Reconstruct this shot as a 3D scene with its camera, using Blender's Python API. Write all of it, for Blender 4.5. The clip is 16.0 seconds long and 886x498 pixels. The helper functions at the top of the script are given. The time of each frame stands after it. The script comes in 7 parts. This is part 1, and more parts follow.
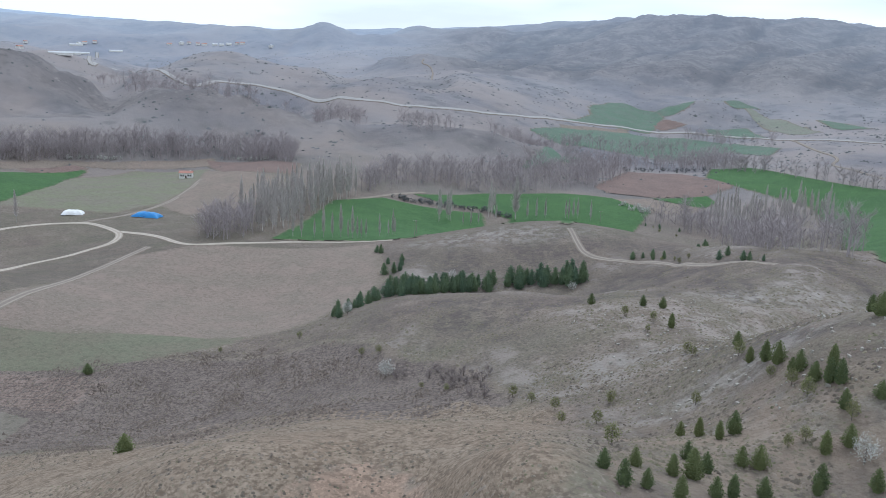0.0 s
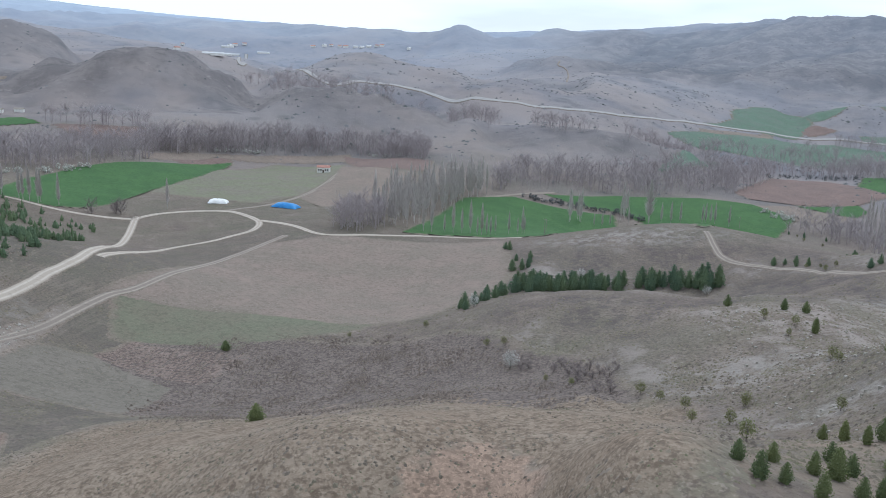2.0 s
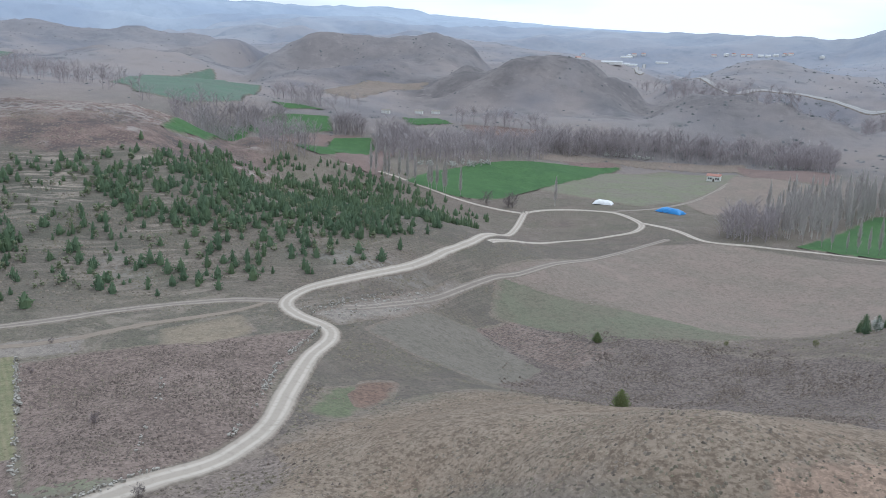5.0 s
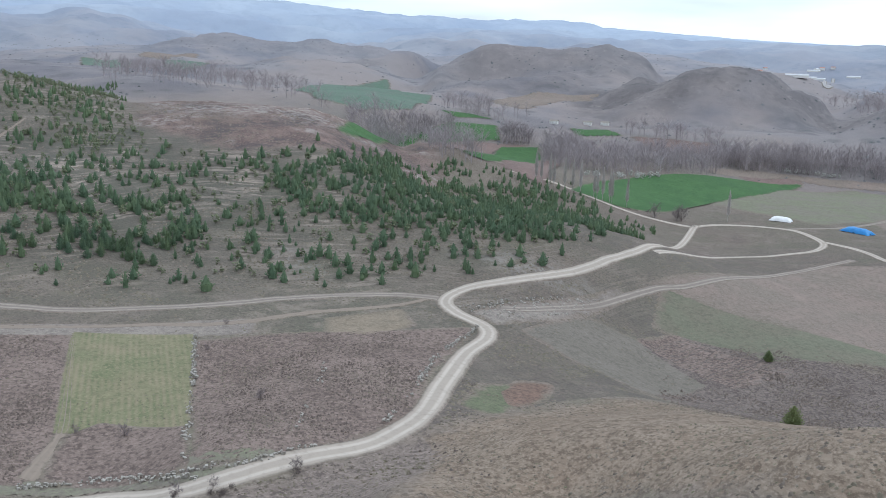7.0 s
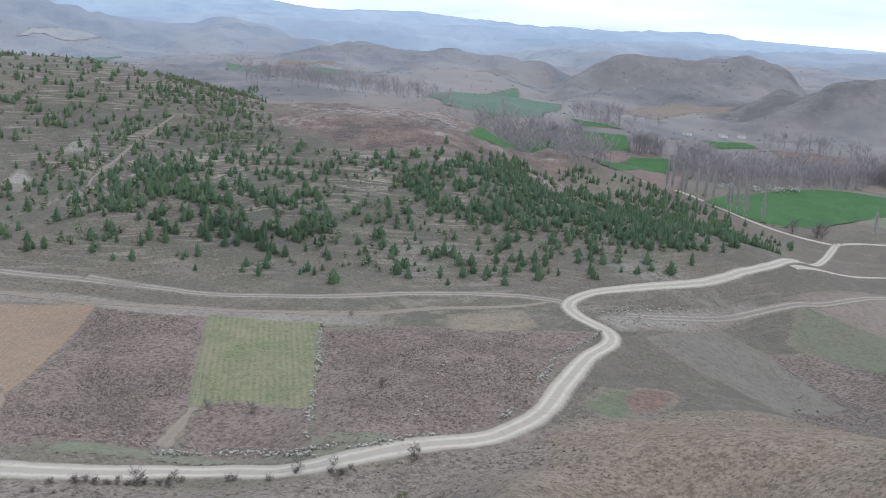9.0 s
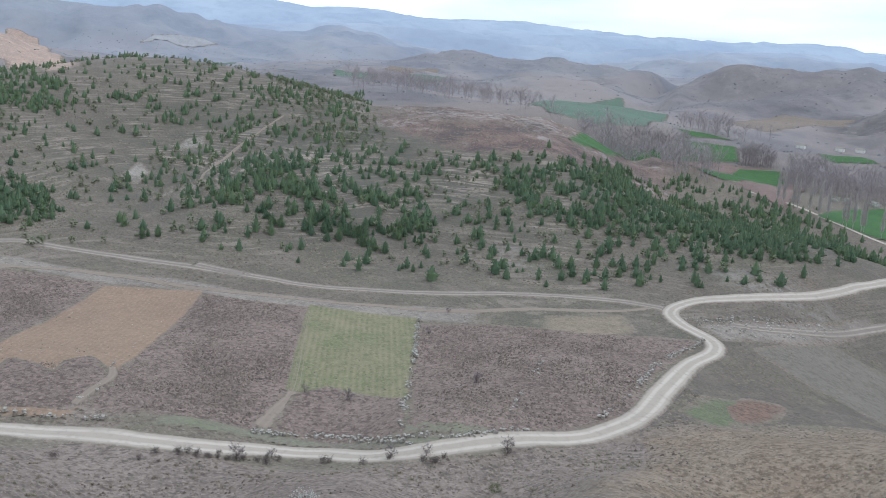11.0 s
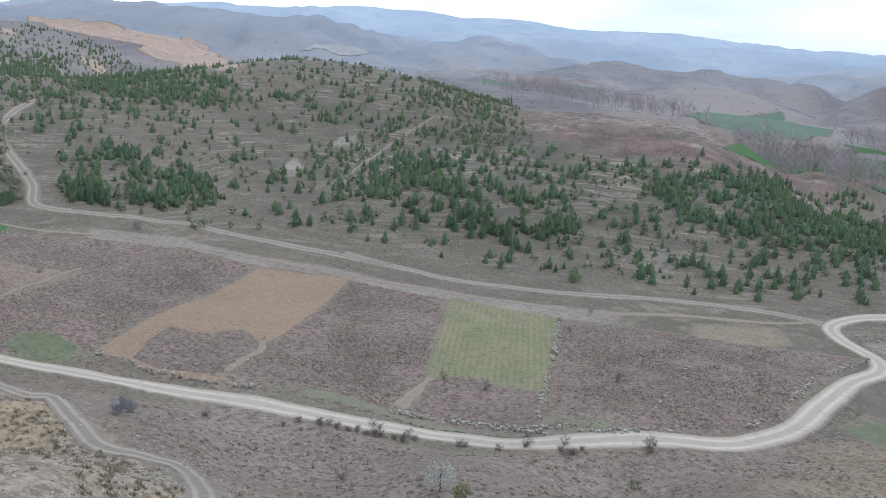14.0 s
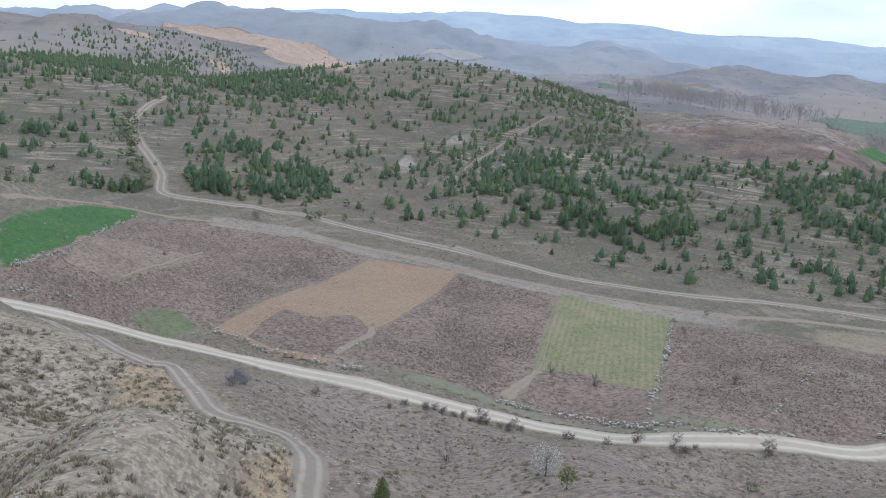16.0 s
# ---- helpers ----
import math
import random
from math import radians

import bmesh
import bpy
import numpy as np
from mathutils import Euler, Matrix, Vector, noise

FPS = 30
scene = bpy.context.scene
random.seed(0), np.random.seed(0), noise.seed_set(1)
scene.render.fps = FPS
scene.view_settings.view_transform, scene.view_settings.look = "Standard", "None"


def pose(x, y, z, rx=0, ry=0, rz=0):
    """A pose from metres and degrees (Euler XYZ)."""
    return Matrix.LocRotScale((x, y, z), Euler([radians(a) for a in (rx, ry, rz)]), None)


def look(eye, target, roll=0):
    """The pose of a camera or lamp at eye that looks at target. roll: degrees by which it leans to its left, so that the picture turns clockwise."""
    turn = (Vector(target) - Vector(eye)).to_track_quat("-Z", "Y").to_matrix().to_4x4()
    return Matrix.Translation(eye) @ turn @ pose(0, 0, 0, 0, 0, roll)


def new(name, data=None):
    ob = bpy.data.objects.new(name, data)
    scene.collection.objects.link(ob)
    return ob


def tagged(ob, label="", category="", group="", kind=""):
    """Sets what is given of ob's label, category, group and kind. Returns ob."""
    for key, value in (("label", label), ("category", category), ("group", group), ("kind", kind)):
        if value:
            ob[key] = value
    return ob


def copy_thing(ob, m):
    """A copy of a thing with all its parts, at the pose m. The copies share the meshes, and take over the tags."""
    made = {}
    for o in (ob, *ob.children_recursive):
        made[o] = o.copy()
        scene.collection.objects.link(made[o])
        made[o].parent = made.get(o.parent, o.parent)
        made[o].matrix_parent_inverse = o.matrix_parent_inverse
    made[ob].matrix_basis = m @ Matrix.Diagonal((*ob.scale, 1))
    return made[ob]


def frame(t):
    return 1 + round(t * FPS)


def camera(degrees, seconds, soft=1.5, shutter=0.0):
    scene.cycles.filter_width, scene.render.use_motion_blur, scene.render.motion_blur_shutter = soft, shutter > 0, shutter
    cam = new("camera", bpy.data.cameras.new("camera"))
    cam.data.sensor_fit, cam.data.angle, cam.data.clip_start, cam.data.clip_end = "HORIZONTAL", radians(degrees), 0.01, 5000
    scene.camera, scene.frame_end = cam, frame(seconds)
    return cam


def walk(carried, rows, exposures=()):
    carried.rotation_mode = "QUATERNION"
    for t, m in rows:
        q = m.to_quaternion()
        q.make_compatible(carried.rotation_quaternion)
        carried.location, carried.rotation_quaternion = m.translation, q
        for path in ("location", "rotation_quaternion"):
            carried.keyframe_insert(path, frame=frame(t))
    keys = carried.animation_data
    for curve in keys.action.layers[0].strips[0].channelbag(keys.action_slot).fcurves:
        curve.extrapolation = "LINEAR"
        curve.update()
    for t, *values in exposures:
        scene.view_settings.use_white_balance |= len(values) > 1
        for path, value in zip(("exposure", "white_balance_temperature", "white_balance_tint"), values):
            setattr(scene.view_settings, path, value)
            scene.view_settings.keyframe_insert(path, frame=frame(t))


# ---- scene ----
cam = camera(55.36, 16.0, soft=0.9)
PATH = [
    (0.0, pose(0.00, -0.00, 86.00, 77.000, -2.005, 0.463)),
    (0.5, pose(0.04, 0.03, 85.27, 76.900, -2.020, 3.936)),
    (1.0, pose(0.06, 0.15, 84.51, 76.869, -2.079, 5.919)),
    (1.5, pose(-0.04, 0.23, 83.70, 76.877, -2.135, 7.801)),
    (2.0, pose(-0.05, 0.30, 82.93, 76.908, -2.172, 9.424)),
    (2.5, pose(-0.11, 0.29, 82.06, 76.867, -2.098, 12.611)),
    (3.0, pose(-0.13, 0.35, 81.36, 76.781, -2.040, 17.585)),
    (3.5, pose(-0.16, 0.37, 80.61, 76.720, -1.953, 22.607)),
    (4.0, pose(-0.25, 0.42, 79.88, 76.691, -1.867, 27.580)),
    (6.5, pose(-0.12, 1.55, 75.86, 77.261, -1.580, 43.790)),
    (7.0, pose(-0.24, 1.49, 75.10, 77.393, -1.750, 46.615)),
    (7.5, pose(-0.29, 1.42, 74.45, 77.480, -1.870, 49.228)),
    (8.0, pose(-0.43, 1.29, 73.75, 77.608, -2.023, 51.287)),
    (8.5, pose(-0.51, 1.21, 73.11, 77.689, -2.203, 53.363)),
    (9.0, pose(-0.65, 1.12, 72.30, 77.800, -2.398, 55.215)),
    (11.5, pose(-1.18, 0.77, 68.84, 78.188, -3.187, 63.601)),
    (12.0, pose(-1.41, 0.64, 68.16, 78.249, -3.347, 65.117)),
    (12.5, pose(-1.55, 0.62, 67.45, 78.296, -3.563, 66.914)),
    (13.0, pose(-1.57, 0.59, 66.90, 78.306, -3.648, 68.330)),
    (13.5, pose(-1.55, 0.50, 66.30, 78.321, -3.762, 70.050)),
    (14.0, pose(-1.63, 0.43, 65.59, 78.315, -3.853, 71.926)),
    (14.5, pose(-1.73, 0.43, 64.86, 78.293, -3.934, 73.807)),
    (15.0, pose(-1.87, 0.47, 64.17, 78.288, -3.966, 75.701)),
    (15.5, pose(-2.02, 0.51, 63.41, 78.233, -3.975, 77.622)),
    (16.0, pose(-2.19, 0.54, 62.66, 78.172, -3.996, 79.521)),
]
walk(cam, PATH, [(0.0, -0.08, 5650, 9.6), (4.0, -0.08, 5650, 9.6), (7.0, -0.04, 5650, 9.6), (16.0, -0.04, 5650, 9.6)])

# ---- world and light: a bright, thinly overcast spring sky ----
SUN_HIGH, SUN_ROUND = radians(52), radians(200)
world = bpy.data.worlds.new("overcast_sky")
scene.world = world
world.use_nodes = True
wt = world.node_tree
wt.nodes.clear()


def wnode(kind):
    return wt.nodes.new(kind)


w_out, w_bg = wnode("ShaderNodeOutputWorld"), wnode("ShaderNodeBackground")
w_sky = wnode("ShaderNodeTexSky")
w_sky.sky_type, w_sky.sun_disc, w_sky.sun_elevation, w_sky.sun_rotation = "NISHITA", False, SUN_HIGH, SUN_ROUND
w_coord, w_map = wnode("ShaderNodeTexCoord"), wnode("ShaderNodeMapping")
w_map.inputs["Scale"].default_value = (1.6, 1.6, 9.0)
w_noise, w_ramp, w_mix = wnode("ShaderNodeTexNoise"), wnode("ShaderNodeValToRGB"), wnode("ShaderNodeMix")
w_mix.data_type = "RGBA"
w_noise.inputs["Scale"].default_value, w_noise.inputs["Detail"].default_value = 1.7, 5.0
w_ramp.color_ramp.elements[0].position, w_ramp.color_ramp.elements[1].position = 0.36, 0.56
w_ramp.color_ramp.elements[0].color = (0.66, 0.66, 0.66, 1)
wt.links.new(w_coord.outputs["Generated"], w_map.inputs["Vector"])
wt.links.new(w_map.outputs["Vector"], w_noise.inputs["Vector"])
wt.links.new(w_noise.outputs["Fac"], w_ramp.inputs["Fac"])
wt.links.new(w_ramp.outputs["Color"], w_mix.inputs["Factor"])
wt.links.new(w_sky.outputs["Color"], w_mix.inputs["A"])
w_mix.inputs["B"].default_value = (12.4, 13.0, 13.3, 1)
wt.links.new(w_mix.outputs["Result"], w_bg.inputs["Color"])
w_bg.inputs["Strength"].default_value = 0.092
wt.links.new(w_bg.outputs["Background"], w_out.inputs["Surface"])

sun = bpy.data.lights.new("sun", "SUN")
sun.energy, sun.angle, sun.color = 1.1, radians(11), (1.0, 0.96, 0.9)
sun_ob = new("sun", sun)
sun_ob.matrix_world = look((300, 900, 1500), (0, 0, 0))

# ---- the lie of the land ----
MOUNDS = []


def mound(x, y, spread, height):
    """A rounded rise (or hollow) of the land."""
    MOUNDS.append((x, y, spread, height))


# the near spurs under the flight
mound(-33, 6, 9, 1.1)
mound(-29, -17, 9, 14.0)
mound(33, -7, 12, 8.2)
mound(-19, -28, 12, 15.0)
mound(-32, 11, 9, -1.3)
mound(-28, 19, 9, 1.7)
mound(-33, -8, 9, -0.4)
mound(-25, 23, 9, 0.5)
mound(0, 34, 9, -0.4)
mound(14, 31, 9, 2.0)
mound(-34, 1, 9, 2.3)
mound(-14, 31, 9, 1.3)
mound(26, -22, 12, 9.8)
mound(22, 26, 9, 6.8)
mound(-22, 26, 9, 0.4)
mound(18, 29, 9, -3.9)
mound(-18, 29, 9, -0.3)
mound(-9, 33, 9, 4.5)
mound(9, 33, 9, 0.9)
mound(33, 9, 12, 8.0)
mound(-4, -34, 12, 10.6)
mound(-34, -4, 9, -1.0)
mound(-5, 34, 9, 3.7)
mound(5, 34, 9, -1.9)
mound(-31, 15, 9, -1.1)
mound(13, -32, 12, 10.7)
mound(-32, -13, 9, -2.6)
mound(20, 38, 9, 3.1)
mound(-20, 38, 9, 0.2)
mound(9, 42, 9, 1.8)
mound(-9, 42, 9, -0.9)
mound(-41, -13, 9, 0.9)
mound(25, 35, 9, 0.6)
mound(-25, 35, 9, 1.6)
mound(-43, -2, 9, -5.3)
mound(-37, 22, 9, 3.4)
mound(-40, 16, 9, -1.1)
mound(3, 43, 9, 4.1)
mound(-3, 43, 9, -2.3)
mound(-42, 10, 9, -3.7)
mound(-36, -24, 9, -0.1)
mound(-43, 5, 9, 6.6)
mound(-39, -19, 9, 1.7)
mound(-34, 27, 9, -1.9)
mound(-15, 41, 9, -0.5)
mound(15, 41, 9, -0.5)
mound(-43, -8, 9, 3.5)
mound(-49, 24, 9, 2.8)
mound(-53, -13, 9, 5.4)
mound(8, 54, 9, -3.0)
mound(-8, 54, 9, 5.6)
mound(22, 50, 9, 0.7)
mound(-22, 50, 9, 1.6)
mound(35, 42, 9, 2.7)
mound(-35, 42, 9, -2.1)
mound(42, -35, 19, 5.5)
mound(-52, 17, 9, -5.7)
mound(-54, 10, 9, 8.7)
mound(0, 55, 9, 1.6)
mound(-55, 2, 9, -14.8)
mound(-48, -27, 9, 8.4)
mound(-15, 53, 9, -4.0)
mound(53, 15, 19, 4.0)
mound(15, 53, 9, 7.9)
mound(54, -11, 19, 3.5)
mound(-51, -21, 9, -11.6)
mound(21, -51, 19, 5.0)
mound(-41, 37, 9, 4.1)
mound(29, 47, 9, 1.8)
mound(-6, -55, 19, 4.8)
mound(-55, -6, 9, 6.1)
mound(-46, 31, 9, -3.8)
mound(-31, -46, 19, 1.1)
mound(-48, 50, 10, -1.2)
mound(-69, 7, 10, 12.2)
mound(41, 56, 10, 4.9)
mound(-41, 56, 10, 2.8)
mound(-60, 35, 10, 2.2)
mound(-66, -22, 10, -15.6)
mound(15, 68, 10, -10.0)
mound(-15, 68, 10, 7.0)
mound(-55, 43, 10, -1.7)
mound(-58, -39, 10, -0.9)
mound(-65, 26, 10, 1.6)
mound(-70, -2, 10, -14.1)
mound(-69, -12, 10, 18.0)
mound(-68, 17, 10, -9.5)
mound(-5, 70, 10, -20.5)
mound(5, 70, 10, 26.4)
mound(-63, -31, 10, 2.7)
mound(-24, 66, 10, -6.5)
mound(24, 66, 10, 12.7)
mound(-33, 62, 10, -1.5)
mound(33, 62, 10, -2.2)
mound(-84, 27, 13, 0.6)
mound(-87, 15, 13, -12.2)
mound(85, 24, 30, 3.7)
mound(24, 85, 13, 9.0)
mound(-24, 85, 13, 14.8)
mound(33, -82, 30, 2.1)
mound(-82, -33, 13, 5.3)
mound(-9, -88, 30, 0.6)
mound(-88, -9, 13, -3.2)
mound(-50, -73, 30, 4.2)
mound(-73, 50, 13, -30.1)
mound(-47, 75, 13, 12.4)
mound(47, 75, 13, -3.2)
mound(-66, 59, 13, 32.9)
mound(-86, -21, 13, -9.8)
mound(-36, 81, 13, -8.4)
mound(36, 81, 13, -1.1)
mound(-77, -44, 13, -2.8)
mound(-57, 68, 13, -29.3)
mound(68, -57, 30, 2.8)
mound(57, 68, 13, 9.1)
mound(-12, 88, 13, -8.6)
mound(12, 88, 13, -2.8)
mound(87, -18, 30, 2.3)
mound(0, 89, 13, 7.9)
mound(-80, 39, 13, 8.0)
mound(-89, 3, 13, 3.8)
mound(-104, 42, 17, -32.8)
mound(-101, -49, 17, -4.8)
mound(8, 112, 17, -2.1)
mound(-8, 112, 17, 3.6)
mound(53, 99, 17, 26.1)
mound(-109, 27, 17, 14.3)
mound(-53, 99, 17, -3.8)
mound(-93, -63, 17, 4.5)
mound(23, 110, 17, 8.9)
mound(-23, 110, 17, -0.8)
mound(-66, 91, 17, 1.1)
mound(66, 91, 17, -3.7)
mound(-78, 81, 17, 2.5)
mound(-107, -35, 17, -3.9)
mound(-89, 69, 17, -23.9)
mound(-112, 12, 17, -14.2)
mound(-111, -20, 17, 4.1)
mound(-98, 56, 17, 25.0)
mound(39, 106, 17, -19.5)
mound(-39, 106, 17, 0.7)
mound(-113, -4, 17, -3.3)
mound(-142, -15, 21, -17.4)
mound(-15, -142, 49, 3.7)
mound(76, 121, 21, -15.3)
mound(-76, 121, 21, 1.0)
mound(-136, 44, 21, -4.7)
mound(0, 143, 21, -17.1)
mound(-106, 96, 21, 7.4)
mound(-143, 5, 21, 6.8)
mound(140, -30, 49, -2.9)
mound(-141, 25, 21, -10.5)
mound(58, 131, 21, 34.4)
mound(-58, 131, 21, 0.7)
mound(-124, -72, 21, 3.1)
mound(-119, 80, 21, -10.3)
mound(-80, -119, 49, 4.3)
mound(110, -92, 49, -0.4)
mound(92, 110, 21, 10.7)
mound(-92, 110, 21, -17.5)
mound(-20, 142, 21, 9.8)
mound(20, 142, 21, 11.0)
mound(-39, 138, 21, -10.9)
mound(39, 138, 21, -24.0)
mound(138, 39, 49, 2.7)
mound(-133, -54, 21, -3.9)
mound(54, -133, 49, -0.2)
mound(-129, 63, 21, -4.3)
# the basin, the lane and the foot of the planted hill
mound(-176, 44, 27, -1.3)
mound(-157, 91, 27, -12.4)
mound(13, 181, 27, -13.4)
mound(-13, 181, 27, 5.1)
mound(-163, -80, 27, -12.0)
mound(-143, 112, 27, 6.1)
mound(-126, 131, 27, -21.8)
mound(-107, 147, 27, 14.1)
mound(107, 147, 27, 17.8)
mound(-173, -56, 27, 15.7)
mound(-179, -32, 27, -17.7)
mound(62, 171, 27, 6.5)
mound(-62, 171, 27, 5.9)
mound(-181, 19, 27, -13.7)
mound(-38, 178, 27, -21.8)
mound(38, 178, 27, 6.1)
mound(-85, 161, 27, -26.8)
mound(85, 161, 27, -28.2)
mound(-182, -6, 27, 3.7)
mound(-169, 68, 27, -4.3)
mound(-151, -102, 27, -0.2)
mound(-122, 196, 34, -48.5)
mound(122, 196, 34, -26.8)
mound(-224, -56, 34, -18.7)
mound(-94, 211, 34, 20.5)
mound(94, 211, 34, 23.3)
mound(0, 231, 34, -2.9)
mound(87, -214, 79, 4.4)
mound(-214, -87, 34, 18.5)
mound(222, 64, 79, 6.7)
mound(-64, 222, 34, -23.9)
mound(64, 222, 34, -20.8)
mound(226, -48, 79, 4.7)
mound(-231, 8, 34, -18.0)
mound(-220, 71, 34, -10.5)
mound(-200, -116, 34, -11.8)
mound(32, 229, 34, 8.3)
mound(-32, 229, 34, 1.3)
mound(-208, 101, 34, -12.3)
mound(-230, -24, 34, 5.8)
mound(-24, -230, 79, 1.3)
mound(-192, 129, 34, 7.7)
mound(-129, -192, 79, -7.5)
mound(-149, 177, 34, 27.4)
mound(177, -149, 79, 6.4)
mound(149, 177, 34, 8.9)
mound(-228, 40, 34, 3.0)
mound(-172, 155, 34, -30.9)
mound(-243, -164, 44, 6.3)
mound(-293, -10, 44, 25.3)
mound(-272, 110, 44, 9.5)
mound(61, 287, 44, -21.4)
mound(-61, 287, 44, -43.1)
mound(173, 237, 44, 5.6)
mound(-173, 237, 44, 44.0)
mound(-279, -91, 44, -4.3)
mound(-289, -51, 44, -16.9)
mound(-231, 181, 44, 47.2)
mound(-254, 147, 44, -42.5)
mound(-138, 259, 44, -40.5)
mound(138, 259, 44, -20.7)
mound(-204, 211, 44, -52.4)
mound(-100, 276, 44, 18.2)
mound(100, 276, 44, 25.7)
mound(-292, 31, 44, -37.9)
mound(-20, 293, 44, 20.0)
mound(20, 293, 44, -29.8)
mound(-285, 71, 44, 16.9)
mound(-264, -129, 44, -7.8)
# the planted hill and the river flats
mound(52, 369, 55, 24.3)
mound(-52, 369, 55, -10.1)
mound(-367, 65, 55, -68.6)
mound(198, 316, 55, 10.6)
mound(-198, 316, 55, -28.9)
mound(-335, 164, 55, -46.3)
mound(0, 373, 55, -16.9)
mound(-362, -90, 55, 26.6)
mound(-209, -309, 128, 10.2)
mound(-309, 209, 55, 55.3)
mound(-371, -39, 55, -45.1)
mound(-39, -371, 128, 7.8)
mound(-277, 250, 55, -52.1)
mound(-355, 115, 55, 44.4)
mound(-323, -187, 55, -12.4)
mound(-373, 13, 55, 55.4)
mound(365, -78, 128, 18.8)
mound(-346, -140, 55, 1.2)
mound(140, -346, 128, 10.9)
mound(152, 341, 55, -19.4)
mound(-152, 341, 55, -4.1)
mound(286, -240, 128, 16.0)
mound(240, 286, 55, 0.1)
mound(-240, 286, 55, 17.5)
mound(-103, 359, 55, -6.7)
mound(103, 359, 55, -15.3)
mound(359, 103, 128, 24.5)
mound(162, 445, 70, -13.5)
mound(-410, 237, 70, 14.4)
mound(-162, 445, 70, 7.3)
mound(-471, 50, 70, -1.3)
mound(-373, 292, 70, -17.5)
mound(-439, 178, 70, -7.8)
mound(223, 418, 70, 3.2)
mound(-223, 418, 70, -24.7)
mound(-329, 341, 70, 19.5)
mound(279, 383, 70, -9.3)
mound(-279, 383, 70, -15.7)
mound(-393, -265, 70, 7.8)
mound(-451, -146, 70, 25.3)
mound(-426, -208, 70, -22.7)
mound(-467, -82, 70, -14.5)
mound(-33, 473, 70, 5.2)
mound(33, 473, 70, -34.0)
mound(-460, 115, 70, 16.1)
mound(-474, -17, 70, 7.6)
mound(99, 464, 70, -12.4)
mound(-99, 464, 70, -31.0)
mound(84, 596, 89, 4.2)
mound(-84, 596, 89, 2.3)
mound(-387, 461, 89, -58.0)
mound(387, 461, 89, -20.4)
mound(461, -387, 206, -1.1)
mound(-584, -146, 89, 43.6)
mound(-541, 264, 89, -38.8)
mound(0, 602, 89, -41.0)
mound(-558, -226, 89, -29.3)
mound(226, -558, 206, 0.9)
mound(245, 550, 89, -54.0)
mound(-245, 550, 89, -47.9)
mound(589, -125, 206, 1.6)
mound(-337, -499, 206, -13.8)
mound(-499, 337, 89, 16.4)
mound(-593, 105, 89, 15.4)
mound(-63, -599, 206, -2.0)
mound(-599, -63, 89, -37.8)
mound(-166, 579, 89, 3.7)
mound(166, 579, 89, -10.5)
mound(579, 166, 206, -24.9)
mound(-602, 21, 89, 12.0)
mound(-319, 511, 89, 54.5)
mound(319, 511, 89, 32.5)
mound(-573, 186, 89, 14.1)
mound(-522, -301, 89, -5.5)
mound(-448, 403, 89, -11.1)
# the bare hills beyond the river
mound(-223, 705, 58, -9.2)
mound(-291, 680, 58, 41.7)
mound(-527, 519, 58, -9.8)
mound(-417, 611, 58, 14.1)
mound(-474, 568, 58, -9.7)
mound(-154, 724, 58, -11.6)
mound(-356, 649, 58, 15.6)
mound(53, 763, 114, -31.1)
mound(-53, 763, 114, 8.1)
mound(-634, -428, 114, -3.5)
mound(-603, 471, 114, -4.3)
mound(-761, 80, 114, 23.4)
mound(-532, 550, 114, 55.0)
mound(-688, -335, 114, -20.0)
mound(-262, 719, 114, -25.5)
mound(262, 719, 114, -8.3)
mound(450, 619, 114, -9.0)
mound(-450, 619, 114, -34.0)
mound(-728, -236, 114, 1.3)
mound(-359, 676, 114, -50.9)
mound(359, 676, 114, -15.8)
mound(-765, -27, 114, -9.7)
mound(-754, -133, 114, -2.9)
mound(-663, 383, 114, -39.1)
mound(-743, 185, 114, -88.1)
mound(-159, 749, 114, -7.4)
mound(159, 749, 114, -15.7)
mound(-710, 287, 114, 71.6)
mound(-434, 686, 58, 15.9)
mound(-169, 794, 58, 18.9)
mound(-493, 645, 58, -11.2)
mound(-548, 599, 58, 0.7)
mound(-599, 548, 58, -19.6)
mound(-306, 752, 58, 4.6)
mound(-239, 776, 58, 31.4)
mound(-372, 722, 58, -3.1)
mound(-568, 677, 58, 11.6)
mound(-511, 721, 58, -4.4)
mound(-451, 760, 58, 23.4)
mound(-322, 823, 58, -5.1)
mound(-621, 629, 58, -27.5)
mound(-254, 847, 58, 15.6)
mound(-184, 865, 58, -22.2)
mound(-388, 795, 58, 34.5)
mound(-587, 754, 58, -22.2)
mound(-642, 708, 58, -5.1)
mound(-529, 796, 58, 33.0)
mound(-467, 834, 58, -29.2)
mound(-199, 935, 58, -22.9)
mound(-403, 867, 58, 31.0)
mound(-337, 895, 58, -6.2)
mound(-694, 658, 58, 9.1)
mound(-269, 918, 58, 2.4)
mound(-943, -235, 144, 5.8)
mound(395, 888, 144, 7.5)
mound(-395, 888, 144, 6.5)
mound(0, 972, 144, 4.7)
mound(-842, -486, 144, 19.8)
mound(951, -202, 333, -2.4)
mound(-874, 426, 144, -18.0)
mound(-102, -967, 333, 13.1)
mound(-967, -102, 144, 23.6)
mound(-806, 544, 144, -2.3)
mound(-544, -806, 333, 13.2)
mound(135, 963, 144, -10.0)
mound(-135, 963, 144, -17.8)
mound(-925, 300, 144, 10.7)
mound(745, -625, 333, -3.2)
mound(625, 745, 144, -56.8)
mound(-625, 745, 144, -8.5)
mound(515, 825, 144, 9.5)
mound(-515, 825, 144, 3.7)
mound(-972, 34, 144, -26.4)
mound(-268, 935, 144, -9.9)
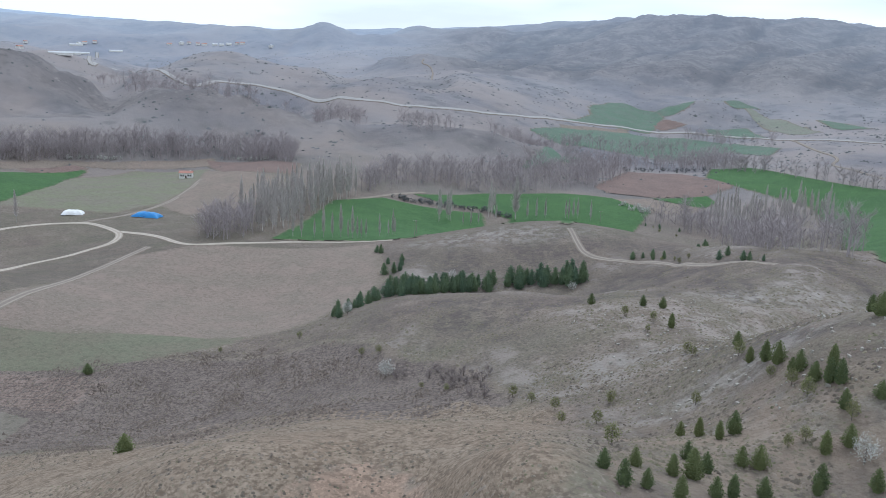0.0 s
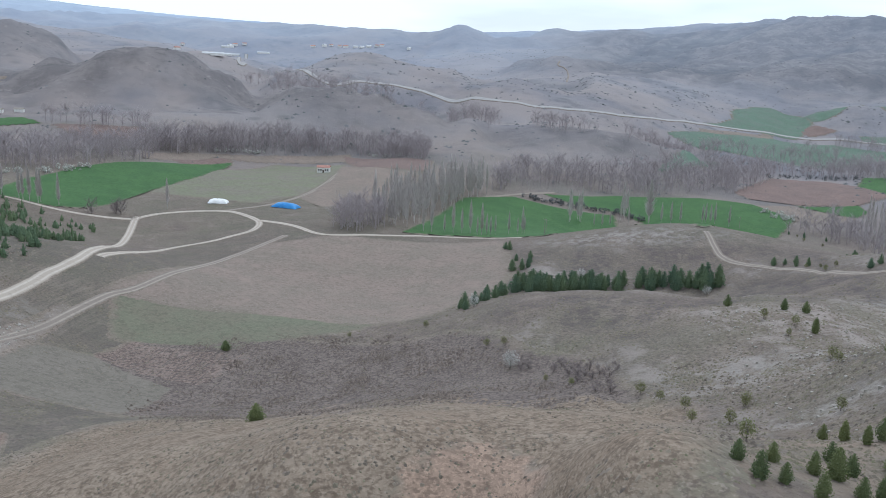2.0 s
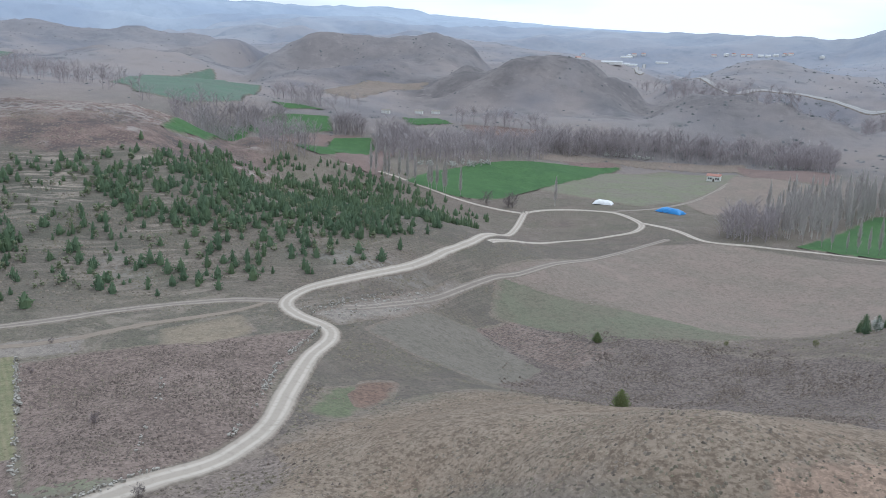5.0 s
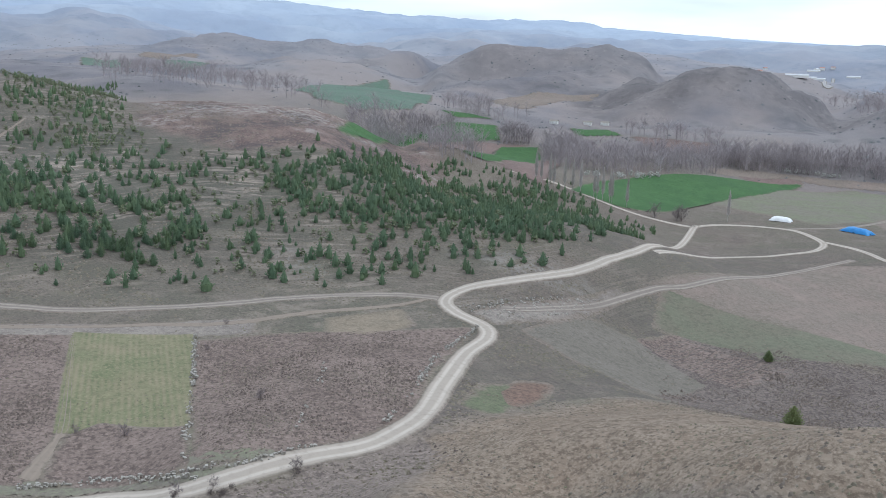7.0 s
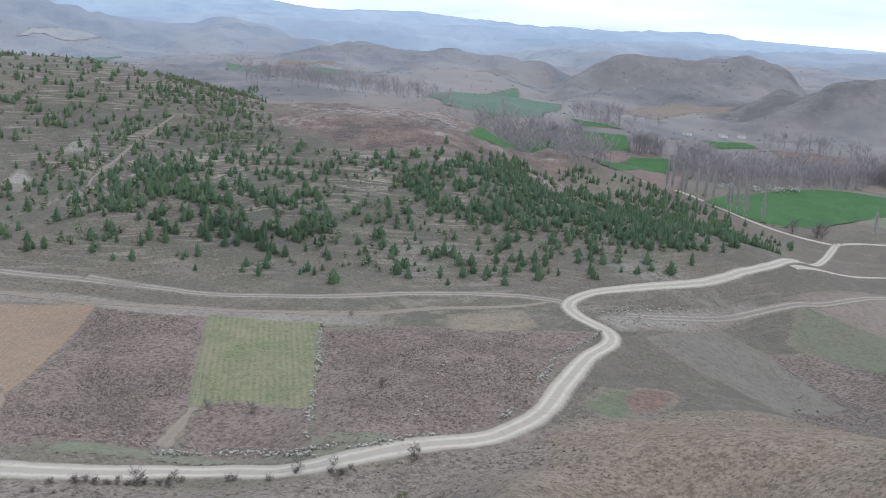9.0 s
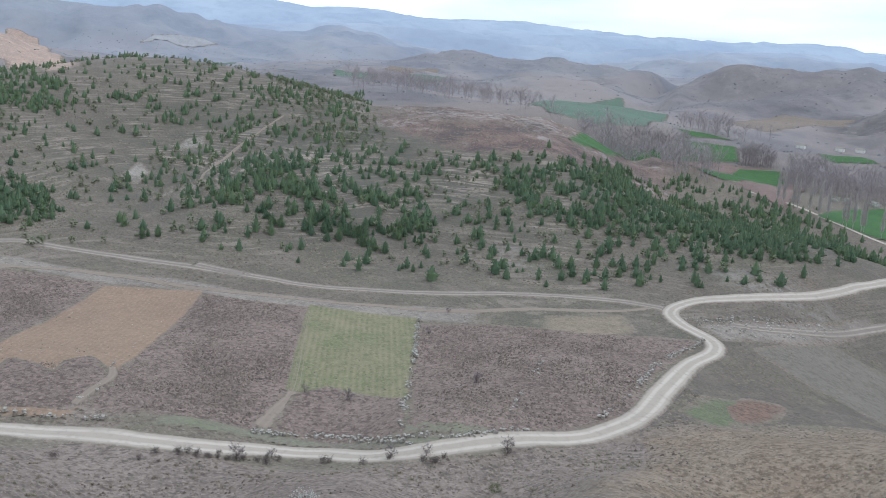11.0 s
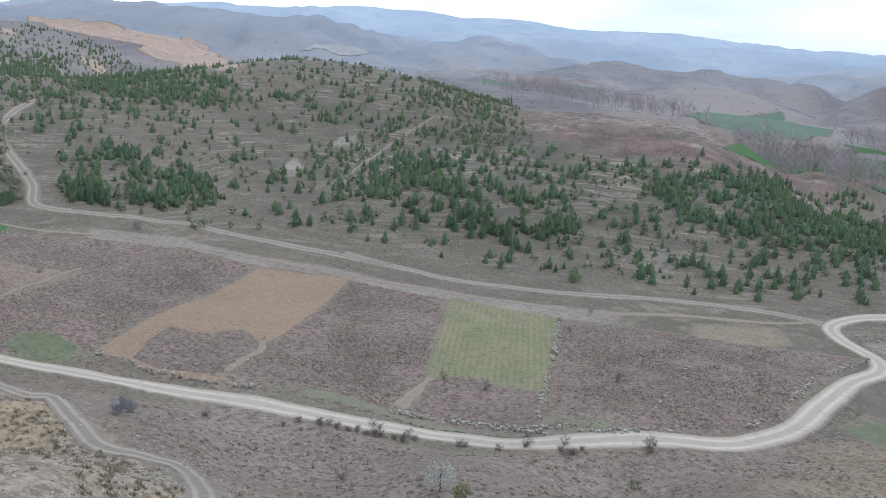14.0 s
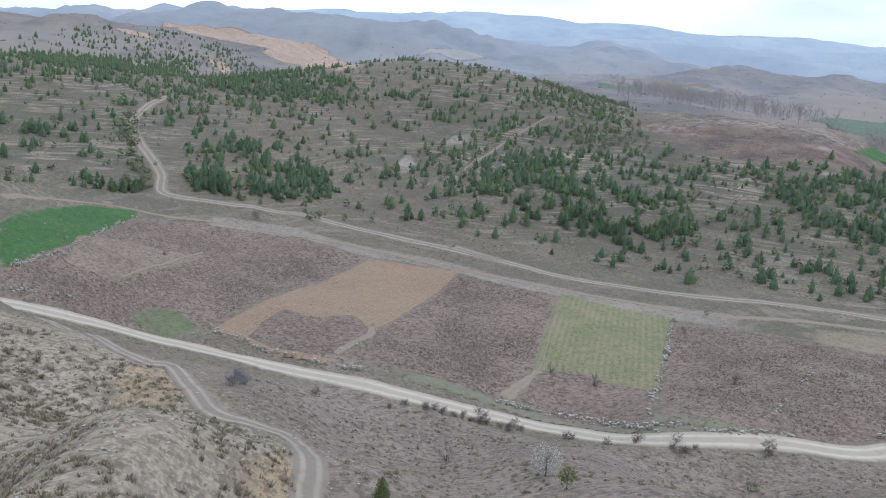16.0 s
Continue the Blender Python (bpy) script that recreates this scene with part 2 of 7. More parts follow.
mound(268, 935, 144, -49.4)
mound(935, 268, 333, -14.6)
mound(364, -902, 333, 16.4)
mound(-902, -364, 144, 20.0)
mound(-958, 169, 144, 26.3)
mound(-723, 651, 144, -10.0)
mound(-765, 686, 58, -45.7)
mound(-715, 738, 58, 18.4)
mound(-483, 907, 58, 11.3)
mound(-662, 786, 58, -20.4)
mound(-605, 831, 58, 11.0)
mound(-546, 871, 58, -15.5)
mound(-284, 988, 58, 6.7)
mound(-352, 966, 58, 11.1)
mound(-419, 939, 58, -22.6)
mound(-214, 1006, 58, 6.6)
mound(-562, 945, 58, -3.4)
mound(-736, 817, 58, -4.6)
mound(-499, 980, 58, 1.1)
mound(-367, 1037, 58, 6.4)
mound(-229, 1076, 58, -0.5)
mound(-681, 864, 58, 8.9)
mound(-434, 1011, 58, -5.2)
mound(-788, 768, 58, -5.3)
mound(-623, 907, 58, 0.7)
mound(-299, 1059, 58, -0.2)
mound(-699, 940, 58, 18.7)
mound(-244, 1146, 58, 0.7)
mound(-860, 796, 58, -34.4)
mound(-450, 1082, 58, 0.6)
mound(-314, 1129, 58, 8.5)
mound(-809, 848, 58, -13.4)
mound(-382, 1108, 58, 1.2)
mound(-579, 1019, 58, -14.6)
mound(-640, 982, 58, -5.8)
mound(-515, 1053, 58, 0.8)
mound(-756, 896, 58, -15.4)
mound(-1110, -542, 183, 34.7)
mound(-1024, -691, 183, 10.2)
mound(-858, 889, 183, 43.5)
mound(-1175, -382, 183, -17.4)
mound(580, 1091, 183, 8.7)
mound(-580, 1091, 183, 0.1)
mound(-1070, 618, 183, -38.8)
mound(-423, 1161, 183, -3.9)
mound(423, 1161, 183, -26.3)
mound(-1199, 299, 183, -38.6)
mound(-1235, -43, 183, 79.5)
mound(726, 1000, 183, -26.3)
mound(-726, 1000, 183, -30.1)
mound(-1229, 129, 183, -39.5)
mound(-1217, -215, 183, -35.7)
mound(86, 1233, 183, 6.2)
mound(-86, 1233, 183, 21.2)
mound(-1146, 463, 183, 35.6)
mound(257, 1209, 183, -40.4)
mound(-257, 1209, 183, -8.7)
mound(-974, 761, 183, 30.4)
mound(-717, 1016, 58, 28.0)
mound(-595, 1092, 58, 2.1)
mound(-657, 1056, 58, -9.0)
mound(-882, 877, 58, 49.5)
mound(-775, 973, 58, 0.7)
mound(-931, 825, 58, -27.7)
mound(-531, 1125, 58, 16.7)
mound(-397, 1179, 58, -9.3)
mound(-465, 1154, 58, -9.1)
mound(-259, 1217, 58, 2.8)
mound(-830, 927, 58, 31.3)
mound(-329, 1200, 58, 22.6)
mound(-611, 1165, 58, -1.4)
mound(-954, 906, 58, -82.8)
mound(-480, 1225, 58, -2.1)
mound(-674, 1130, 58, 13.9)
mound(-344, 1270, 58, 19.4)
mound(-903, 957, 58, -70.8)
mound(-793, 1050, 58, 4.2)
mound(-274, 1287, 58, 0.2)
mound(-547, 1197, 58, 13.8)
mound(-850, 1005, 58, 4.3)
mound(-735, 1092, 58, 1.3)
mound(-413, 1250, 58, 8.1)
mound(-428, 1320, 58, -8.1)
mound(-627, 1238, 58, -5.1)
mound(-869, 1082, 58, -1.4)
mound(-562, 1269, 58, 11.6)
mound(-976, 987, 58, -19.5)
mound(-1026, 935, 58, 35.3)
mound(-924, 1036, 58, -16.5)
mound(-691, 1204, 58, 0.2)
mound(-359, 1341, 58, 1.6)
mound(-812, 1126, 58, -8.2)
mound(-752, 1167, 58, -0.3)
mound(-289, 1358, 58, -0.8)
mound(-496, 1297, 58, -10.2)
mound(-164, -1561, 537, 6.8)
mound(-1561, -164, 233, 16.3)
mound(832, 1331, 233, -1.3)
mound(-832, 1331, 233, -28.9)
mound(-1523, -380, 233, -30.1)
mound(-1411, 688, 233, 30.4)
mound(-1493, 485, 233, 13.1)
mound(-1167, 1050, 233, -2.7)
mound(1509, 433, 537, -102.0)
mound(-433, 1509, 233, -54.7)
mound(433, 1509, 233, -1.5)
mound(-1546, 273, 233, -20.4)
mound(639, 1434, 233, 4.8)
mound(-639, 1434, 233, 49.3)
mound(-1569, 55, 233, 20.9)
mound(0, 1570, 233, 9.9)
mound(1009, 1203, 233, -64.8)
mound(1203, -1009, 537, 13.6)
mound(-1009, 1203, 233, -0.3)
mound(-218, 1555, 233, -16.2)
mound(218, 1555, 233, -8.8)
mound(1536, -326, 537, 19.1)
mound(588, -1456, 537, 23.7)
mound(-1456, -588, 233, -16.0)
mound(-1360, -785, 233, 5.5)
mound(-1302, 878, 233, -50.2)
mound(-878, -1302, 537, 31.6)
# the far ranges
mound(-1897, -616, 296, -16.2)
mound(-415, 1951, 296, 11.6)
mound(415, 1951, 296, 3.0)
mound(-1793, -874, 296, -0.6)
mound(-1654, -1115, 296, 1.8)
mound(-937, 1761, 296, -6.9)
mound(937, 1761, 296, 1.7)
mound(-1572, 1228, 296, -1.7)
mound(139, 1990, 296, -20.7)
mound(-139, 1990, 296, 13.5)
mound(-1984, 209, 296, 4.8)
mound(-1728, 997, 296, 81.0)
mound(-1386, 1435, 296, -40.6)
mound(-1850, 747, 296, -63.5)
mound(682, 1875, 296, 10.5)
mound(-682, 1875, 296, -61.1)
mound(-1173, 1614, 296, 76.6)
mound(1173, 1614, 296, -9.4)
mound(-1994, -70, 296, -30.2)
mound(-1965, -346, 296, -54.1)
mound(-1936, 483, 296, -15.4)
mound(-2101, 1417, 376, -69.8)
mound(-1417, -2101, 867, -3.7)
mound(-2459, -613, 376, -24.1)
mound(2479, -527, 867, 35.3)
mound(-2195, -1267, 376, -2.9)
mound(-2278, 1111, 376, -38.3)
mound(-2496, 440, 376, -102.4)
mound(-2533, 88, 376, 63.5)
mound(353, 2510, 376, 8.9)
mound(-353, 2510, 376, 25.3)
mound(950, -2350, 867, -1.4)
mound(-2350, -950, 376, 2.4)
mound(-1629, 1942, 376, -18.5)
mound(1942, -1629, 867, -8.5)
mound(1629, 1942, 376, 21.0)
mound(-2521, -265, 376, 50.7)
mound(-265, -2521, 867, -1.7)
mound(-1884, 1696, 376, 72.3)
mound(-2411, 783, 376, 145.8)
mound(-1343, 2150, 376, -17.6)
mound(1343, 2150, 376, 18.1)
mound(0, 2535, 376, -26.8)
mound(-1031, 2316, 376, 8.8)
mound(1031, 2316, 376, 8.8)
mound(-699, 2437, 376, 19.6)
mound(699, 2437, 376, 64.8)
mound(2437, 699, 867, 11.2)
mound(-2789, 1610, 478, -31.8)
mound(1102, 3026, 478, 18.8)
mound(-1102, 3026, 478, 8.7)
mound(670, 3150, 478, 58.5)
mound(-670, 3150, 478, -1.3)
mound(-3063, -995, 478, -6.1)
mound(-3125, 779, 478, -8.5)
mound(-2670, -1801, 478, -11.4)
mound(-2237, 2317, 478, 32.5)
mound(-3203, 337, 478, -21.1)
mound(-2986, 1207, 478, 77.2)
mound(-2538, 1983, 478, -18.5)
mound(225, 3213, 478, 45.8)
mound(-225, 3213, 478, 16.2)
mound(-3172, -559, 478, 21.0)
mound(1512, 2844, 478, 14.6)
mound(-1512, 2844, 478, 30.6)
mound(-3219, -112, 478, 84.0)
mound(1893, 2606, 478, 59.0)
mound(-1893, 2606, 478, 16.4)
mound(-2895, -1412, 478, -0.5)
mound(-3041, 2738, 608, 23.1)
mound(0, 4092, 608, 5.8)
mound(-3794, -1533, 608, 9.7)
mound(1533, -3794, 1400, 4.3)
mound(-3544, -2046, 608, 2.5)
mound(-3678, 1794, 608, 41.6)
mound(-4030, 711, 608, -11.8)
mound(-3393, 2288, 608, 51.4)
mound(-2288, -3393, 1400, 15.9)
mound(-3892, 1265, 608, 6.1)
mound(-4070, -428, 608, 14.3)
mound(-428, -4070, 1400, 0.6)
mound(4003, -851, 1400, -7.4)
mound(-4090, 143, 608, 14.4)
mound(-1128, 3934, 608, -13.2)
mound(1128, 3934, 608, 4.1)
mound(3934, 1128, 1400, 13.4)
mound(-3971, -990, 608, 12.3)
mound(3135, -2631, 1400, 5.4)
mound(-2631, 3135, 608, 7.6)
mound(2631, 3135, 608, 27.1)
mound(-570, 4053, 608, 45.8)
mound(570, 4053, 608, -12.3)
mound(1665, 3739, 608, 11.3)
mound(-1665, 3739, 608, -4.4)
mound(-2169, 3471, 608, 10.1)
mound(2169, 3471, 608, 22.6)
mound(-4945, -1607, 772, 15.8)
mound(2441, 4591, 772, 1.9)
mound(-2441, 4591, 772, 49.5)
mound(1081, 5086, 772, -14.4)
mound(-1081, 5086, 772, 40.5)
mound(363, 5187, 772, -20.0)
mound(-363, 5187, 772, 10.0)
mound(-4821, 1948, 772, 89.8)
mound(-4503, 2600, 772, 65.0)
mound(1779, 4886, 772, -2.5)
mound(-1779, 4886, 772, 46.3)
mound(-3056, 4207, 772, 64.3)
mound(3056, 4207, 772, 3.3)
mound(-4098, 3201, 772, 66.8)
mound(-5121, -903, 772, 24.1)
mound(-4311, -2908, 772, 3.3)
mound(-5197, -181, 772, 72.3)
mound(-3612, 3741, 772, 72.0)
mound(-4674, -2280, 772, 10.3)
mound(-5046, 1258, 772, 135.8)
mound(-5172, 544, 772, 138.5)

CRESTS = []


def crest(line, away, front, back, hollow, moor):
    """A hill's crest, set to fit the camera's view: bearings and heights along it, its chosen distance, the depth of
    its two slopes, the hollow behind it, and how scrubby it is.
    """
    CRESTS.append((np.array(line, float), away, front, back, hollow, moor))


# the steep scrubby hill beyond the river
crest([(20.3, 18), (21.4, 31), (22.4, 40), (23.3, 50), (24.5, 59), (25.4, 65), (26.3, 68), (27.5, 68), (29.3, 67), (30.8, 65), (32.5, 61), (34.5, 53), (36.5, 41), (38.3, 29)], 950, 130, 90, 14, 1)
# the foothill
crest([(7.6, 3), (9.5, 13), (11.3, 23), (13.1, 32), (15.3, 41), (17.0, 46), (18.4, 46), (19.8, 39), (21.1, 29), (22.8, 16)], 850, 75, 70, 12, 1)
# the low knoll by the poplars
crest([(-8.3, 3), (-6.1, 7), (-4.1, 12), (-2.6, 16), (-1.1, 19), (1.2, 16), (3.5, 14), (5.4, 11), (7.3, 8)], 790, 60, 50, 9, 0.6)
# the craggy hill upstream
crest([(32.0, 63), (33.6, 78), (35.0, 90), (36.1, 96), (38.9, 94), (41.4, 93), (44.0, 89), (46.2, 79), (48.0, 64)], 1190, 120, 90, 22, 0.6)
# its lower step
crest([(35.9, 48), (37.4, 58), (39.5, 64), (42.4, 57), (44.6, 51), (46.8, 41)], 1040, 60, 50, 8, 0.5)
# the long hill far upstream
crest([(49.2, 92), (52.2, 99), (54.4, 109), (56.6, 102), (58.5, 103), (59.9, 114), (61.0, 107), (62.8, 107), (63.9, 102), (65.0, 85), (66.4, 73)], 1700, 150, 110, 26, 0.6)
# a low hill before it
crest([(49.9, 55), (52.9, 65), (55.1, 65), (56.6, 71), (58.5, 66), (60.1, 48)], 1290, 80, 70, 12, 0.6)
# the crest of the eroded flank
crest([(48.1, 21), (50.4, 32), (52.3, 38), (54.2, 44), (56.1, 46), (58.0, 48), (60.2, 49), (63.9, 50), (67.2, 48)], 470, 50, 45, 10, 0.0)
# the peak on the skyline
crest([(3.3, 133), (5.1, 129), (6.6, 134), (7.6, 149), (8.4, 154), (9.1, 141), (10.2, 123), (12.0, 100)], 2400, 190, 150, 20, 0.6)
# a knoll by the highway
crest([(-0.3, 20), (1.7, 35), (3.6, 41), (5.8, 38), (8.2, 22)], 1230, 90, 80, 12, 0.7)
# knolls under the mountain
crest([(-2.4, 68), (-0.1, 84), (1.7, 87), (4.0, 76), (5.8, 57)], 1700, 120, 100, 14, 0.7)
# the low hill above the green fields
crest([(-20.9, 13), (-18.8, 29), (-16.7, 34), (-14.0, 14), (-12.2, -1)], 1330, 110, 80, 9, 0.5)
# the quarried hill
crest([(84.5, 57), (86.4, 67), (88.6, 81), (90.8, 86), (93.6, 88), (97.4, 90), (100.3, 89), (101.9, 91), (103.5, 91), (106.5, 89), (108.2, 90)], 1000, 170, 110, 22, 0.5)
# the dark hill behind the quarry
crest([(70.0, 108), (73.0, 130), (76.0, 160), (79.1, 178), (82.1, 183), (85.0, 182), (88.0, 185), (90.1, 193), (93.0, 193), (95.7, 185), (98.4, 167), (101.0, 139)], 2450, 300, 160, 40, 0.5)
# the farthest range
crest([(36.2, 284), (39.9, 280), (45.2, 277), (50.2, 295), (53.7, 317), (56.6, 344), (59.1, 339), (63.6, 330), (66.9, 348), (70.2, 326), (72.5, 342), (76.1, 353), (80.4, 355), (86.1, 328)], 4500, 420, 300, 60, 0.0)

# small rocky peaks on the far skyline
for x, y in [(-81, 2633), (124, 2642), (683, 2244)]:
    mound(x, y, 80, 16)

LATTICE = np.random.RandomState(7).rand(128, 128)


def value_noise(x, y):
    xi, yi = np.floor(x).astype(int), np.floor(y).astype(int)
    u, v = x - xi, y - yi
    u, v = u * u * (3 - 2 * u), v * v * (3 - 2 * v)
    a, b = LATTICE[xi % 128, yi % 128], LATTICE[(xi + 1) % 128, yi % 128]
    c, d = LATTICE[xi % 128, (yi + 1) % 128], LATTICE[(xi + 1) % 128, (yi + 1) % 128]
    return (a * (1 - u) + b * u) * (1 - v) + (c * (1 - u) + d * u) * v - 0.5


def fbm(x, y, size, octaves=4):
    total, gain = 0.0, 1.0
    for k in range(octaves):
        total = total + gain * value_noise(x / size + 17.3 * k, y / size - 9.1 * k)
        size, gain = size / 2.1, gain * 0.5
    return total


def smooth(v, lo, hi):
    v = np.clip((v - lo) / (hi - lo), 0, 1)
    return v * v * (3 - 2 * v)


def bare_land(x, y):
    r = np.hypot(x, y)
    z = 30 + 40 * (r / 1000) / (1 + r / 4000)
    for mx, my, spread, height in MOUNDS:
        z = z + height * np.exp(-((x - mx) ** 2 + (y - my) ** 2) / (2 * spread * spread))
    return z


def rolling_land(x, y):
    """The land with its hummocks, gullies and worn slopes, before the crests."""
    r = np.hypot(x, y)
    z = bare_land(x, y)
    hilly = smooth(z, 8, 26)
    far = smooth(r, 700, 1600)
    z = z + fbm(x, y, 14, 4) * (0.25 + 0.75 * hilly)
    z = z + spur_side(x, y) * (3.0 * np.abs(rill_lines(x, y)) - 0.55)
    gully = np.abs(fbm(x + 50, y - 20, 170, 4))
    hills = smooth(r, 560, 820) * (1 - smooth(r, 1500, 2300)) * smooth(z, 24, 55)
    z = z + hills * (5 * np.abs(fbm(x - 30, y + 70, 110, 4)) - 1.7 + 1.5 * fbm(x, y, 30, 3))
    z = z + far * (1 - 0.7 * smooth(r, 2400, 3600)) * (16 * gully - 4.5 + 4 * fbm(x, y, 60, 3))
    az = np.arctan2(-x, y)
    ridge = 0.5 - np.abs(fbm(az * 1500 + r * 0.25, r * 0.8, 420, 4))
    z = z + smooth(r, 1600, 2400) * (1 - 0.6 * smooth(r, 4200, 4800)) * (ridge - 0.34) * (60 + 90 * smooth(az, 0.25, 0.8)) - 20 * smooth(r, 2600, 4200) * (1 - smooth(az, 0.3, 0.9))
    worn = mountain(x, y)
    # ravines stretched along the sight lines, to run downhill in the camera's view
    across, down = az * 1700 + 0.2 * r, r * 0.13
    z = z + worn * (46 * np.abs(fbm(across, down, 150, 5)) - 10 + 9 * np.abs(fbm(across * 0.8, down * 2.0, 48, 3)))
    return z


def rill_lines(x, y):
    """Crosses zero along the rills that the rain has cut."""
    return fbm(x * 1.25 + 11, y * 0.8 - 7, 34, 4)


def spur_side(x, y):
    """The rain-cut slopes of the near spurs and of the eroded flank."""
    r, az = np.hypot(x, y), np.degrees(np.arctan2(-x, y))
    spur = smooth(r, 90, 125) * (1 - smooth(r, 330, 370)) * (1 - smooth(az, 0, 9))
    flank = eroded_flank(x, y) * 1.3
    bank = smooth(r, 42, 55) * (1 - smooth(r, 105, 125)) * smooth(az, 84, 92) * 0.7
    return np.maximum(np.maximum(spur, flank), bank)


def eroded_flank(x, y):
    """The bare reddish flank of the planted hill."""
    r, az = np.hypot(x, y), np.degrees(np.arctan2(-x, y))
    foot = 336 + 6.5 * np.maximum(0, az - 60)
    return smooth(r - foot, 0, 16) * (1 - smooth(r, 500, 540)) * smooth(az, 45, 48) * (1 - smooth(az, 65, 68))


def mountain(x, y):
    """How far a place belongs to the gullied mountain across the valley."""
    r, az = np.hypot(x, y), np.degrees(np.arctan2(-x, y))
    return smooth(r, 1330, 1650) * (1 - smooth(r, 2700, 3200)) * (1 - smooth(az, -3, 7)) * smooth(az, -75, -50)


def crest_shape(x, y, one):
    """How much a crest lifts a place, and how much its hollow sinks it."""
    line, away, front, back, hollow, moor = one
    r, az = np.hypot(x, y), np.degrees(np.arctan2(-x, y))
    lo, hi = line[0, 0], line[-1, 0]
    end = min(0.26 * (hi - lo), 1.6)
    side = smooth(az, lo - 0.4 * end, lo + end) * (1 - smooth(az, hi - end, hi + 0.4 * end))
    off = r - away * (1 + 0.05 * fbm(az * 9, 0 * az + away, 22, 2))
    lift = np.exp(-np.abs(off / np.where(off < 0, front, back)) ** 1.7)
    sink = np.exp(-((off - 2.1 * back) / (1.1 * back)) ** 2)
    rills = np.abs(fbm(az * away * 0.0175 + 0.3 * r, r * 0.5 + away, 0.55 * front, 4)) - 0.2
    return side, lift, sink * hollow, rills * moor * 0.2 * front


def land(x, y):
    """Height of the land."""
    z = rolling_land(x, y)
    for one in LIFTS:
        side, lift, sink, rills = crest_shape(x, y, one[0])
        z = z + side * (lift * (np.interp(np.degrees(np.arctan2(-x, y)), one[1], one[2]) + rills) - sink)
    return z


LIFTS = []
for one in CRESTS:
    bearing = np.linspace(one[0][0, 0], one[0][-1, 0], 60)
    cx, cy = -np.sin(np.radians(bearing)) * one[1], np.cos(np.radians(bearing)) * one[1]
    rise = np.interp(bearing, one[0][:, 0], one[0][:, 1]) - land(cx, cy)
    LIFTS.append((one, bearing, np.convolve(np.pad(rise, 2, "edge"), np.ones(5) / 5, "valid")))


def moorland(x, y):
    """How scrubby the far slopes are."""
    w = mountain(x, y)
    for one in CRESTS:
        side, lift, _, _ = crest_shape(x, y, one)
        w = np.maximum(w, side * smooth(lift, 0.1, 0.8) * one[5] * 0.85)
    return w


AZ = np.radians(np.concatenate([np.arange(-42, 118, 0.27), np.arange(118, 318, 3.4)]))
RING_COUNT = 500
RINGS = np.exp(np.linspace(math.log(12), math.log(4900), RING_COUNT))
grid_r, grid_a = np.meshgrid(RINGS, AZ, indexing="ij")
GRID_X, GRID_Y = -np.sin(grid_a) * grid_r, np.cos(grid_a) * grid_r
GRID_Z = land(GRID_X, GRID_Y)


def ground_z(x, y):
    """Height of the ground sheet itself at a place."""
    x, y = np.asarray(x, float), np.asarray(y, float)
    r = np.maximum(np.hypot(x, y), 12.01)
    a = np.degrees(np.arctan2(-x, y))
    a = np.radians(np.where(a < -42, a + 360, a))
    i = np.clip((np.log(r) - math.log(12)) / (math.log(4900 / 12) / (RING_COUNT - 1)), 0, RING_COUNT - 1.001)
    j = np.clip(np.interp(a, AZ, np.arange(len(AZ))), 0, len(AZ) - 1.001)
    i0, j0 = i.astype(int), j.astype(int)
    u, v = i - i0, j - j0
    return (GRID_Z[i0, j0] * (1 - u) + GRID_Z[i0 + 1, j0] * u) * (1 - v) + (GRID_Z[i0, j0 + 1] * (1 - u) + GRID_Z[i0 + 1, j0 + 1] * u) * v


# ---- materials ----
def material(name, rough=0.9):
    mat = bpy.data.materials.new(name)
    mat.use_nodes = True
    b = mat.node_tree.nodes["Principled BSDF"]
    b.inputs["Roughness"].default_value = rough
    b.inputs["Specular IOR Level"].default_value = 0.15
    return mat, mat.node_tree, b


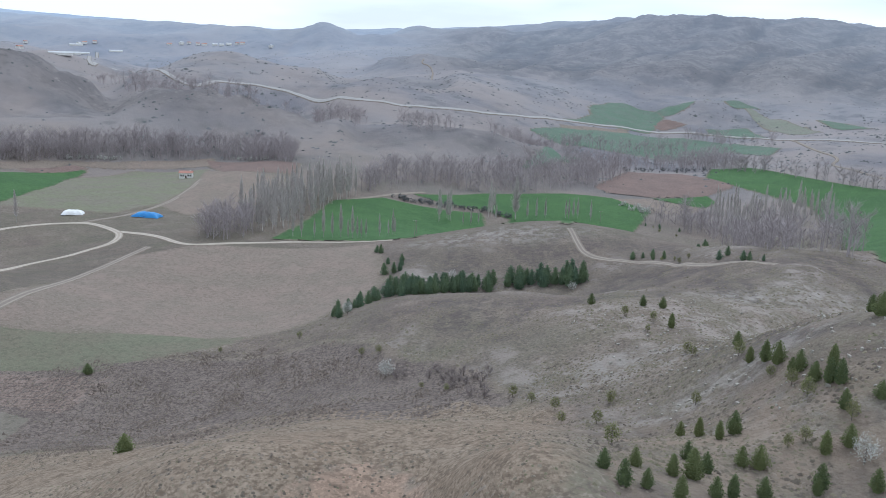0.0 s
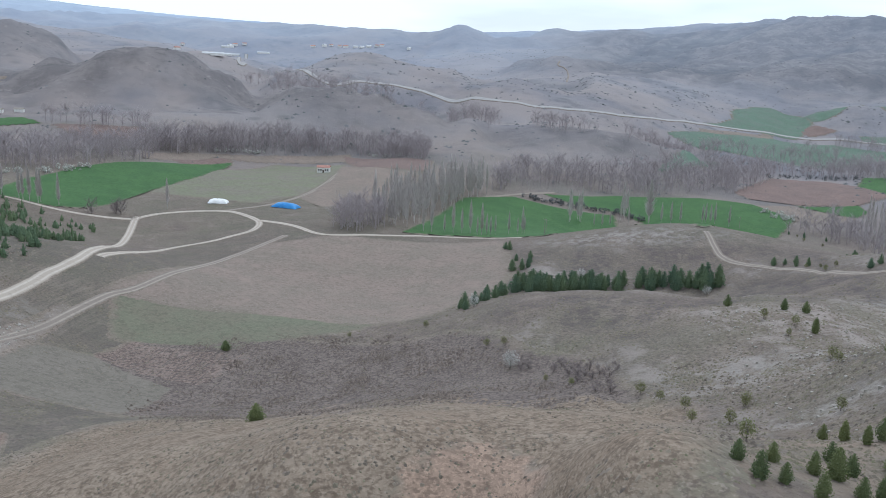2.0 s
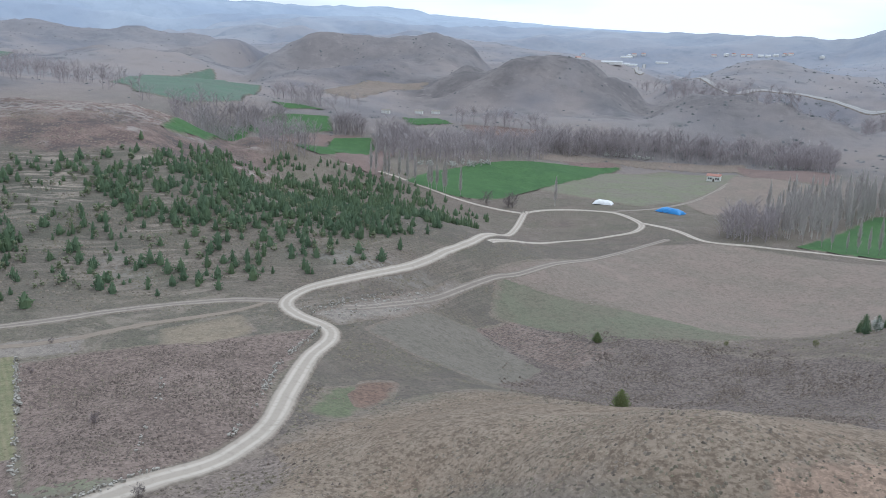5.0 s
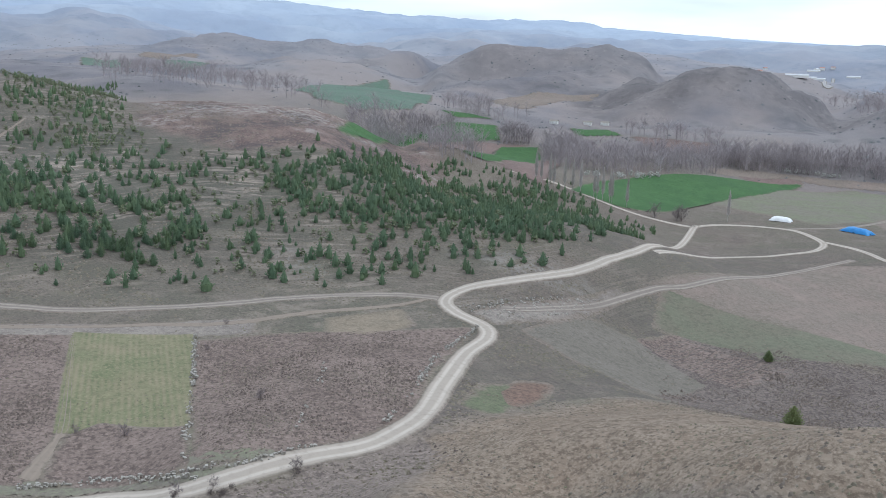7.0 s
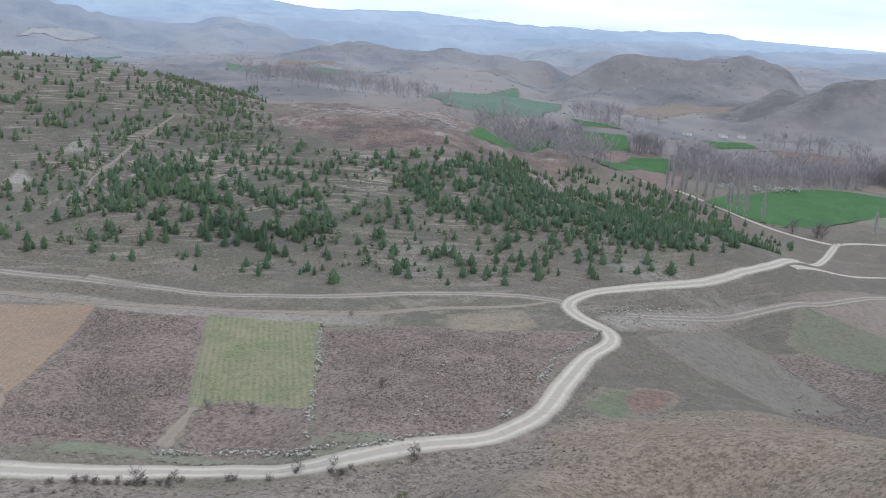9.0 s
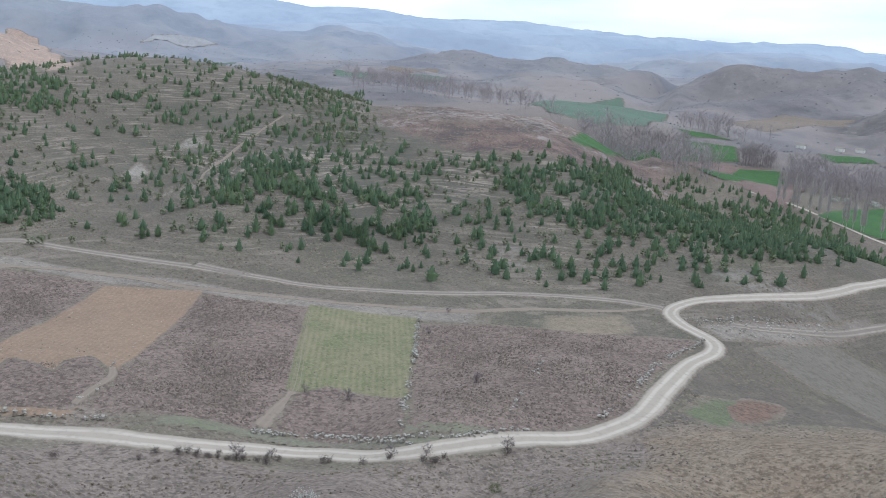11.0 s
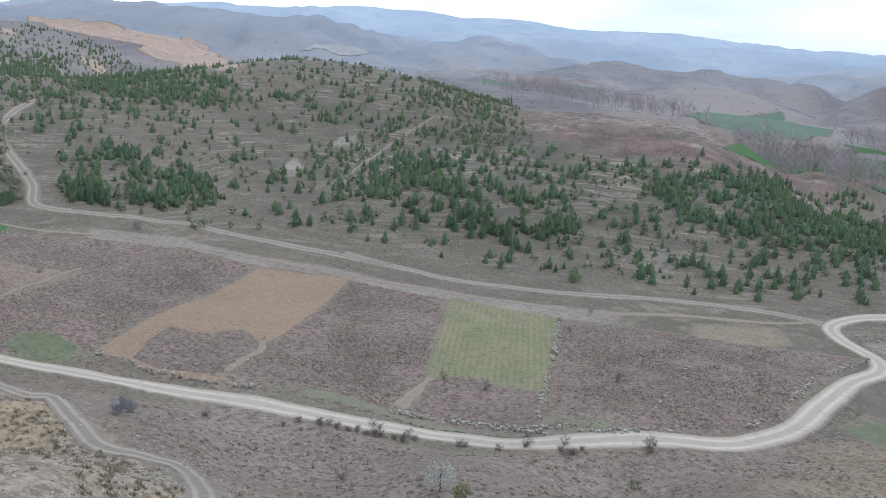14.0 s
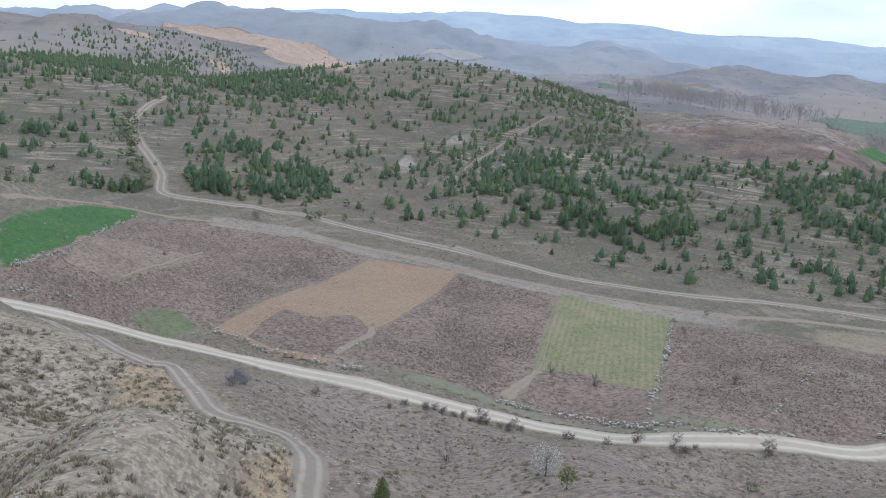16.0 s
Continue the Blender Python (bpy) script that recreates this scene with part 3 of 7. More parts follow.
class Net:
    """Short ways to write nodes into a tree."""

    def __init__(self, tree):
        self.t = tree

    def put(self, socket, value):
        if isinstance(value, bpy.types.NodeSocket):
            self.t.links.new(value, socket)
        elif isinstance(value, tuple):
            socket.default_value = (*value, 1) if len(value) == 3 and socket.type == "RGBA" else value
        else:
            socket.default_value = value

    def where(self):
        return self.t.nodes.new("ShaderNodeNewGeometry").outputs["Position"]

    def noise(self, size, detail=4, rough=0.6, vec=None, bend=0.0):
        n = self.t.nodes.new("ShaderNodeTexNoise")
        n.inputs["Scale"].default_value, n.inputs["Detail"].default_value = 1 / size, detail
        n.inputs["Roughness"].default_value, n.inputs["Distortion"].default_value = rough, bend
        self.put(n.inputs["Vector"], vec or self.where())
        return n.outputs["Fac"]

    def cells(self, size, vec=None):
        n = self.t.nodes.new("ShaderNodeTexVoronoi")
        n.inputs["Scale"].default_value = 1 / size
        self.put(n.inputs["Vector"], vec or self.where())
        return n.outputs["Distance"]

    def span(self, value, lo, hi, a=0.0, b=1.0):
        n = self.t.nodes.new("ShaderNodeMapRange")
        n.interpolation_type = "SMOOTHSTEP"
        for k, v in zip(("Value", "From Min", "From Max", "To Min", "To Max"), (value, lo, hi, a, b)):
            self.put(n.inputs[k], v)
        return n.outputs["Result"]

    def calc(self, op, a, b=0.0):
        n = self.t.nodes.new("ShaderNodeMath")
        n.operation = op
        self.put(n.inputs[0], a), self.put(n.inputs[1], b)
        return n.outputs[0]

    def mix(self, f, a, b, blend="MIX"):
        n = self.t.nodes.new("ShaderNodeMix")
        n.data_type, n.blend_type = "RGBA", blend
        self.put(n.inputs["Factor"], f), self.put(n.inputs["A"], a), self.put(n.inputs["B"], b)
        return n.outputs["Result"]

    def attr(self, name):
        n = self.t.nodes.new("ShaderNodeAttribute")
        n.attribute_name = name
        return n.outputs["Fac"]

    def bump(self, height, strength, dist):
        n = self.t.nodes.new("ShaderNodeBump")
        n.inputs["Strength"].default_value, n.inputs["Distance"].default_value = strength, dist
        self.put(n.inputs["Height"], height)
        return n.outputs["Normal"]


def contour_coords(k, along, up):
    """Coordinates stretched along the contours, so that noise lies in level bands."""
    m = k.t.nodes.new("ShaderNodeMapping")
    m.inputs["Scale"].default_value = (along, along, up)
    k.put(m.inputs["Vector"], k.where())
    return m.outputs["Vector"]


def hummocks(k, c, dark, pale, much=0.7):
    """Tufted turf in little steps along the slope: dark dry stems and pale grass."""
    steps = contour_coords(k, 1.0, 3.0)
    c = k.mix(k.span(k.noise(1.0, 5, 0.62, steps), 0.47, 0.62, 0, much), c, dark)
    c = k.mix(k.span(k.noise(0.7, 4, 0.6, steps), 0.53, 0.66, 0, much * 0.8), c, pale)
    return c


def steppe_colour(k):
    """Dry spring steppe: warm brown turf, olive grass, pale bare earth, dark tufts."""
    wide, mid = k.noise(64, 4), k.noise(13, 5, 0.62)
    c = k.mix(k.span(wide, 0.36, 0.62), (0.206, 0.164, 0.135), (0.19, 0.168, 0.127))
    c = k.mix(k.span(mid, 0.46, 0.68), c, (0.255, 0.21, 0.173))
    c = k.mix(k.span(k.noise(29, 4), 0.52, 0.7, 0, 0.65), c, (0.152, 0.148, 0.098))
    c = k.mix(k.span(k.noise(7, 4), 0.52, 0.66, 0, 0.45), c, (0.135, 0.109, 0.094))
    c = hummocks(k, c, (0.118, 0.095, 0.08), (0.305, 0.258, 0.212))
    c = k.mix(k.span(k.noise(0.55, 3), 0.5, 0.66, 0, 0.35), c, (0.115, 0.094, 0.081))
    return c


def make_ground():
    mat, t, b = material("steppe")
    k = Net(t)
    c = steppe_colour(k)
    scrub = k.calc("MULTIPLY", k.attr("scrub"), k.span(k.noise(5, 4), 0.3, 0.6))
    c = k.mix(k.calc("MULTIPLY", scrub, 0.7), c, (0.12, 0.098, 0.092))
    bare = k.mix(k.span(k.noise(9, 5, 0.7), 0.4, 0.62), (0.15, 0.108, 0.096), (0.235, 0.168, 0.142))
    c = k.mix(k.calc("MULTIPLY", k.attr("flank"), k.span(k.noise(14, 4), 0.25, 0.45, 0.6, 1.0)), c, hummocks(k, bare, (0.1, 0.075, 0.07), (0.33, 0.25, 0.205)))
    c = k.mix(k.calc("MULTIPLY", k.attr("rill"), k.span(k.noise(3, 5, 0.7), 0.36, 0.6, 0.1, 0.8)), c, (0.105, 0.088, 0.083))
    c = k.mix(k.calc("MULTIPLY", k.attr("spine"), k.span(k.noise(5, 5, 0.7), 0.44, 0.6, 0, 0.75)), c, (0.325, 0.283, 0.252))
    stony = k.calc("MULTIPLY", k.attr("stony"), k.span(k.noise(4, 5, 0.7), 0.42, 0.62))
    c = k.mix(k.calc("MULTIPLY", stony, 0.75), c, (0.34, 0.31, 0.28))
    clay = k.calc("MULTIPLY", k.attr("clay"), k.span(k.noise(6, 4), 0.35, 0.6))
    c = k.mix(clay, c, (0.30, 0.225, 0.17))
    c = k.mix(k.calc("MULTIPLY", k.attr("grassy"), k.span(k.noise(12, 4), 0.3, 0.65, 0.5, 1.0)), c, (0.112, 0.108, 0.086))
    lines = k.calc("MULTIPLY", k.span(k.noise(1.0, 4, 0.6, contour_coords(k, 0.06, 2.4)), 0.49, 0.6), k.span(k.noise(2.2, 4, 0.7), 0.36, 0.54, 0.4, 1.0))
    c = k.mix(k.calc("MULTIPLY", k.calc("MULTIPLY", lines, k.attr("terraced")), k.span(k.noise(34, 5, 0.65), 0.38, 0.6, 0.05, 0.95)), c, (0.335, 0.28, 0.23))
    # far ground, mixed in by distance: land tones partly paled to paint in haze
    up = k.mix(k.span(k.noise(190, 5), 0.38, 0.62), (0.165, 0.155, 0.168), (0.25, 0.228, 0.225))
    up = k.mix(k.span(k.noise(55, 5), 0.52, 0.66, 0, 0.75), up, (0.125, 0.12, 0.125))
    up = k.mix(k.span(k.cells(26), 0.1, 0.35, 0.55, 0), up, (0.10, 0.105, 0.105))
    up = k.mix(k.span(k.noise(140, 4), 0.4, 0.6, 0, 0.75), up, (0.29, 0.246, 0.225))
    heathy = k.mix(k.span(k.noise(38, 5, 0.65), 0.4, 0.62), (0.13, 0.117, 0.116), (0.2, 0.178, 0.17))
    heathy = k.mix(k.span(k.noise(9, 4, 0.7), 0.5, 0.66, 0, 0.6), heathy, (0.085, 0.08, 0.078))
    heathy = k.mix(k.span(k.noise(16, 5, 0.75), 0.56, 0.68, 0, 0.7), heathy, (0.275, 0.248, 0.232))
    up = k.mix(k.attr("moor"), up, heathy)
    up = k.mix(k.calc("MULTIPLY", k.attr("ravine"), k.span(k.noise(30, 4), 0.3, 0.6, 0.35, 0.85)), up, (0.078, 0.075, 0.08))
    c = k.mix(k.attr("hazed_upland"), c, up)
    # blue-grey distance haze, painted into the base colour of far ground
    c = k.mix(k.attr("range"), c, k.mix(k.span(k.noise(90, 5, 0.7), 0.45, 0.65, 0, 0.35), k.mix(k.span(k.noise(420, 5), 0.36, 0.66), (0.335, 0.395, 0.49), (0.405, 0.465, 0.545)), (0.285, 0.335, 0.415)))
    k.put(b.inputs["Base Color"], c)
    k.put(b.inputs["Normal"], k.bump(k.calc("ADD", k.noise(0.9, 4), k.noise(6, 3)), 0.8, 0.8))
    return mat


STEPPE = make_ground()


def patch_material(name, light, dark, row=0.0, row_turn=64, edge_dirt=(0.2, 0.165, 0.125), spots=0.0, rough=0.5, streak=0.32):
    """A field's surface, worn at its edges; row: width of its drill rows in metres."""
    mat, t, b = material(name)
    k = Net(t)
    c = k.mix(k.span(k.noise(18, 4), 0.35, 0.65), light, dark)
    c = k.mix(k.span(k.noise(1.6, 5, 0.7), 0.46, 0.6, 0, rough), c, tuple(v * 0.62 for v in dark))
    c = k.mix(k.span(k.noise(6.5, 4), 0.5, 0.7, 0, rough * 0.7), c, tuple(min(1, v * 1.22) for v in light))
    c = k.mix(k.span(k.noise(0.6, 3), 0.5, 0.66, 0, 0.6), c, tuple(min(1, v * 1.25) for v in light))
    if row:
        w = t.nodes.new("ShaderNodeTexWave")
        w.inputs["Scale"].default_value, w.inputs["Distortion"].default_value = 0.31 / row, 0.8 if streak > 0.5 else 2.0
        w.inputs["Detail"].default_value = 3
        across, both = t.nodes.new("ShaderNodeVectorMath"), t.nodes.new("ShaderNodeCombineXYZ")
        across.operation = "DOT_PRODUCT"
        across.inputs[1].default_value = (math.cos(radians(row_turn)), math.sin(radians(row_turn)), 0)
        k.put(across.inputs[0], k.where())
        k.put(both.inputs["X"], across.outputs["Value"])
        k.put(both.inputs["Y"], k.calc("MULTIPLY", k.noise(9, 3), 6.0))
        k.put(w.inputs["Vector"], both.outputs["Vector"])
        c = k.mix(k.calc("MULTIPLY", w.outputs["Fac"], k.span(k.noise(5, 4), 0.35, 0.65, 0.03, streak)), c, tuple(v * 0.85 for v in edge_dirt))
    if spots:
        c = hummocks(k, c, tuple(v * 0.55 for v in dark), tuple(min(1, v * 1.3) for v in light), spots)
    worn = k.span(k.calc("ADD", k.attr("inner"), k.calc("MULTIPLY", k.noise(3.5, 4), 0.8)), 0.55, 0.95)
    c = k.mix(worn, steppe_colour(k), c)
    k.put(b.inputs["Base Color"], c)
    k.put(b.inputs["Normal"], k.bump(k.noise(0.6, 4), 0.5, 0.3))
    return mat


WHEAT = patch_material("young_wheat", (0.072, 0.142, 0.052), (0.057, 0.118, 0.046), edge_dirt=(0.16, 0.14, 0.09))
MEADOW = patch_material("thin_meadow", (0.185, 0.19, 0.125), (0.20, 0.178, 0.145))
VERGE = patch_material("verge_grass", (0.135, 0.16, 0.088), (0.158, 0.158, 0.105), spots=0.5)
# meadow colours with distance haze painted in, for far pasture
HAZED_PASTURE = patch_material("hazed_pasture", (0.2, 0.215, 0.17), (0.215, 0.21, 0.18))
PALE_CROP = patch_material("sparse_crop", (0.215, 0.198, 0.122), (0.165, 0.176, 0.096), 1.2, 66, edge_dirt=(0.35, 0.285, 0.195), streak=0.52)
TILLED = patch_material("tilled_soil", (0.29, 0.208, 0.148), (0.262, 0.188, 0.136), 1.1, edge_dirt=(0.225, 0.165, 0.12), rough=0.28)
RED_SOIL = patch_material("red_soil", (0.21, 0.15, 0.13), (0.175, 0.13, 0.115))
FALLOW = patch_material("fallow_soil", (0.235, 0.187, 0.156), (0.208, 0.175, 0.143))
STRIP_GREEN = patch_material("thin_green", (0.158, 0.16, 0.112), (0.17, 0.155, 0.115))
SCRUB = patch_material("heath_scrub", (0.228, 0.177, 0.15), (0.172, 0.132, 0.112), spots=0.8)
CLAY = patch_material("bare_clay", (0.45, 0.33, 0.26), (0.35, 0.27, 0.228), spots=0.3, rough=0.8)
OCHRE_CLAY = patch_material("ochre_clay", (0.325, 0.245, 0.165), (0.262, 0.21, 0.155), spots=0.8)
PINK_CLAY = patch_material("pink_clay", (0.32, 0.23, 0.17), (0.26, 0.19, 0.145), spots=0.7)
OCHRE = patch_material("ochre_earth", (0.25, 0.205, 0.15), (0.22, 0.185, 0.14))
GRAVEL_BED = patch_material("washed_gravel", (0.27, 0.235, 0.2), (0.22, 0.19, 0.165))
HUMP = patch_material("worn_turf", (0.242, 0.195, 0.148), (0.228, 0.172, 0.126), spots=0.8, rough=0.9)
SPUR_EARTH = patch_material("spur_earth", (0.322, 0.272, 0.215), (0.252, 0.21, 0.162), spots=0.6, rough=0.9)
HEATH_SIDE = patch_material("thin_heath", (0.182, 0.15, 0.13), (0.14, 0.114, 0.1), spots=0.8)
BANK_TURF = patch_material("bank_turf", (0.235, 0.192, 0.163), (0.188, 0.153, 0.131), spots=0.8)
THIN_HEATH = patch_material("grazed_heath", (0.25, 0.198, 0.16), (0.205, 0.16, 0.132), spots=0.6)
PLOT = patch_material("grey_fallow", (0.188, 0.166, 0.138), (0.168, 0.15, 0.122))
RED_PATCH = patch_material("rust_soil", (0.215, 0.14, 0.108), (0.18, 0.128, 0.1), spots=0.6)
# wheat green made paler and bluer: distance haze put into the colour
HAZED_GREEN = patch_material("hazed_green", (0.115, 0.175, 0.125), (0.14, 0.175, 0.14))
QUARRY_GREY = patch_material("pale_spoil", (0.34, 0.335, 0.34), (0.30, 0.295, 0.30), rough=0.3)
STONE_PATCH = patch_material("broken_limestone", (0.32, 0.29, 0.25), (0.22, 0.192, 0.16), spots=0.5)


def make_lane(name, light, dark, ragged=0.7):
    mat, t, b = material(name)
    k = Net(t)
    side = k.calc("ABSOLUTE", k.attr("across"))
    rut = k.span(k.calc("ABSOLUTE", k.calc("SUBTRACT", side, 0.38)), 0.04, 0.22, 1, 0)
    c = k.mix(k.calc("MULTIPLY", rut, k.span(k.noise(7, 3), 0.2, 0.55, 0.3, 1)), dark, light)
    c = k.mix(k.span(k.noise(1.3, 4), 0.48, 0.75, 0, 0.45), c, tuple(v * 0.68 for v in dark))
    c = k.mix(k.span(k.noise(14, 3), 0.5, 0.75, 0, 0.4), c, tuple(v * 0.85 for v in dark))
    verge = k.span(k.calc("ADD", side, k.calc("MULTIPLY", k.calc("SUBTRACT", k.noise(2.5, 4), 0.5), ragged)), 0.62, 0.9)
    c = k.mix(verge, c, steppe_colour(k))
    k.put(b.inputs["Base Color"], c)
    k.put(b.inputs["Normal"], k.bump(k.noise(0.35, 3), 0.4, 0.1))
    return mat


LANE = make_lane("pale_gravel", (0.50, 0.44, 0.372), (0.385, 0.335, 0.28), 0.3)
TRACK = make_lane("dirt_track", (0.34, 0.295, 0.25), (0.235, 0.2, 0.168), 1.3)
FOOTPATH = make_lane("worn_path", (0.275, 0.225, 0.18), (0.255, 0.21, 0.168), 1.6)
ASPHALT = make_lane("worn_asphalt", (0.40, 0.385, 0.37), (0.35, 0.335, 0.32))


# ---- building helpers ----
def mesh_from(name, verts, faces, mat, shade=True, attrs=None):
    me = bpy.data.meshes.new(name)
    verts, faces = np.asarray(verts, np.float32), np.asarray(faces, np.int32)
    me.vertices.add(len(verts))
    me.vertices.foreach_set("co", verts.ravel())
    n = faces.shape[1]
    me.loops.add(faces.size)
    me.loops.foreach_set("vertex_index", faces.ravel())
    me.polygons.add(len(faces))
    me.polygons.foreach_set("loop_start", np.arange(0, faces.size, n, dtype=np.int32))
    for key, values in (attrs or {}).items():
        me.attributes.new(key, "FLOAT", "POINT").data.foreach_set("value", np.asarray(values, np.float32).ravel())
    me.update(calc_edges=True)
    me.polygons.foreach_set("use_smooth", np.full(len(faces), shade))
    me.materials.append(mat)
    return me


def ellipse(x, y, cx, cy, rx, ry, turn=0.0):
    a = radians(turn)
    dx, dy = x - cx, y - cy
    u, v = dx * math.cos(a) + dy * math.sin(a), -dx * math.sin(a) + dy * math.cos(a)
    return np.clip(1.4 - np.hypot(u / rx, v / ry), 0, 1)


def build_ground():
    rows, cols = GRID_X.shape
    verts = np.stack([GRID_X, GRID_Y, GRID_Z], -1).reshape(-1, 3)
    verts = np.concatenate([verts, [[0, 0, float(GRID_Z[0].mean())]]])
    i, j = np.meshgrid(np.arange(rows - 1), np.arange(cols), indexing="ij")
    jn = (j + 1) % cols
    quads = np.stack([i * cols + j, i * cols + jn, (i + 1) * cols + jn, (i + 1) * cols + j], -1).reshape(-1, 4)
    cap = np.array([[k, len(verts) - 1, len(verts) - 1, (k + 1) % cols] for k in range(cols)])
    x, y = verts[:, 0], verts[:, 1]
    r = np.hypot(x, y)
    stony = np.zeros(len(verts))
    for e in STONY_PLACES:
        stony = np.maximum(stony, ellipse(x, y, *e))
    clay = np.zeros(len(verts))
    for e in CLAY_PLACES:
        clay = np.maximum(clay, ellipse(x, y, *e))
    terraced = np.maximum(ellipse(x, y, -330, 110, 190, 130, 20), 0.85 * ellipse(x, y, -330, -70, 170, 80, 0))
    scrub = np.clip(0.9 - smooth(r, 250, 500), 0, 1) * smooth(fbm(x, y, 90, 3), -0.15, 0.25)
    # "range" grows with distance: how much haze tint the base colour takes
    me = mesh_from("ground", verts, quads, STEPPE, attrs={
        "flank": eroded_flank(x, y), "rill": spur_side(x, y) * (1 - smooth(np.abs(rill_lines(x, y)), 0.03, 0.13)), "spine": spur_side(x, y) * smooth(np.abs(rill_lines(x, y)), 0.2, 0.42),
        "stony": stony, "clay": clay, "scrub": scrub, "hazed_upland": smooth(r, 430, 850), "moor": moorland(x, y), "ravine": mountain(x, y) * (1 - smooth(np.abs(fbm(np.arctan2(-x, y) * 1700 + 0.2 * r, r * 0.13, 150, 5)), 0.02, 0.15)), "range": np.where(x < -400, smooth(r, 650, 4300), smooth(r, 450, 3500)) * np.where(x < -400, 1.0, 0.75 - 0.3 * mountain(x, y)), "terraced": terraced * (1 - eroded_flank(x, y)), "grassy": terraced * 0.85 * (1 - eroded_flank(x, y)) + 0.3 * smooth(fbm(x, y, 120, 3), -0.05, 0.3) * (r < 520)})
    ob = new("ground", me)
    me2 = mesh_from("ground_core", verts[[*range(cols), len(verts) - 1]], np.array([[k, (k + 1) % cols, cols] for k in range(cols)]), STEPPE)
    core = new("ground_core", me2)
    tagged(core, "dry grassy ground under the flight", "ground", kind="structure")
    return tagged(ob, "dry mauve-brown spring steppe hills and valley floor", "ground", kind="structure")


STONY_PLACES = [(*p, *size) for p, size in zip([(-375.2, 79.6), (-387, 103), (-347.9, 51.3), (-365, 206), (-343, 241), (-158.8, 184.9), (-201.3, 134.6), (1.7, 310.4), (39.1, 96.2), (40.4, 91.0), (39.9, 117.7), (23.1, 355.3), (89.8, 209.1), (40.1, 152.0), (-57.2, -5.1), (-61.3, -11.3), (-93.4, -24.6), (-157.6, 188.5)], [(12, 8, 0), (14, 7, 20), (8, 6, 0), (45, 16, 30), (45, 14, 30), (22, 6, 30), (14, 7, 0), (22, 8, 0), (10, 4, 0), (8, 4, 0), (18, 6, 0), (40, 12, 0), (26, 9, 0), (20, 8, 0), (8, 6, 0), (9, 6, 0), (8, 5, 0), (20, 7, 40)])]
CLAY_PLACES = [(-5, 92, 55, 24, 0), (-45, 100, 40, 18, 30)] + [(*p, *size) for p, size in zip([(-13.6, 87.9), (-15.8, 81.4), (-27.1, 81.0), (-13.4, 87.1), (-36.5, 95.9), (-101.9, -14.9), (-89.4, 5.7), (-65.4, 10.2), (-1027, -65), (-2232, 82), (-852, -130), (-528, 361), (-594, 342), (-997, -37), (-1096, 18)], [(14, 7, 0), (12, 6, 0), (16, 6, 0), (20, 7, 0), (16, 6, 0), (7, 5, 0), (7, 4, 0), (7, 4, 0), (130, 60, 0), (150, 50, 0), (40, 40, 0), (8, 3, 30), (10, 3, 30), (150, 70, 0), (150, 70, 0)])]

build_ground()


def spline(points, step):
    """A smooth line through a few points of the plan."""
    p = [Vector((*q, 0)) for q in points]
    p = [p[0] * 2 - p[1]] + p + [p[-1] * 2 - p[-2]]
    out = []
    for a, b, c, d in zip(p, p[1:], p[2:], p[3:]):
        n = max(2, int((c - b).length / step))
        for s in range(n):
            u = s / n
            out.append(0.5 * (2 * b + (c - a) * u + (2 * a - 5 * b + 4 * c - d) * u * u + (3 * b - a - 3 * c + d) * u ** 3))
    out.append(p[-2])
    return np.array([(v.x, v.y) for v in out])


LANE_LINES = []


def on_lane(x, y, clear=0.9):
    """True where a place lies on a road or track."""
    hit = np.zeros(len(x), bool)
    for line, width in LANE_LINES:
        near = (x > line[:, 0].min() - 5) & (x < line[:, 0].max() + 5) & (y > line[:, 1].min() - 5) & (y < line[:, 1].max() + 5)
        idx = np.nonzero(near)[0]
        for part_idx in np.array_split(idx, max(1, len(idx) // 4000)):
            d = np.hypot(x[part_idx, None] - line[None, :, 0], y[part_idx, None] - line[None, :, 1]).min(1)
            hit[part_idx] |= d < width * 0.5 + clear
    return hit


def build_lane(name, points, width, mat, label, step=2.0, lift=0.1):
    line = spline(points, step)
    LANE_LINES.append((line, float(np.mean(width))))
    way = np.gradient(line, axis=0)
    way /= np.linalg.norm(way, axis=1, keepdims=True) + 1e-9
    side = np.stack([way[:, 1], -way[:, 0]], 1)
    marks = np.linspace(-1, 1, 9)
    wobble = 1 + 0.1 * fbm(line[:, 0], line[:, 1], 25, 2)
    if not np.isscalar(width):
        width = np.interp(np.linspace(0, 1, len(line)), np.linspace(0, 1, len(width)), width)[:, None, None]
    xy = line[:, None] + side[:, None] * (marks[None, :, None] * (width * 0.62) * wobble[:, None, None])
    x, y = xy[..., 0], xy[..., 1]
    r = np.hypot(x, y)
    z = ground_z(x, y) + (lift + 0.0004 * r) * np.where(np.abs(marks) > 0.95, -0.3, 1.0) * np.where((np.arange(len(line)) < 1) | (np.arange(len(line)) > len(line) - 2), -0.5, 1.0)[:, None] - 0.05 * (np.abs(np.abs(marks) - 0.42) < 0.2)
    n, c = x.shape
    i, j = np.meshgrid(np.arange(n - 1), np.arange(c - 1), indexing="ij")
    quads = np.stack([i * c + j, (i + 1) * c + j, (i + 1) * c + j + 1, i * c + j + 1], -1).reshape(-1, 4)
    me = mesh_from(name, np.stack([x, y, z], -1).reshape(-1, 3), quads, mat, attrs={"across": np.tile(marks, n)})
    return tagged(new(name, me), label, "road", kind="structure")


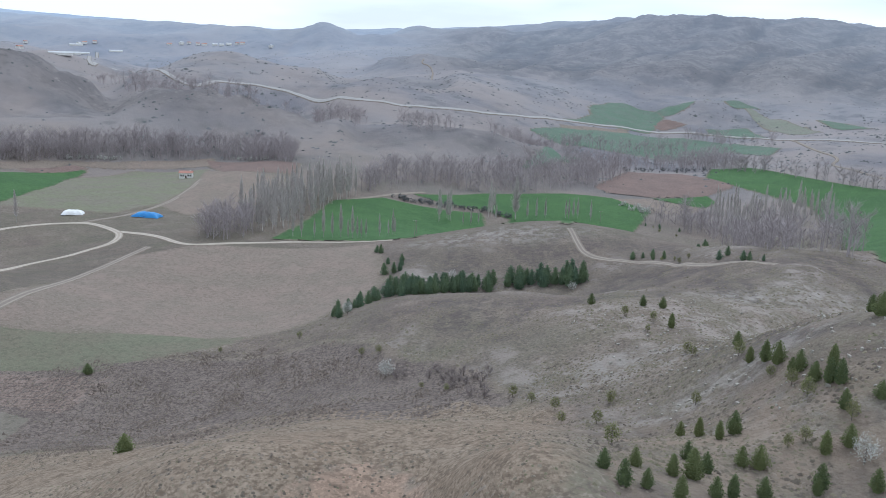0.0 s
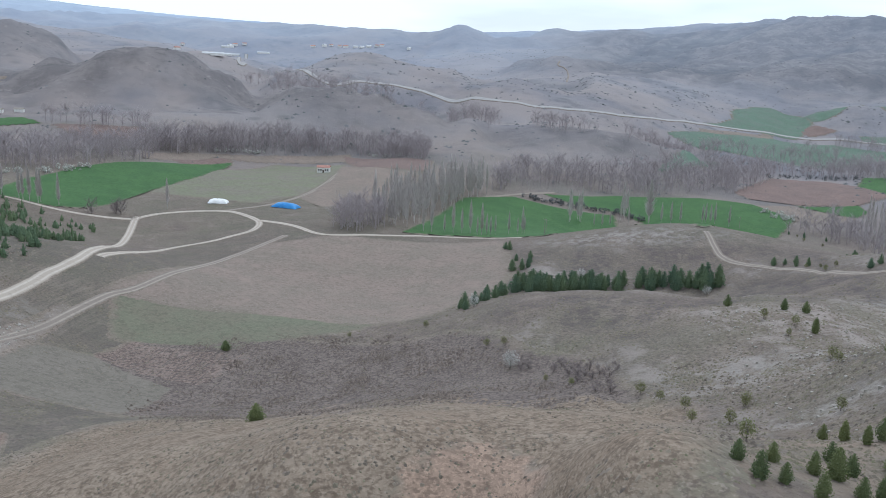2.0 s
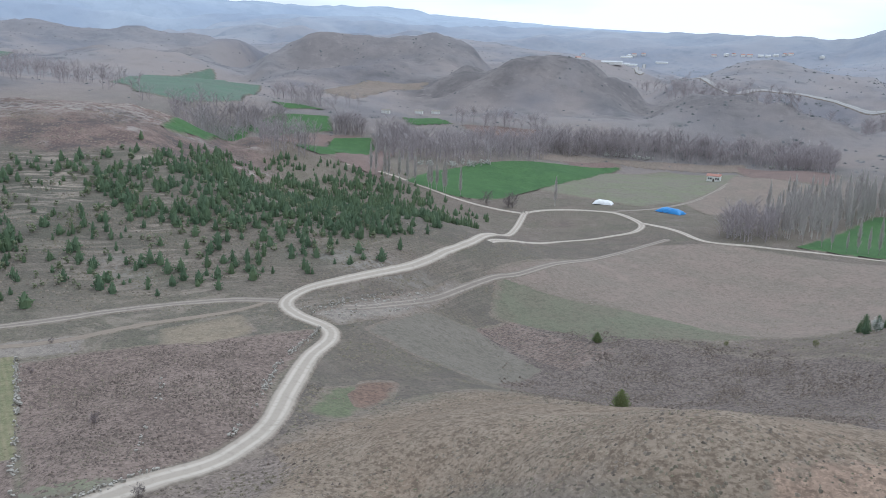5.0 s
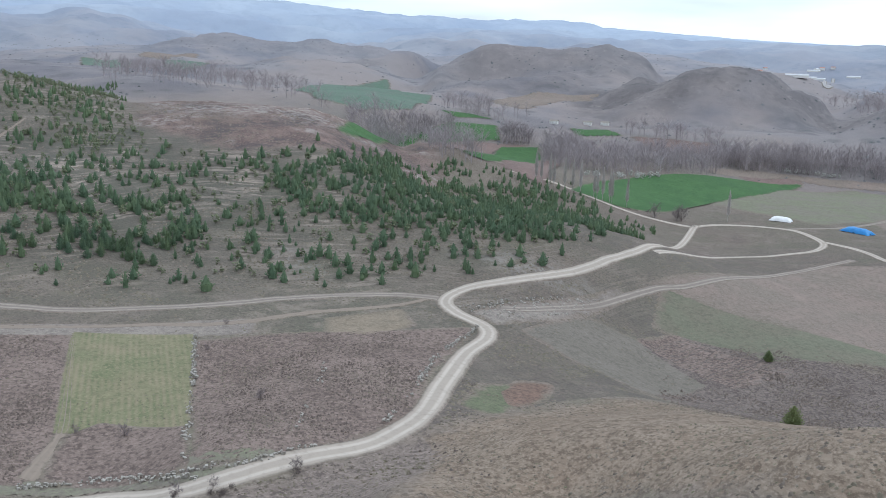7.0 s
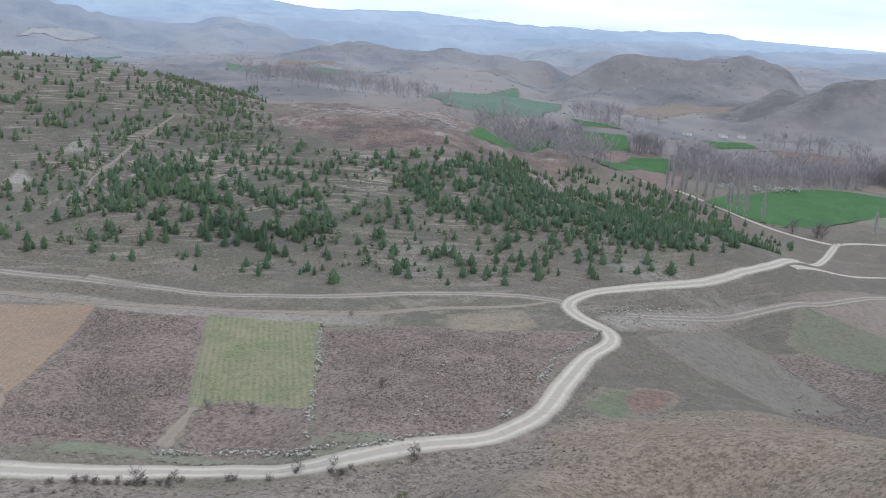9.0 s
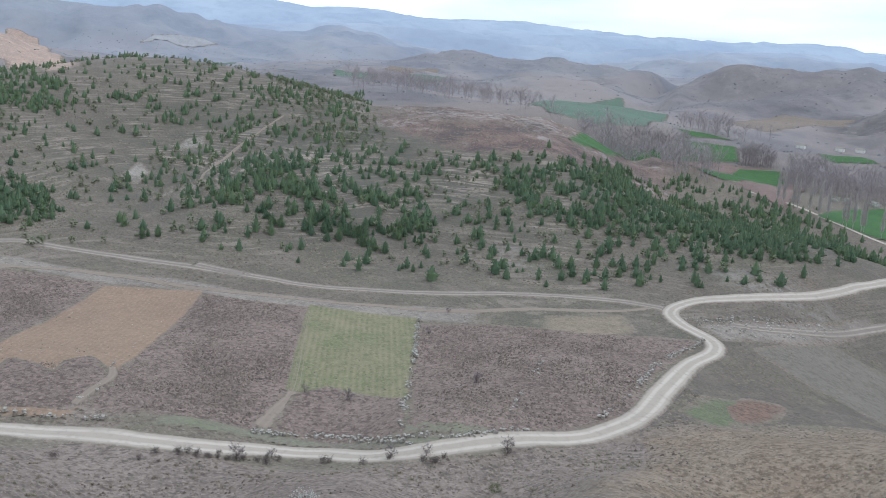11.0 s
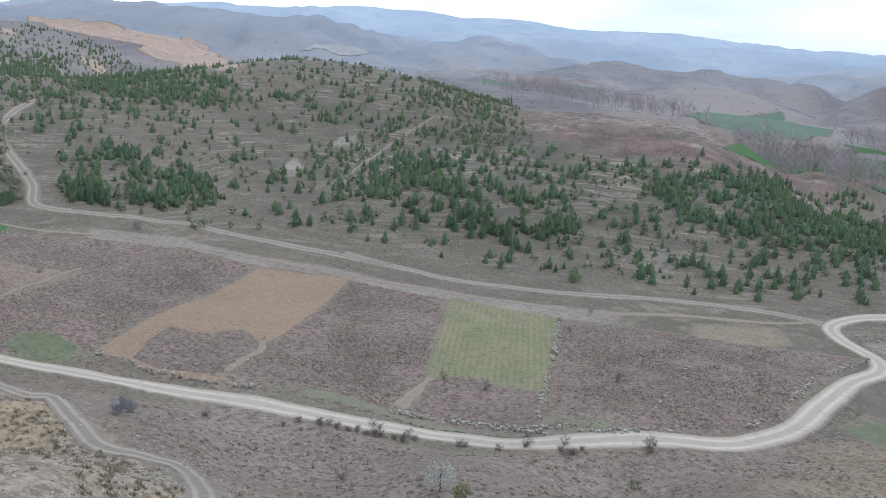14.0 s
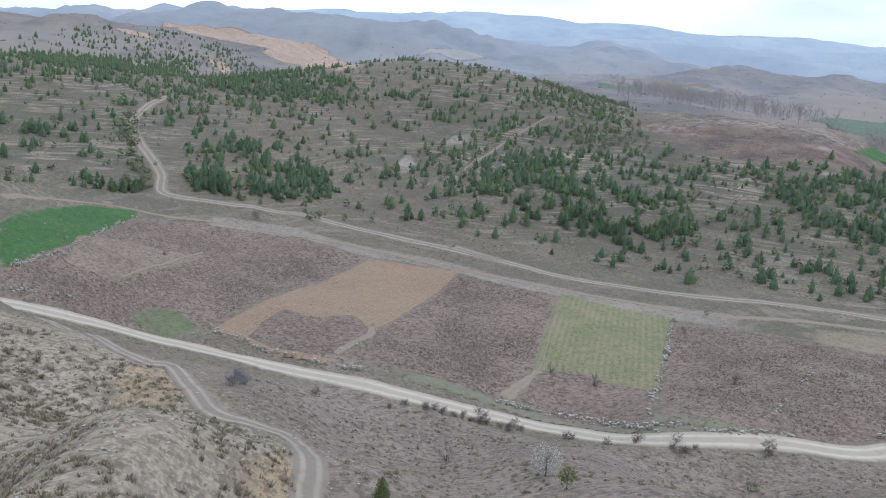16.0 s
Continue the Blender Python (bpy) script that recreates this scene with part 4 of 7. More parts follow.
def build_field(name, corners, mat, label, cell=2.0, fade=3.0, lift=0.05):
    c = np.array(corners, float)
    centre = c.mean(0)
    lo, hi = c.min(0) - fade, c.max(0) + fade
    xs, ys = np.arange(lo[0], hi[0] + cell, cell), np.arange(lo[1], hi[1] + cell, cell)
    x, y = np.meshgrid(xs, ys, indexing="ij")
    inside, dist = np.zeros(x.shape, bool), np.full(x.shape, 1e9)
    for (ax, ay), (bx, by) in zip(c, np.roll(c, -1, 0)):
        cross = ((ay > y) != (by > y)) & (x < (bx - ax) * (y - ay) / (by - ay + 1e-9) + ax)
        inside ^= cross
        dx, dy = bx - ax, by - ay
        u = np.clip(((x - ax) * dx + (y - ay) * dy) / (dx * dx + dy * dy + 1e-9), 0, 1)
        dist = np.minimum(dist, np.hypot(x - ax - u * dx, y - ay - u * dy))
    signed = np.where(inside, dist, -dist)
    inner = np.clip(signed / fade * 0.5 + 0.5, 0, 1)
    keep = inner > 0.0
    cellok = keep[:-1, :-1] & keep[1:, :-1] & keep[1:, 1:] & keep[:-1, 1:]
    nx, ny = x.shape
    idx = np.arange(nx * ny).reshape(nx, ny)
    quads = np.stack([idx[:-1, :-1][cellok], idx[1:, :-1][cellok], idx[1:, 1:][cellok], idx[:-1, 1:][cellok]], -1)
    if not len(quads):
        return None
    used, back = np.unique(quads, return_inverse=True)
    xu, yu = x.ravel()[used], y.ravel()[used]
    z = ground_z(xu, yu) + (lift + 0.0003 * np.hypot(xu, yu)) * np.clip(inner.ravel()[used] * 4 - 0.6, -0.3, 1)
    base_z = float(ground_z(*centre))
    verts = np.stack([xu - centre[0], yu - centre[1], z - base_z], -1)
    me = mesh_from(name, verts, back.reshape(-1, 4), mat, attrs={"inner": inner.ravel()[used]})
    ob = new(name, me)
    ob.location = (*centre, base_z)
    return tagged(ob, label, "field", kind="structure")


# ---- roads and tracks ----
build_lane("gravel_road", [(-132.2, -39.5), (-138.1, -33.2), (-141.9, -25.5), (-139.9, -16.4), (-131.8, -6.9), (-126.9, 1.8), (-122.9, 10.2), (-117.8, 18.1), (-114.2, 25.9), (-113.8, 34.5), (-110.6, 42.1), (-101.6, 46.8), (-96.9, 54.9), (-95.1, 71.2), (-96.0, 82.9), (-98.9, 92.6), (-110.0, 108.2), (-122.5, 126.5), (-129.2, 140.3), (-135.3, 145.6), (-145.8, 146.3), (-153.6, 149.9), (-156.1, 159.1), (-153.3, 173.4), (-152.0, 190.7), (-152.9, 217.5), (-161.5, 260.2), (-210, 372), (-212, 375), (-223, 369), (-241, 360), (-258, 354), (-272, 349), (-285, 341), (-296, 331)], (6.2, 4.7, 3.9, 3.5, 3.3), LANE, "pale gravel road winding along the foot of the hill", lift=0.16)
build_lane("hill_track", [(-155.5, 150.5), (-166.7, 140.6), (-179.7, 113.5), (-194.3, 88.6), (-200.1, 72.8), (-209.5, 57.5), (-221.1, 46.8), (-209.3, 56.9), (-221.9, 43.3), (-240.3, 23.6), (-248.9, 9.4), (-248.5, -4.9), (-248.4, -29.9), (-264.5, -34.3), (-283.0, -40.2), (-306.0, -48.1), (-324.1, -52.0), (-349.0, -50.8), (-386.1, -47.0)], 3.6, TRACK, "earthen track along the foot of the planted hill", lift=0.12)
build_lane("field_track", [(-157.3, 149.1), (-160.1, 131.6), (-168.1, 106.4), (-174.5, 94.3), (-183.3, 83.6), (-190.0, 65.0), (-199.5, 48.2), (-210.0, 38.0), (-202.9, 43.4), (-222.7, 24.0), (-230.2, 1.7), (-228.7, -27.4), (-223.7, -47.2), (-186.7, -55.5)], (1.4, 2.6, 1.8, 3.0, 2.0, 1.5, 2.2), FOOTPATH, "stony double track above the fields", lift=0.12)
build_lane("meadow_track", [(-153.9, 249.5), (-164.0, 316.2), (-152.6, 344.2), (-145.6, 360.9), (-150, 380), (-167, 398), (-179, 404), (-195, 401), (-207, 392), (-212, 378)], 3.2, LANE, "pale track looping round a low rise", lift=0.12)
build_lane("river_track", [(-152, 383), (-129.8, 371.6), (-111.0, 357.1), (-90.1, 367.1), (-66.9, 379.9), (-42.2, 383.3), (-22.6, 378.2)], 3.2, LANE, "pale track beside the poplars", lift=0.12)
build_lane("house_track", [(-178, 404), (-161, 423), (-154, 458), (-155, 505), (-159, 548)], 3.0, TRACK, "worn grass track to the small house", lift=0.12)
build_lane("spur_track", [(-130.7, -33.3), (-119.4, -25.0), (-108.5, -16.0), (-107.6, -12.1), (-100.3, -8.9), (-93.8, -5.8), (-90.5, -0.8), (-86.9, 2.8), (-69.0, 3.8), (-63.3, 3.4), (-60.9, 3.3), (-57.2, 2.3)], 3.0, TRACK, "rutted track climbing over the spur", step=1.0, lift=0.15)
build_lane("dry_gully", [(-125.4, 351.9), (-133.6, 301.9), (-132.5, 243.3), (-136.6, 224.8), (-137.8, 207.4), (-137.1, 186.8), (-137.9, 166.4), (-142.1, 156.8)], 3.4, TRACK, "pale eroded gully bed across the basin", lift=0.1)
build_lane("crest_track", [(53.9, 360.1), (57.7, 327.9), (76.1, 301.7), (86.3, 263.4), (98.2, 239.3)], 3.0, TRACK, "faint track over the stony hump", lift=0.1)

build_lane("highway", [(-843, 2067), (-691, 1654), (-496, 1192), (-552, 1412), (-327, 1006), (-267, 1030), (-201, 1035), (-127, 993), (-59, 953), (4, 966), (71, 995), (148, 1078), (234, 1146), (309, 1140), (373, 1104), (419, 1035), (465, 928), (524, 928)], 6.5, ASPHALT, "pale highway crossing the wide valley", step=8, lift=0.5)
build_lane("farm_track", [(419, 1035), (391, 905), (379, 823), (357, 779), (361, 747), (365, 699)], 3.0, TRACK, "pale farm track below the highway", step=4, lift=0.2)
build_lane("field_path", [(-68, 514), (-53, 535), (-34, 566), (-13, 595)], 3.0, TRACK, "pale path behind the wheat field", step=4, lift=0.2)
build_lane("hill_path", [(-49, 1629), (-50, 1590), (-30, 1505), (-26, 1280)], 2.2, TRACK, "pale path on a far knoll", step=6, lift=0.4)
build_lane("field_path", [(-123, 36), (-130, 41), (-137, 46), (-148, 51), (-165, 58), (-182, 65)], (2.6, 1.8, 1.0, 0.8), FOOTPATH, "narrow pale path beside the crop field", step=1.0, lift=0.1)
build_lane("field_path", [(-134, 10), (-139, 13), (-145, 17), (-151, 18)], 1.4, FOOTPATH, "short pale path in the tilled field", step=1.0, lift=0.34)
build_lane("washout", [(-392.1, 124.8), (-376.5, 108.6), (-356.3, 91.6), (-322.8, 73.5), (-281.6, 60.5)], (0.9, 2.0, 1.5, 0.7), FOOTPATH, "pale washed-out streak down the planted hill", step=2.0, lift=0.1)

# ---- fields ----
build_field("crop_field", [(-185.4, 66.2), (-171.4, 87.7), (-123.8, 61.7), (-138.7, 45.8)], PALE_CROP, "sparse yellow-green young crop field", 1.0, 1.4, 0.1)
build_field("tilled_field", [(-212.8, 23.6), (-200.5, 44.1), (-147.8, 17.4), (-131.1, 8.8), (-134.4, 0.9), (-151.1, -10.2)], TILLED, "bare brown tilled field with stones", 1.0, 1.4, 0.12)
build_field("wheat_field", [(-165.9, -49.2), (-184.2, -48.5), (-219.4, -46.2), (-228.1, -35.8), (-218.3, -34.9), (-174.5, -38.8), (-148.7, -44.2)], WHEAT, "bright green young wheat field by the track", 1.5, 2.0)
build_field("basin_field", [(-136.4, 228.0), (-128.9, 326.6), (-104.7, 354.0), (-33.3, 368.3), (-25.0, 311.3), (-41.6, 246.9), (-64.7, 235.9), (-101.9, 235.8)], FALLOW, "wide fallow field with faint drill rows", 2, 6)
build_field("grass_strip", [(-134.3, 227.4), (-126.3, 230.3), (-106.8, 229.9), (-79.3, 235.0), (-58.5, 238.2), (-61.1, 229.1), (-76.2, 216.1), (-88.9, 205.8), (-106.4, 208.4), (-123.0, 206.4)], STRIP_GREEN, "thin green strip across the basin", 1.5, 4)
build_field("heath", [(-165.5, 86.3), (-149.7, 110.5), (-136.4, 140.5), (-115.5, 107.6), (-100.3, 89.8), (-98.3, 64.4), (-106.2, 54.7)], SCRUB, "dark mauve heath inside the stone wall", 1.2, 3)
build_field("heath", [(-198.2, 44.3), (-184.3, 64.1), (-137.5, 44.3), (-122.3, 34.1), (-132.5, 13.1), (-146.3, 18.2)], SCRUB, "dark mauve heath between two fields", 1.2, 3)
build_field("heath", [(-193.0, -34.8), (-214.6, 21.5), (-153.0, -11.6), (-137.0, -40.5), (-144.4, -42.7)], SCRUB, "dark mauve heath below the stony track", 1.5, 4)
build_field("heath", [(-188.0, -38.0), (-219.5, -34.0), (-226.0, -20.0), (-227.5, 0.3), (-221.0, 13.5), (-215.0, 22.5), (-205.2, 16.7), (-196.6, -4.6), (-186.0, -22.0)], SCRUB, "mauve heath up to the stony track", 1.5, 3, 0.1)
build_field("fallow_plot", [(-181.4, -38.5), (-194.2, -31.3), (-195.4, -23.0), (-199.0, -16.0), (-182.3, -22.4), (-165.6, -29.3), (-163.3, -36.5)], THIN_HEATH, "paler grazed strip within the heath", 1.2, 2, 0.3)
build_lane("field_path", [(-202.2, -16.2), (-193.0, -20.0), (-184.0, -22.6), (-166.2, -28.9)], (0.5, 1.1, 0.8, 0.5), FOOTPATH, "narrow pale path across the heath", step=1.0, lift=0.4)
build_field("verge", [(-149.5, -23.8), (-156.8, -21.6), (-158.5, -18.0), (-152.5, -13.0), (-146.9, -15.2), (-147.5, -20.3)], VERGE, "fresh green grass beside the road", 0.8, 1.5, 0.3)
build_field("heath", [(-118.6, 186.4), (-115.3, 205.4), (-95.1, 208.6), (-77.2, 211.1), (-49.5, 210.1), (-32.1, 211.0), (-19.7, 199.8), (-11.9, 184.7), (-0.2, 175.0), (12.1, 147.3), (0.7, 147.6), (-19.9, 125.1), (-40.4, 117.1), (-76.9, 163.4), (-89.2, 151.5), (-93.8, 178.8)], HEATH_SIDE, "dark mauve heath on the side of the basin", 1.2, 6)
build_field("heath", [(-120.2, 190.6), (-117.6, 206.3), (-80.7, 202.5), (-88.8, 184.5)], SCRUB, "dark fallow strip in the basin", 1.5, 3)
build_field("heath", [(-145.0, -3.0), (-153.3, -0.6), (-159.6, 2.3), (-155.7, 5.4), (-147.8, 8.2), (-155.1, 11.2), (-157.2, 14.7), (-150.3, 16.1), (-141.6, 15.8), (-139.5, 12.4), (-133.6, 9.1), (-136.1, 5.5), (-138.4, 0.9)], SCRUB, "heath left standing in the tilled field", 0.8, 2.2, 0.3)
build_field("heath", [(-134.7, 46.6), (-136.6, 52.6), (-123.5, 61.0), (-108.3, 52.5), (-122.1, 39.6)], SCRUB, "heath below the crop field", 1.0, 3, 0.28)
build_field("grass_strip", [(-122.5, 35.7), (-116.1, 45.8), (-96.8, 62.3), (-99.1, 63.7), (-118.3, 46.7)], MEADOW, "green verge below the stone row", 1.0, 1.5)
build_field("grass_strip", [(-151.9, -24.5), (-155.1, -18.3), (-149.0, -12.8), (-145.2, -20.7)], VERGE, "fresh green patch beside the road", 1.0, 5)
build_field("weed_patch", [(-98.6, 103.9), (-105.9, 116.3), (-104.4, 120.5), (-97.4, 112.6), (-93.8, 103.7)], VERGE, "green weeds below the bend", 0.7, 3.6)
build_field("clay_patch", [(-102.2, 117.6), (-104.7, 125.5), (-101.8, 128.3), (-97.4, 121.0), (-96.7, 113.2)], RED_PATCH, "patch of rust-red soil", 0.7, 3.2, 0.1)
build_field("yard", [(-158.5, 116.4), (-155.5, 135.2), (-146.7, 131.4), (-143.9, 115.5), (-150.8, 110.9)], OCHRE, "bare ochre yard beside the junction", 1.0, 2.5)
build_field("gravel_bed", [(-142.0, 151.4), (-138.4, 174.9), (-139.9, 208.8), (-133.0, 168.6), (-136.1, 151.3)], GRAVEL_BED, "washed gravel bed of the gully", 1.2, 4)
build_field("washed_strip", [(-233.8, -16.8), (-236.9, 6.1), (-224.5, 22.0), (-211.8, 40.0), (-196.2, 53.5), (-188.5, 71.3), (-179.4, 91.6), (-170.4, 102.2), (-163.3, 96.7), (-171.4, 87.7), (-181.9, 68.9), (-191.4, 52.3), (-207.2, 37.8), (-218.6, 21.4), (-230.0, 5.9), (-226.1, -16.4)], GRAVEL_BED, "pale eroded strip between two tracks", 1.0, 2.5, 0.06)
build_field("grass_strip", [(-123.9, 20.5), (-119.5, 33.4), (-114.0, 44.3), (-99.5, 52.3), (-96.3, 61.3), (-97.6, 62.1), (-101.7, 53.4), (-116.1, 45.1), (-121.8, 34.0), (-126.7, 22.6)], MEADOW, "green verge between wall and road", 0.8, 1.2, 0.08)
build_field("spur_earth", [(-124.0, -36.7), (-121.8, -30.6), (-109.9, -20.9), (-105.5, -15.5), (-104.0, -12.0), (-98.4, -9.4), (-91.2, -5.0), (-86.7, -0.1), (-71.3, 2.9), (-63.0, 3.4), (-38.4, -10.8)], SPUR_EARTH, "pale eroded earth of the near spur", 0.8, 7, 0.02)
build_field("worn_turf", [(-62.1, 59.2), (-87.3, 86.8), (-87.6, 99.6), (-87.7, 121.6), (-81.7, 138.3), (-52.2, 170.5), (-38.9, 168.2), (-13.8, 150.6), (5.3, 148.2), (17.7, 136.3), (9.1, 66.4), (-17.6, 79.1), (-55.6, 81.9)], HUMP, "pale worn turf on the rounded hump", 1.0, 9, 0.05)
build_field("wheat_field", [(-79, 384), (-75, 428), (-73, 473), (-69, 515), (-40, 548), (-14, 548), (24, 557), (31, 379), (5, 502), (-12, 378), (-50, 391)], WHEAT, "green wheat strip behind the poplars", 3, 4, 0.34)
build_field("wheat_field", [(-21, 580), (30, 616), (90, 629), (124, 624), (146, 594), (128, 547), (54, 367), (44, 549), (28, 569), (1, 570)], WHEAT, "green wheat beyond the dark hedge", 3, 4, 0.34)
build_field("ploughed_field", [(120, 670), (172, 798), (217, 787), (234, 746), (243, 707), (209, 670), (158, 647), (128, 646)], RED_SOIL, "red-brown ploughed field beyond the poplars", 4, 4, 0.24)
build_field("bare_strip", [(123, 620), (157, 640), (196, 626), (172, 599), (146, 590)], FALLOW, "pale bare strip by the blossom hedge", 3, 3, 0.16)
build_field("wheat_field", [(160, 642), (209, 668), (210, 649), (195, 629)], WHEAT, "narrow green field strip", 3, 3, 0.34)
build_field("wheat_field", [(258, 818), (288, 810), (303, 740), (321, 691), (338, 644), (335, 584), (148, 252), (136, 252), (170, 347), (252, 534), (276, 624), (264, 659), (246, 702), (234, 750)], WHEAT, "wide green field across the river", 4, 5, 0.34)
build_field("wheat_field", [(94, 956), (141, 1022), (236, 1115), (308, 1105), (354, 1045), (375, 956), (341, 897), (323, 968), (254, 926), (196, 946), (129, 925)], HAZED_GREEN, "green fields between the river trees and the highway", 5, 6, 0.3)
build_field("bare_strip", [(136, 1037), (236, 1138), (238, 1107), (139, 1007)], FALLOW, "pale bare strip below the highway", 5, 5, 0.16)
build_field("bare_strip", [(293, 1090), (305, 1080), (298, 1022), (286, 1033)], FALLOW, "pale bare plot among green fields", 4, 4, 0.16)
build_field("wheat_field", [(65, 714), (120, 857), (146, 855), (86, 726)], HAZED_GREEN, "small green field among river trees", 4, 4, 0.3)
build_field("wheat_field", [(149, 1082), (200, 1174), (206, 1238), (248, 1312), (309, 1310), (310, 1239), (273, 1146), (217, 1138)], HAZED_GREEN, "far green field above the highway", 6, 8, 0.3)
build_field("wheat_field", [(311, 1283), (392, 1336), (346, 1252), (315, 1247)], HAZED_GREEN, "far green strip climbing the slope", 5, 6, 0.3)
build_field("wheat_field", [(407, 1358), (422, 1292), (458, 1259), (412, 1234)], HAZED_GREEN, "far green strip under the mountain", 5, 6, 0.3)
build_field("wheat_field", [(348, 1145), (404, 1153), (403, 1070), (350, 1120)], HAZED_GREEN, "far green field by the highway", 5, 6, 0.3)
build_field("river_meadow", [(434, 1250), (464, 1204), (471, 1078), (438, 1085), (433, 1161), (430, 1200)], HAZED_PASTURE, "green pasture under the mountain, paled for haze", 6, 8, 0.08)
build_field("wheat_field", [(505, 1162), (525, 1154), (536, 1083), (501, 1083)], HAZED_GREEN, "far green patch at the mountain's foot", 6, 8, 0.3)
build_field("clay_patch", [(282, 1197), (313, 1219), (326, 1171), (291, 1159)], RED_SOIL, "reddish cutting above the highway", 4, 5, 0.24)
build_field("wheat_field", [(-268, 350), (-290, 407), (-295, 457), (-289, 484), (-276, 522), (-255, 592), (-232, 493), (-237, 441), (-237, 401), (-240, 375), (-248, 362), (-259, 357)], WHEAT, "large bright green wheat field on the flats", 3, 4, 0.34)
build_field("meadow", [(-240, 448), (-242, 561), (-225, 608), (-174, 608), (-160, 539), (-158, 488), (-158, 459), (-172, 429), (-204, 437), (-234, 437)], MEADOW, "thin olive meadow round the small house", 3, 6, 0.08)
build_field("bare_strip", [(-167, 586), (-108, 554), (-104, 518), (-118, 450), (-134, 430), (-151, 450), (-155, 526)], FALLOW, "pale fallow beside the house track", 3, 5, 0.16)
build_field("ploughed_field", [(-284, 558), (-265, 598), (-257, 598), (-271, 551)], RED_SOIL, "reddish ploughed strip by the woods", 3, 4, 0.24)
build_field("ploughed_field", [(-189, 666), (-108, 611), (-105, 569), (-153, 577)], RED_SOIL, "reddish ploughed strip by the poplars", 3, 5, 0.24)
build_field("bare_strip", [(-305, 559), (-289, 589), (-187, 672), (-182, 640), (-229, 618), (-270, 598), (-292, 535)], FALLOW, "pale pinkish strip along the woods", 3, 4, 0.16)
build_field("wheat_field", [(-461, 410), (-487, 472), (-481, 517), (-449, 489), (-449, 459), (-445, 409)], WHEAT, "green field within the river hedges", 4, 4, 0.34)
build_field("ploughed_field", [(-444, 411), (-448, 458), (-428, 500), (-430, 464), (-333, 324)], RED_SOIL, "brown ploughed strip by the river wood", 3, 3, 0.24)
build_field("wheat_field", [(-330, 331), (-432, 472), (-420, 500), (-391, 470), (-318, 368), (-313, 330)], WHEAT, "small bright green field by the river wood", 3, 3, 0.34)
build_field("ploughed_field", [(-306, 335), (-387, 465), (-363, 457), (-275, 334), (-290, 333)], RED_SOIL, "brown strip behind the slender poplars", 3, 3, 0.24)
build_field("wheat_field", [(-693, 464), (-795, 570), (-846, 704), (-692, 592), (-672, 619), (-519, 458), (-523, 408), (-568, 402)], HAZED_GREEN, "green fields along the upper river", 5, 6, 0.3)
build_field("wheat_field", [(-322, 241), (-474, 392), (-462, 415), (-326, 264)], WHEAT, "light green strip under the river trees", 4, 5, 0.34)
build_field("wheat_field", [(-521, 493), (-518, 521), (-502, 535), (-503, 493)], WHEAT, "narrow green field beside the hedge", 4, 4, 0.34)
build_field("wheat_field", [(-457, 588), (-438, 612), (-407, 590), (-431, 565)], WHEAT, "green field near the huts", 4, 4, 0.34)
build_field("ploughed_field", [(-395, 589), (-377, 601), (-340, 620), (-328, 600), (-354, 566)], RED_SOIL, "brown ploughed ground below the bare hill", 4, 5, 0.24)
build_field("wheat_field", [(-1246, 475), (-1139, 498), (-947, 394), (-983, 375)], HAZED_GREEN, "green field between far hedges, tinted for haze", 6, 7, 0.3)
build_field("wheat_field", [(-1160, 555), (-1135, 610), (-1033, 538), (-1058, 510)], HAZED_GREEN, "green plot between far hedges, tinted for haze", 6, 7, 0.3)
build_field("wheat_field", [(-1940, 370), (-1699, 436), (-1457, 349), (-513, 98)], HAZED_GREEN, "green field far upstream, tinted for haze", 6, 7, 0.3)
build_field("bare_strip", [(-620, 668), (-628, 744), (-585, 789), (-540, 617)], FALLOW, "pale stony fans below the bare hill", 6, 10, 0.16)
build_field("bare_strip", [(-1298, 596), (-1296, 675), (-1172, 565), (-1205, 545)], FALLOW, "pale bare flat far upstream", 6, 10, 0.16)
build_field("quarry_floor", [(-2251, -292), (-2277, -227), (-2237, -169), (-2238, -87), (-1005, -14), (-2200, 52), (-2180, 108), (-951, 66), (-482, 40), (-472, 30), (-846, 21), (-846, 0), (-864, -17), (-893, -12), (-933, -41), (-949, -77), (-981, -109)], CLAY, "orange clay quarry benches on the far hill", 4, 8)
build_field("quarry_floor", [(-889, -159), (-872, -128), (-839, -120), (-850, -140)], CLAY, "small orange clay pit among pines", 4, 6)
build_field("quarry_floor", [(-794, -63), (-783, -49), (-714, -39), (-749, -55)], CLAY, "orange clay cutting below the quarry", 3, 5)
build_field("quarry_floor", [(-2097.9, 320.9), (-2143.3, 361.1), (-2183.6, 423.5), (-2184.1, 511.1), (-2144.0, 472.9)], QUARRY_GREY, "pale grey quarry face far off", 8, 10, 0.8)
build_field("clay_patch", [(-99.5, -16.7), (-104.7, -15.4), (-105.1, -12.1), (-100.0, -10.2), (-96.1, -11.6), (-70.3, -10.7)], OCHRE_CLAY, "ochre clay slip on the spur", 0.6, 3.0, 0.06)
build_field("clay_patch", [(-63.8, -1.2), (-67.3, 1.4), (-64.7, 2.8), (-61.6, 1.5), (-60.6, -1.0)], OCHRE_CLAY, "ochre clay slip beside the track", 0.6, 3.0, 0.06)
build_field("clay_patch", [(-15.5, 80.4), (-15.4, 84.7), (-12.0, 89.3), (-7.8, 90.7), (-3.9, 87.4), (-2.3, 80.9)], PINK_CLAY, "pinkish bare earth on the rounded hump", 0.7, 6.0, 0.07)
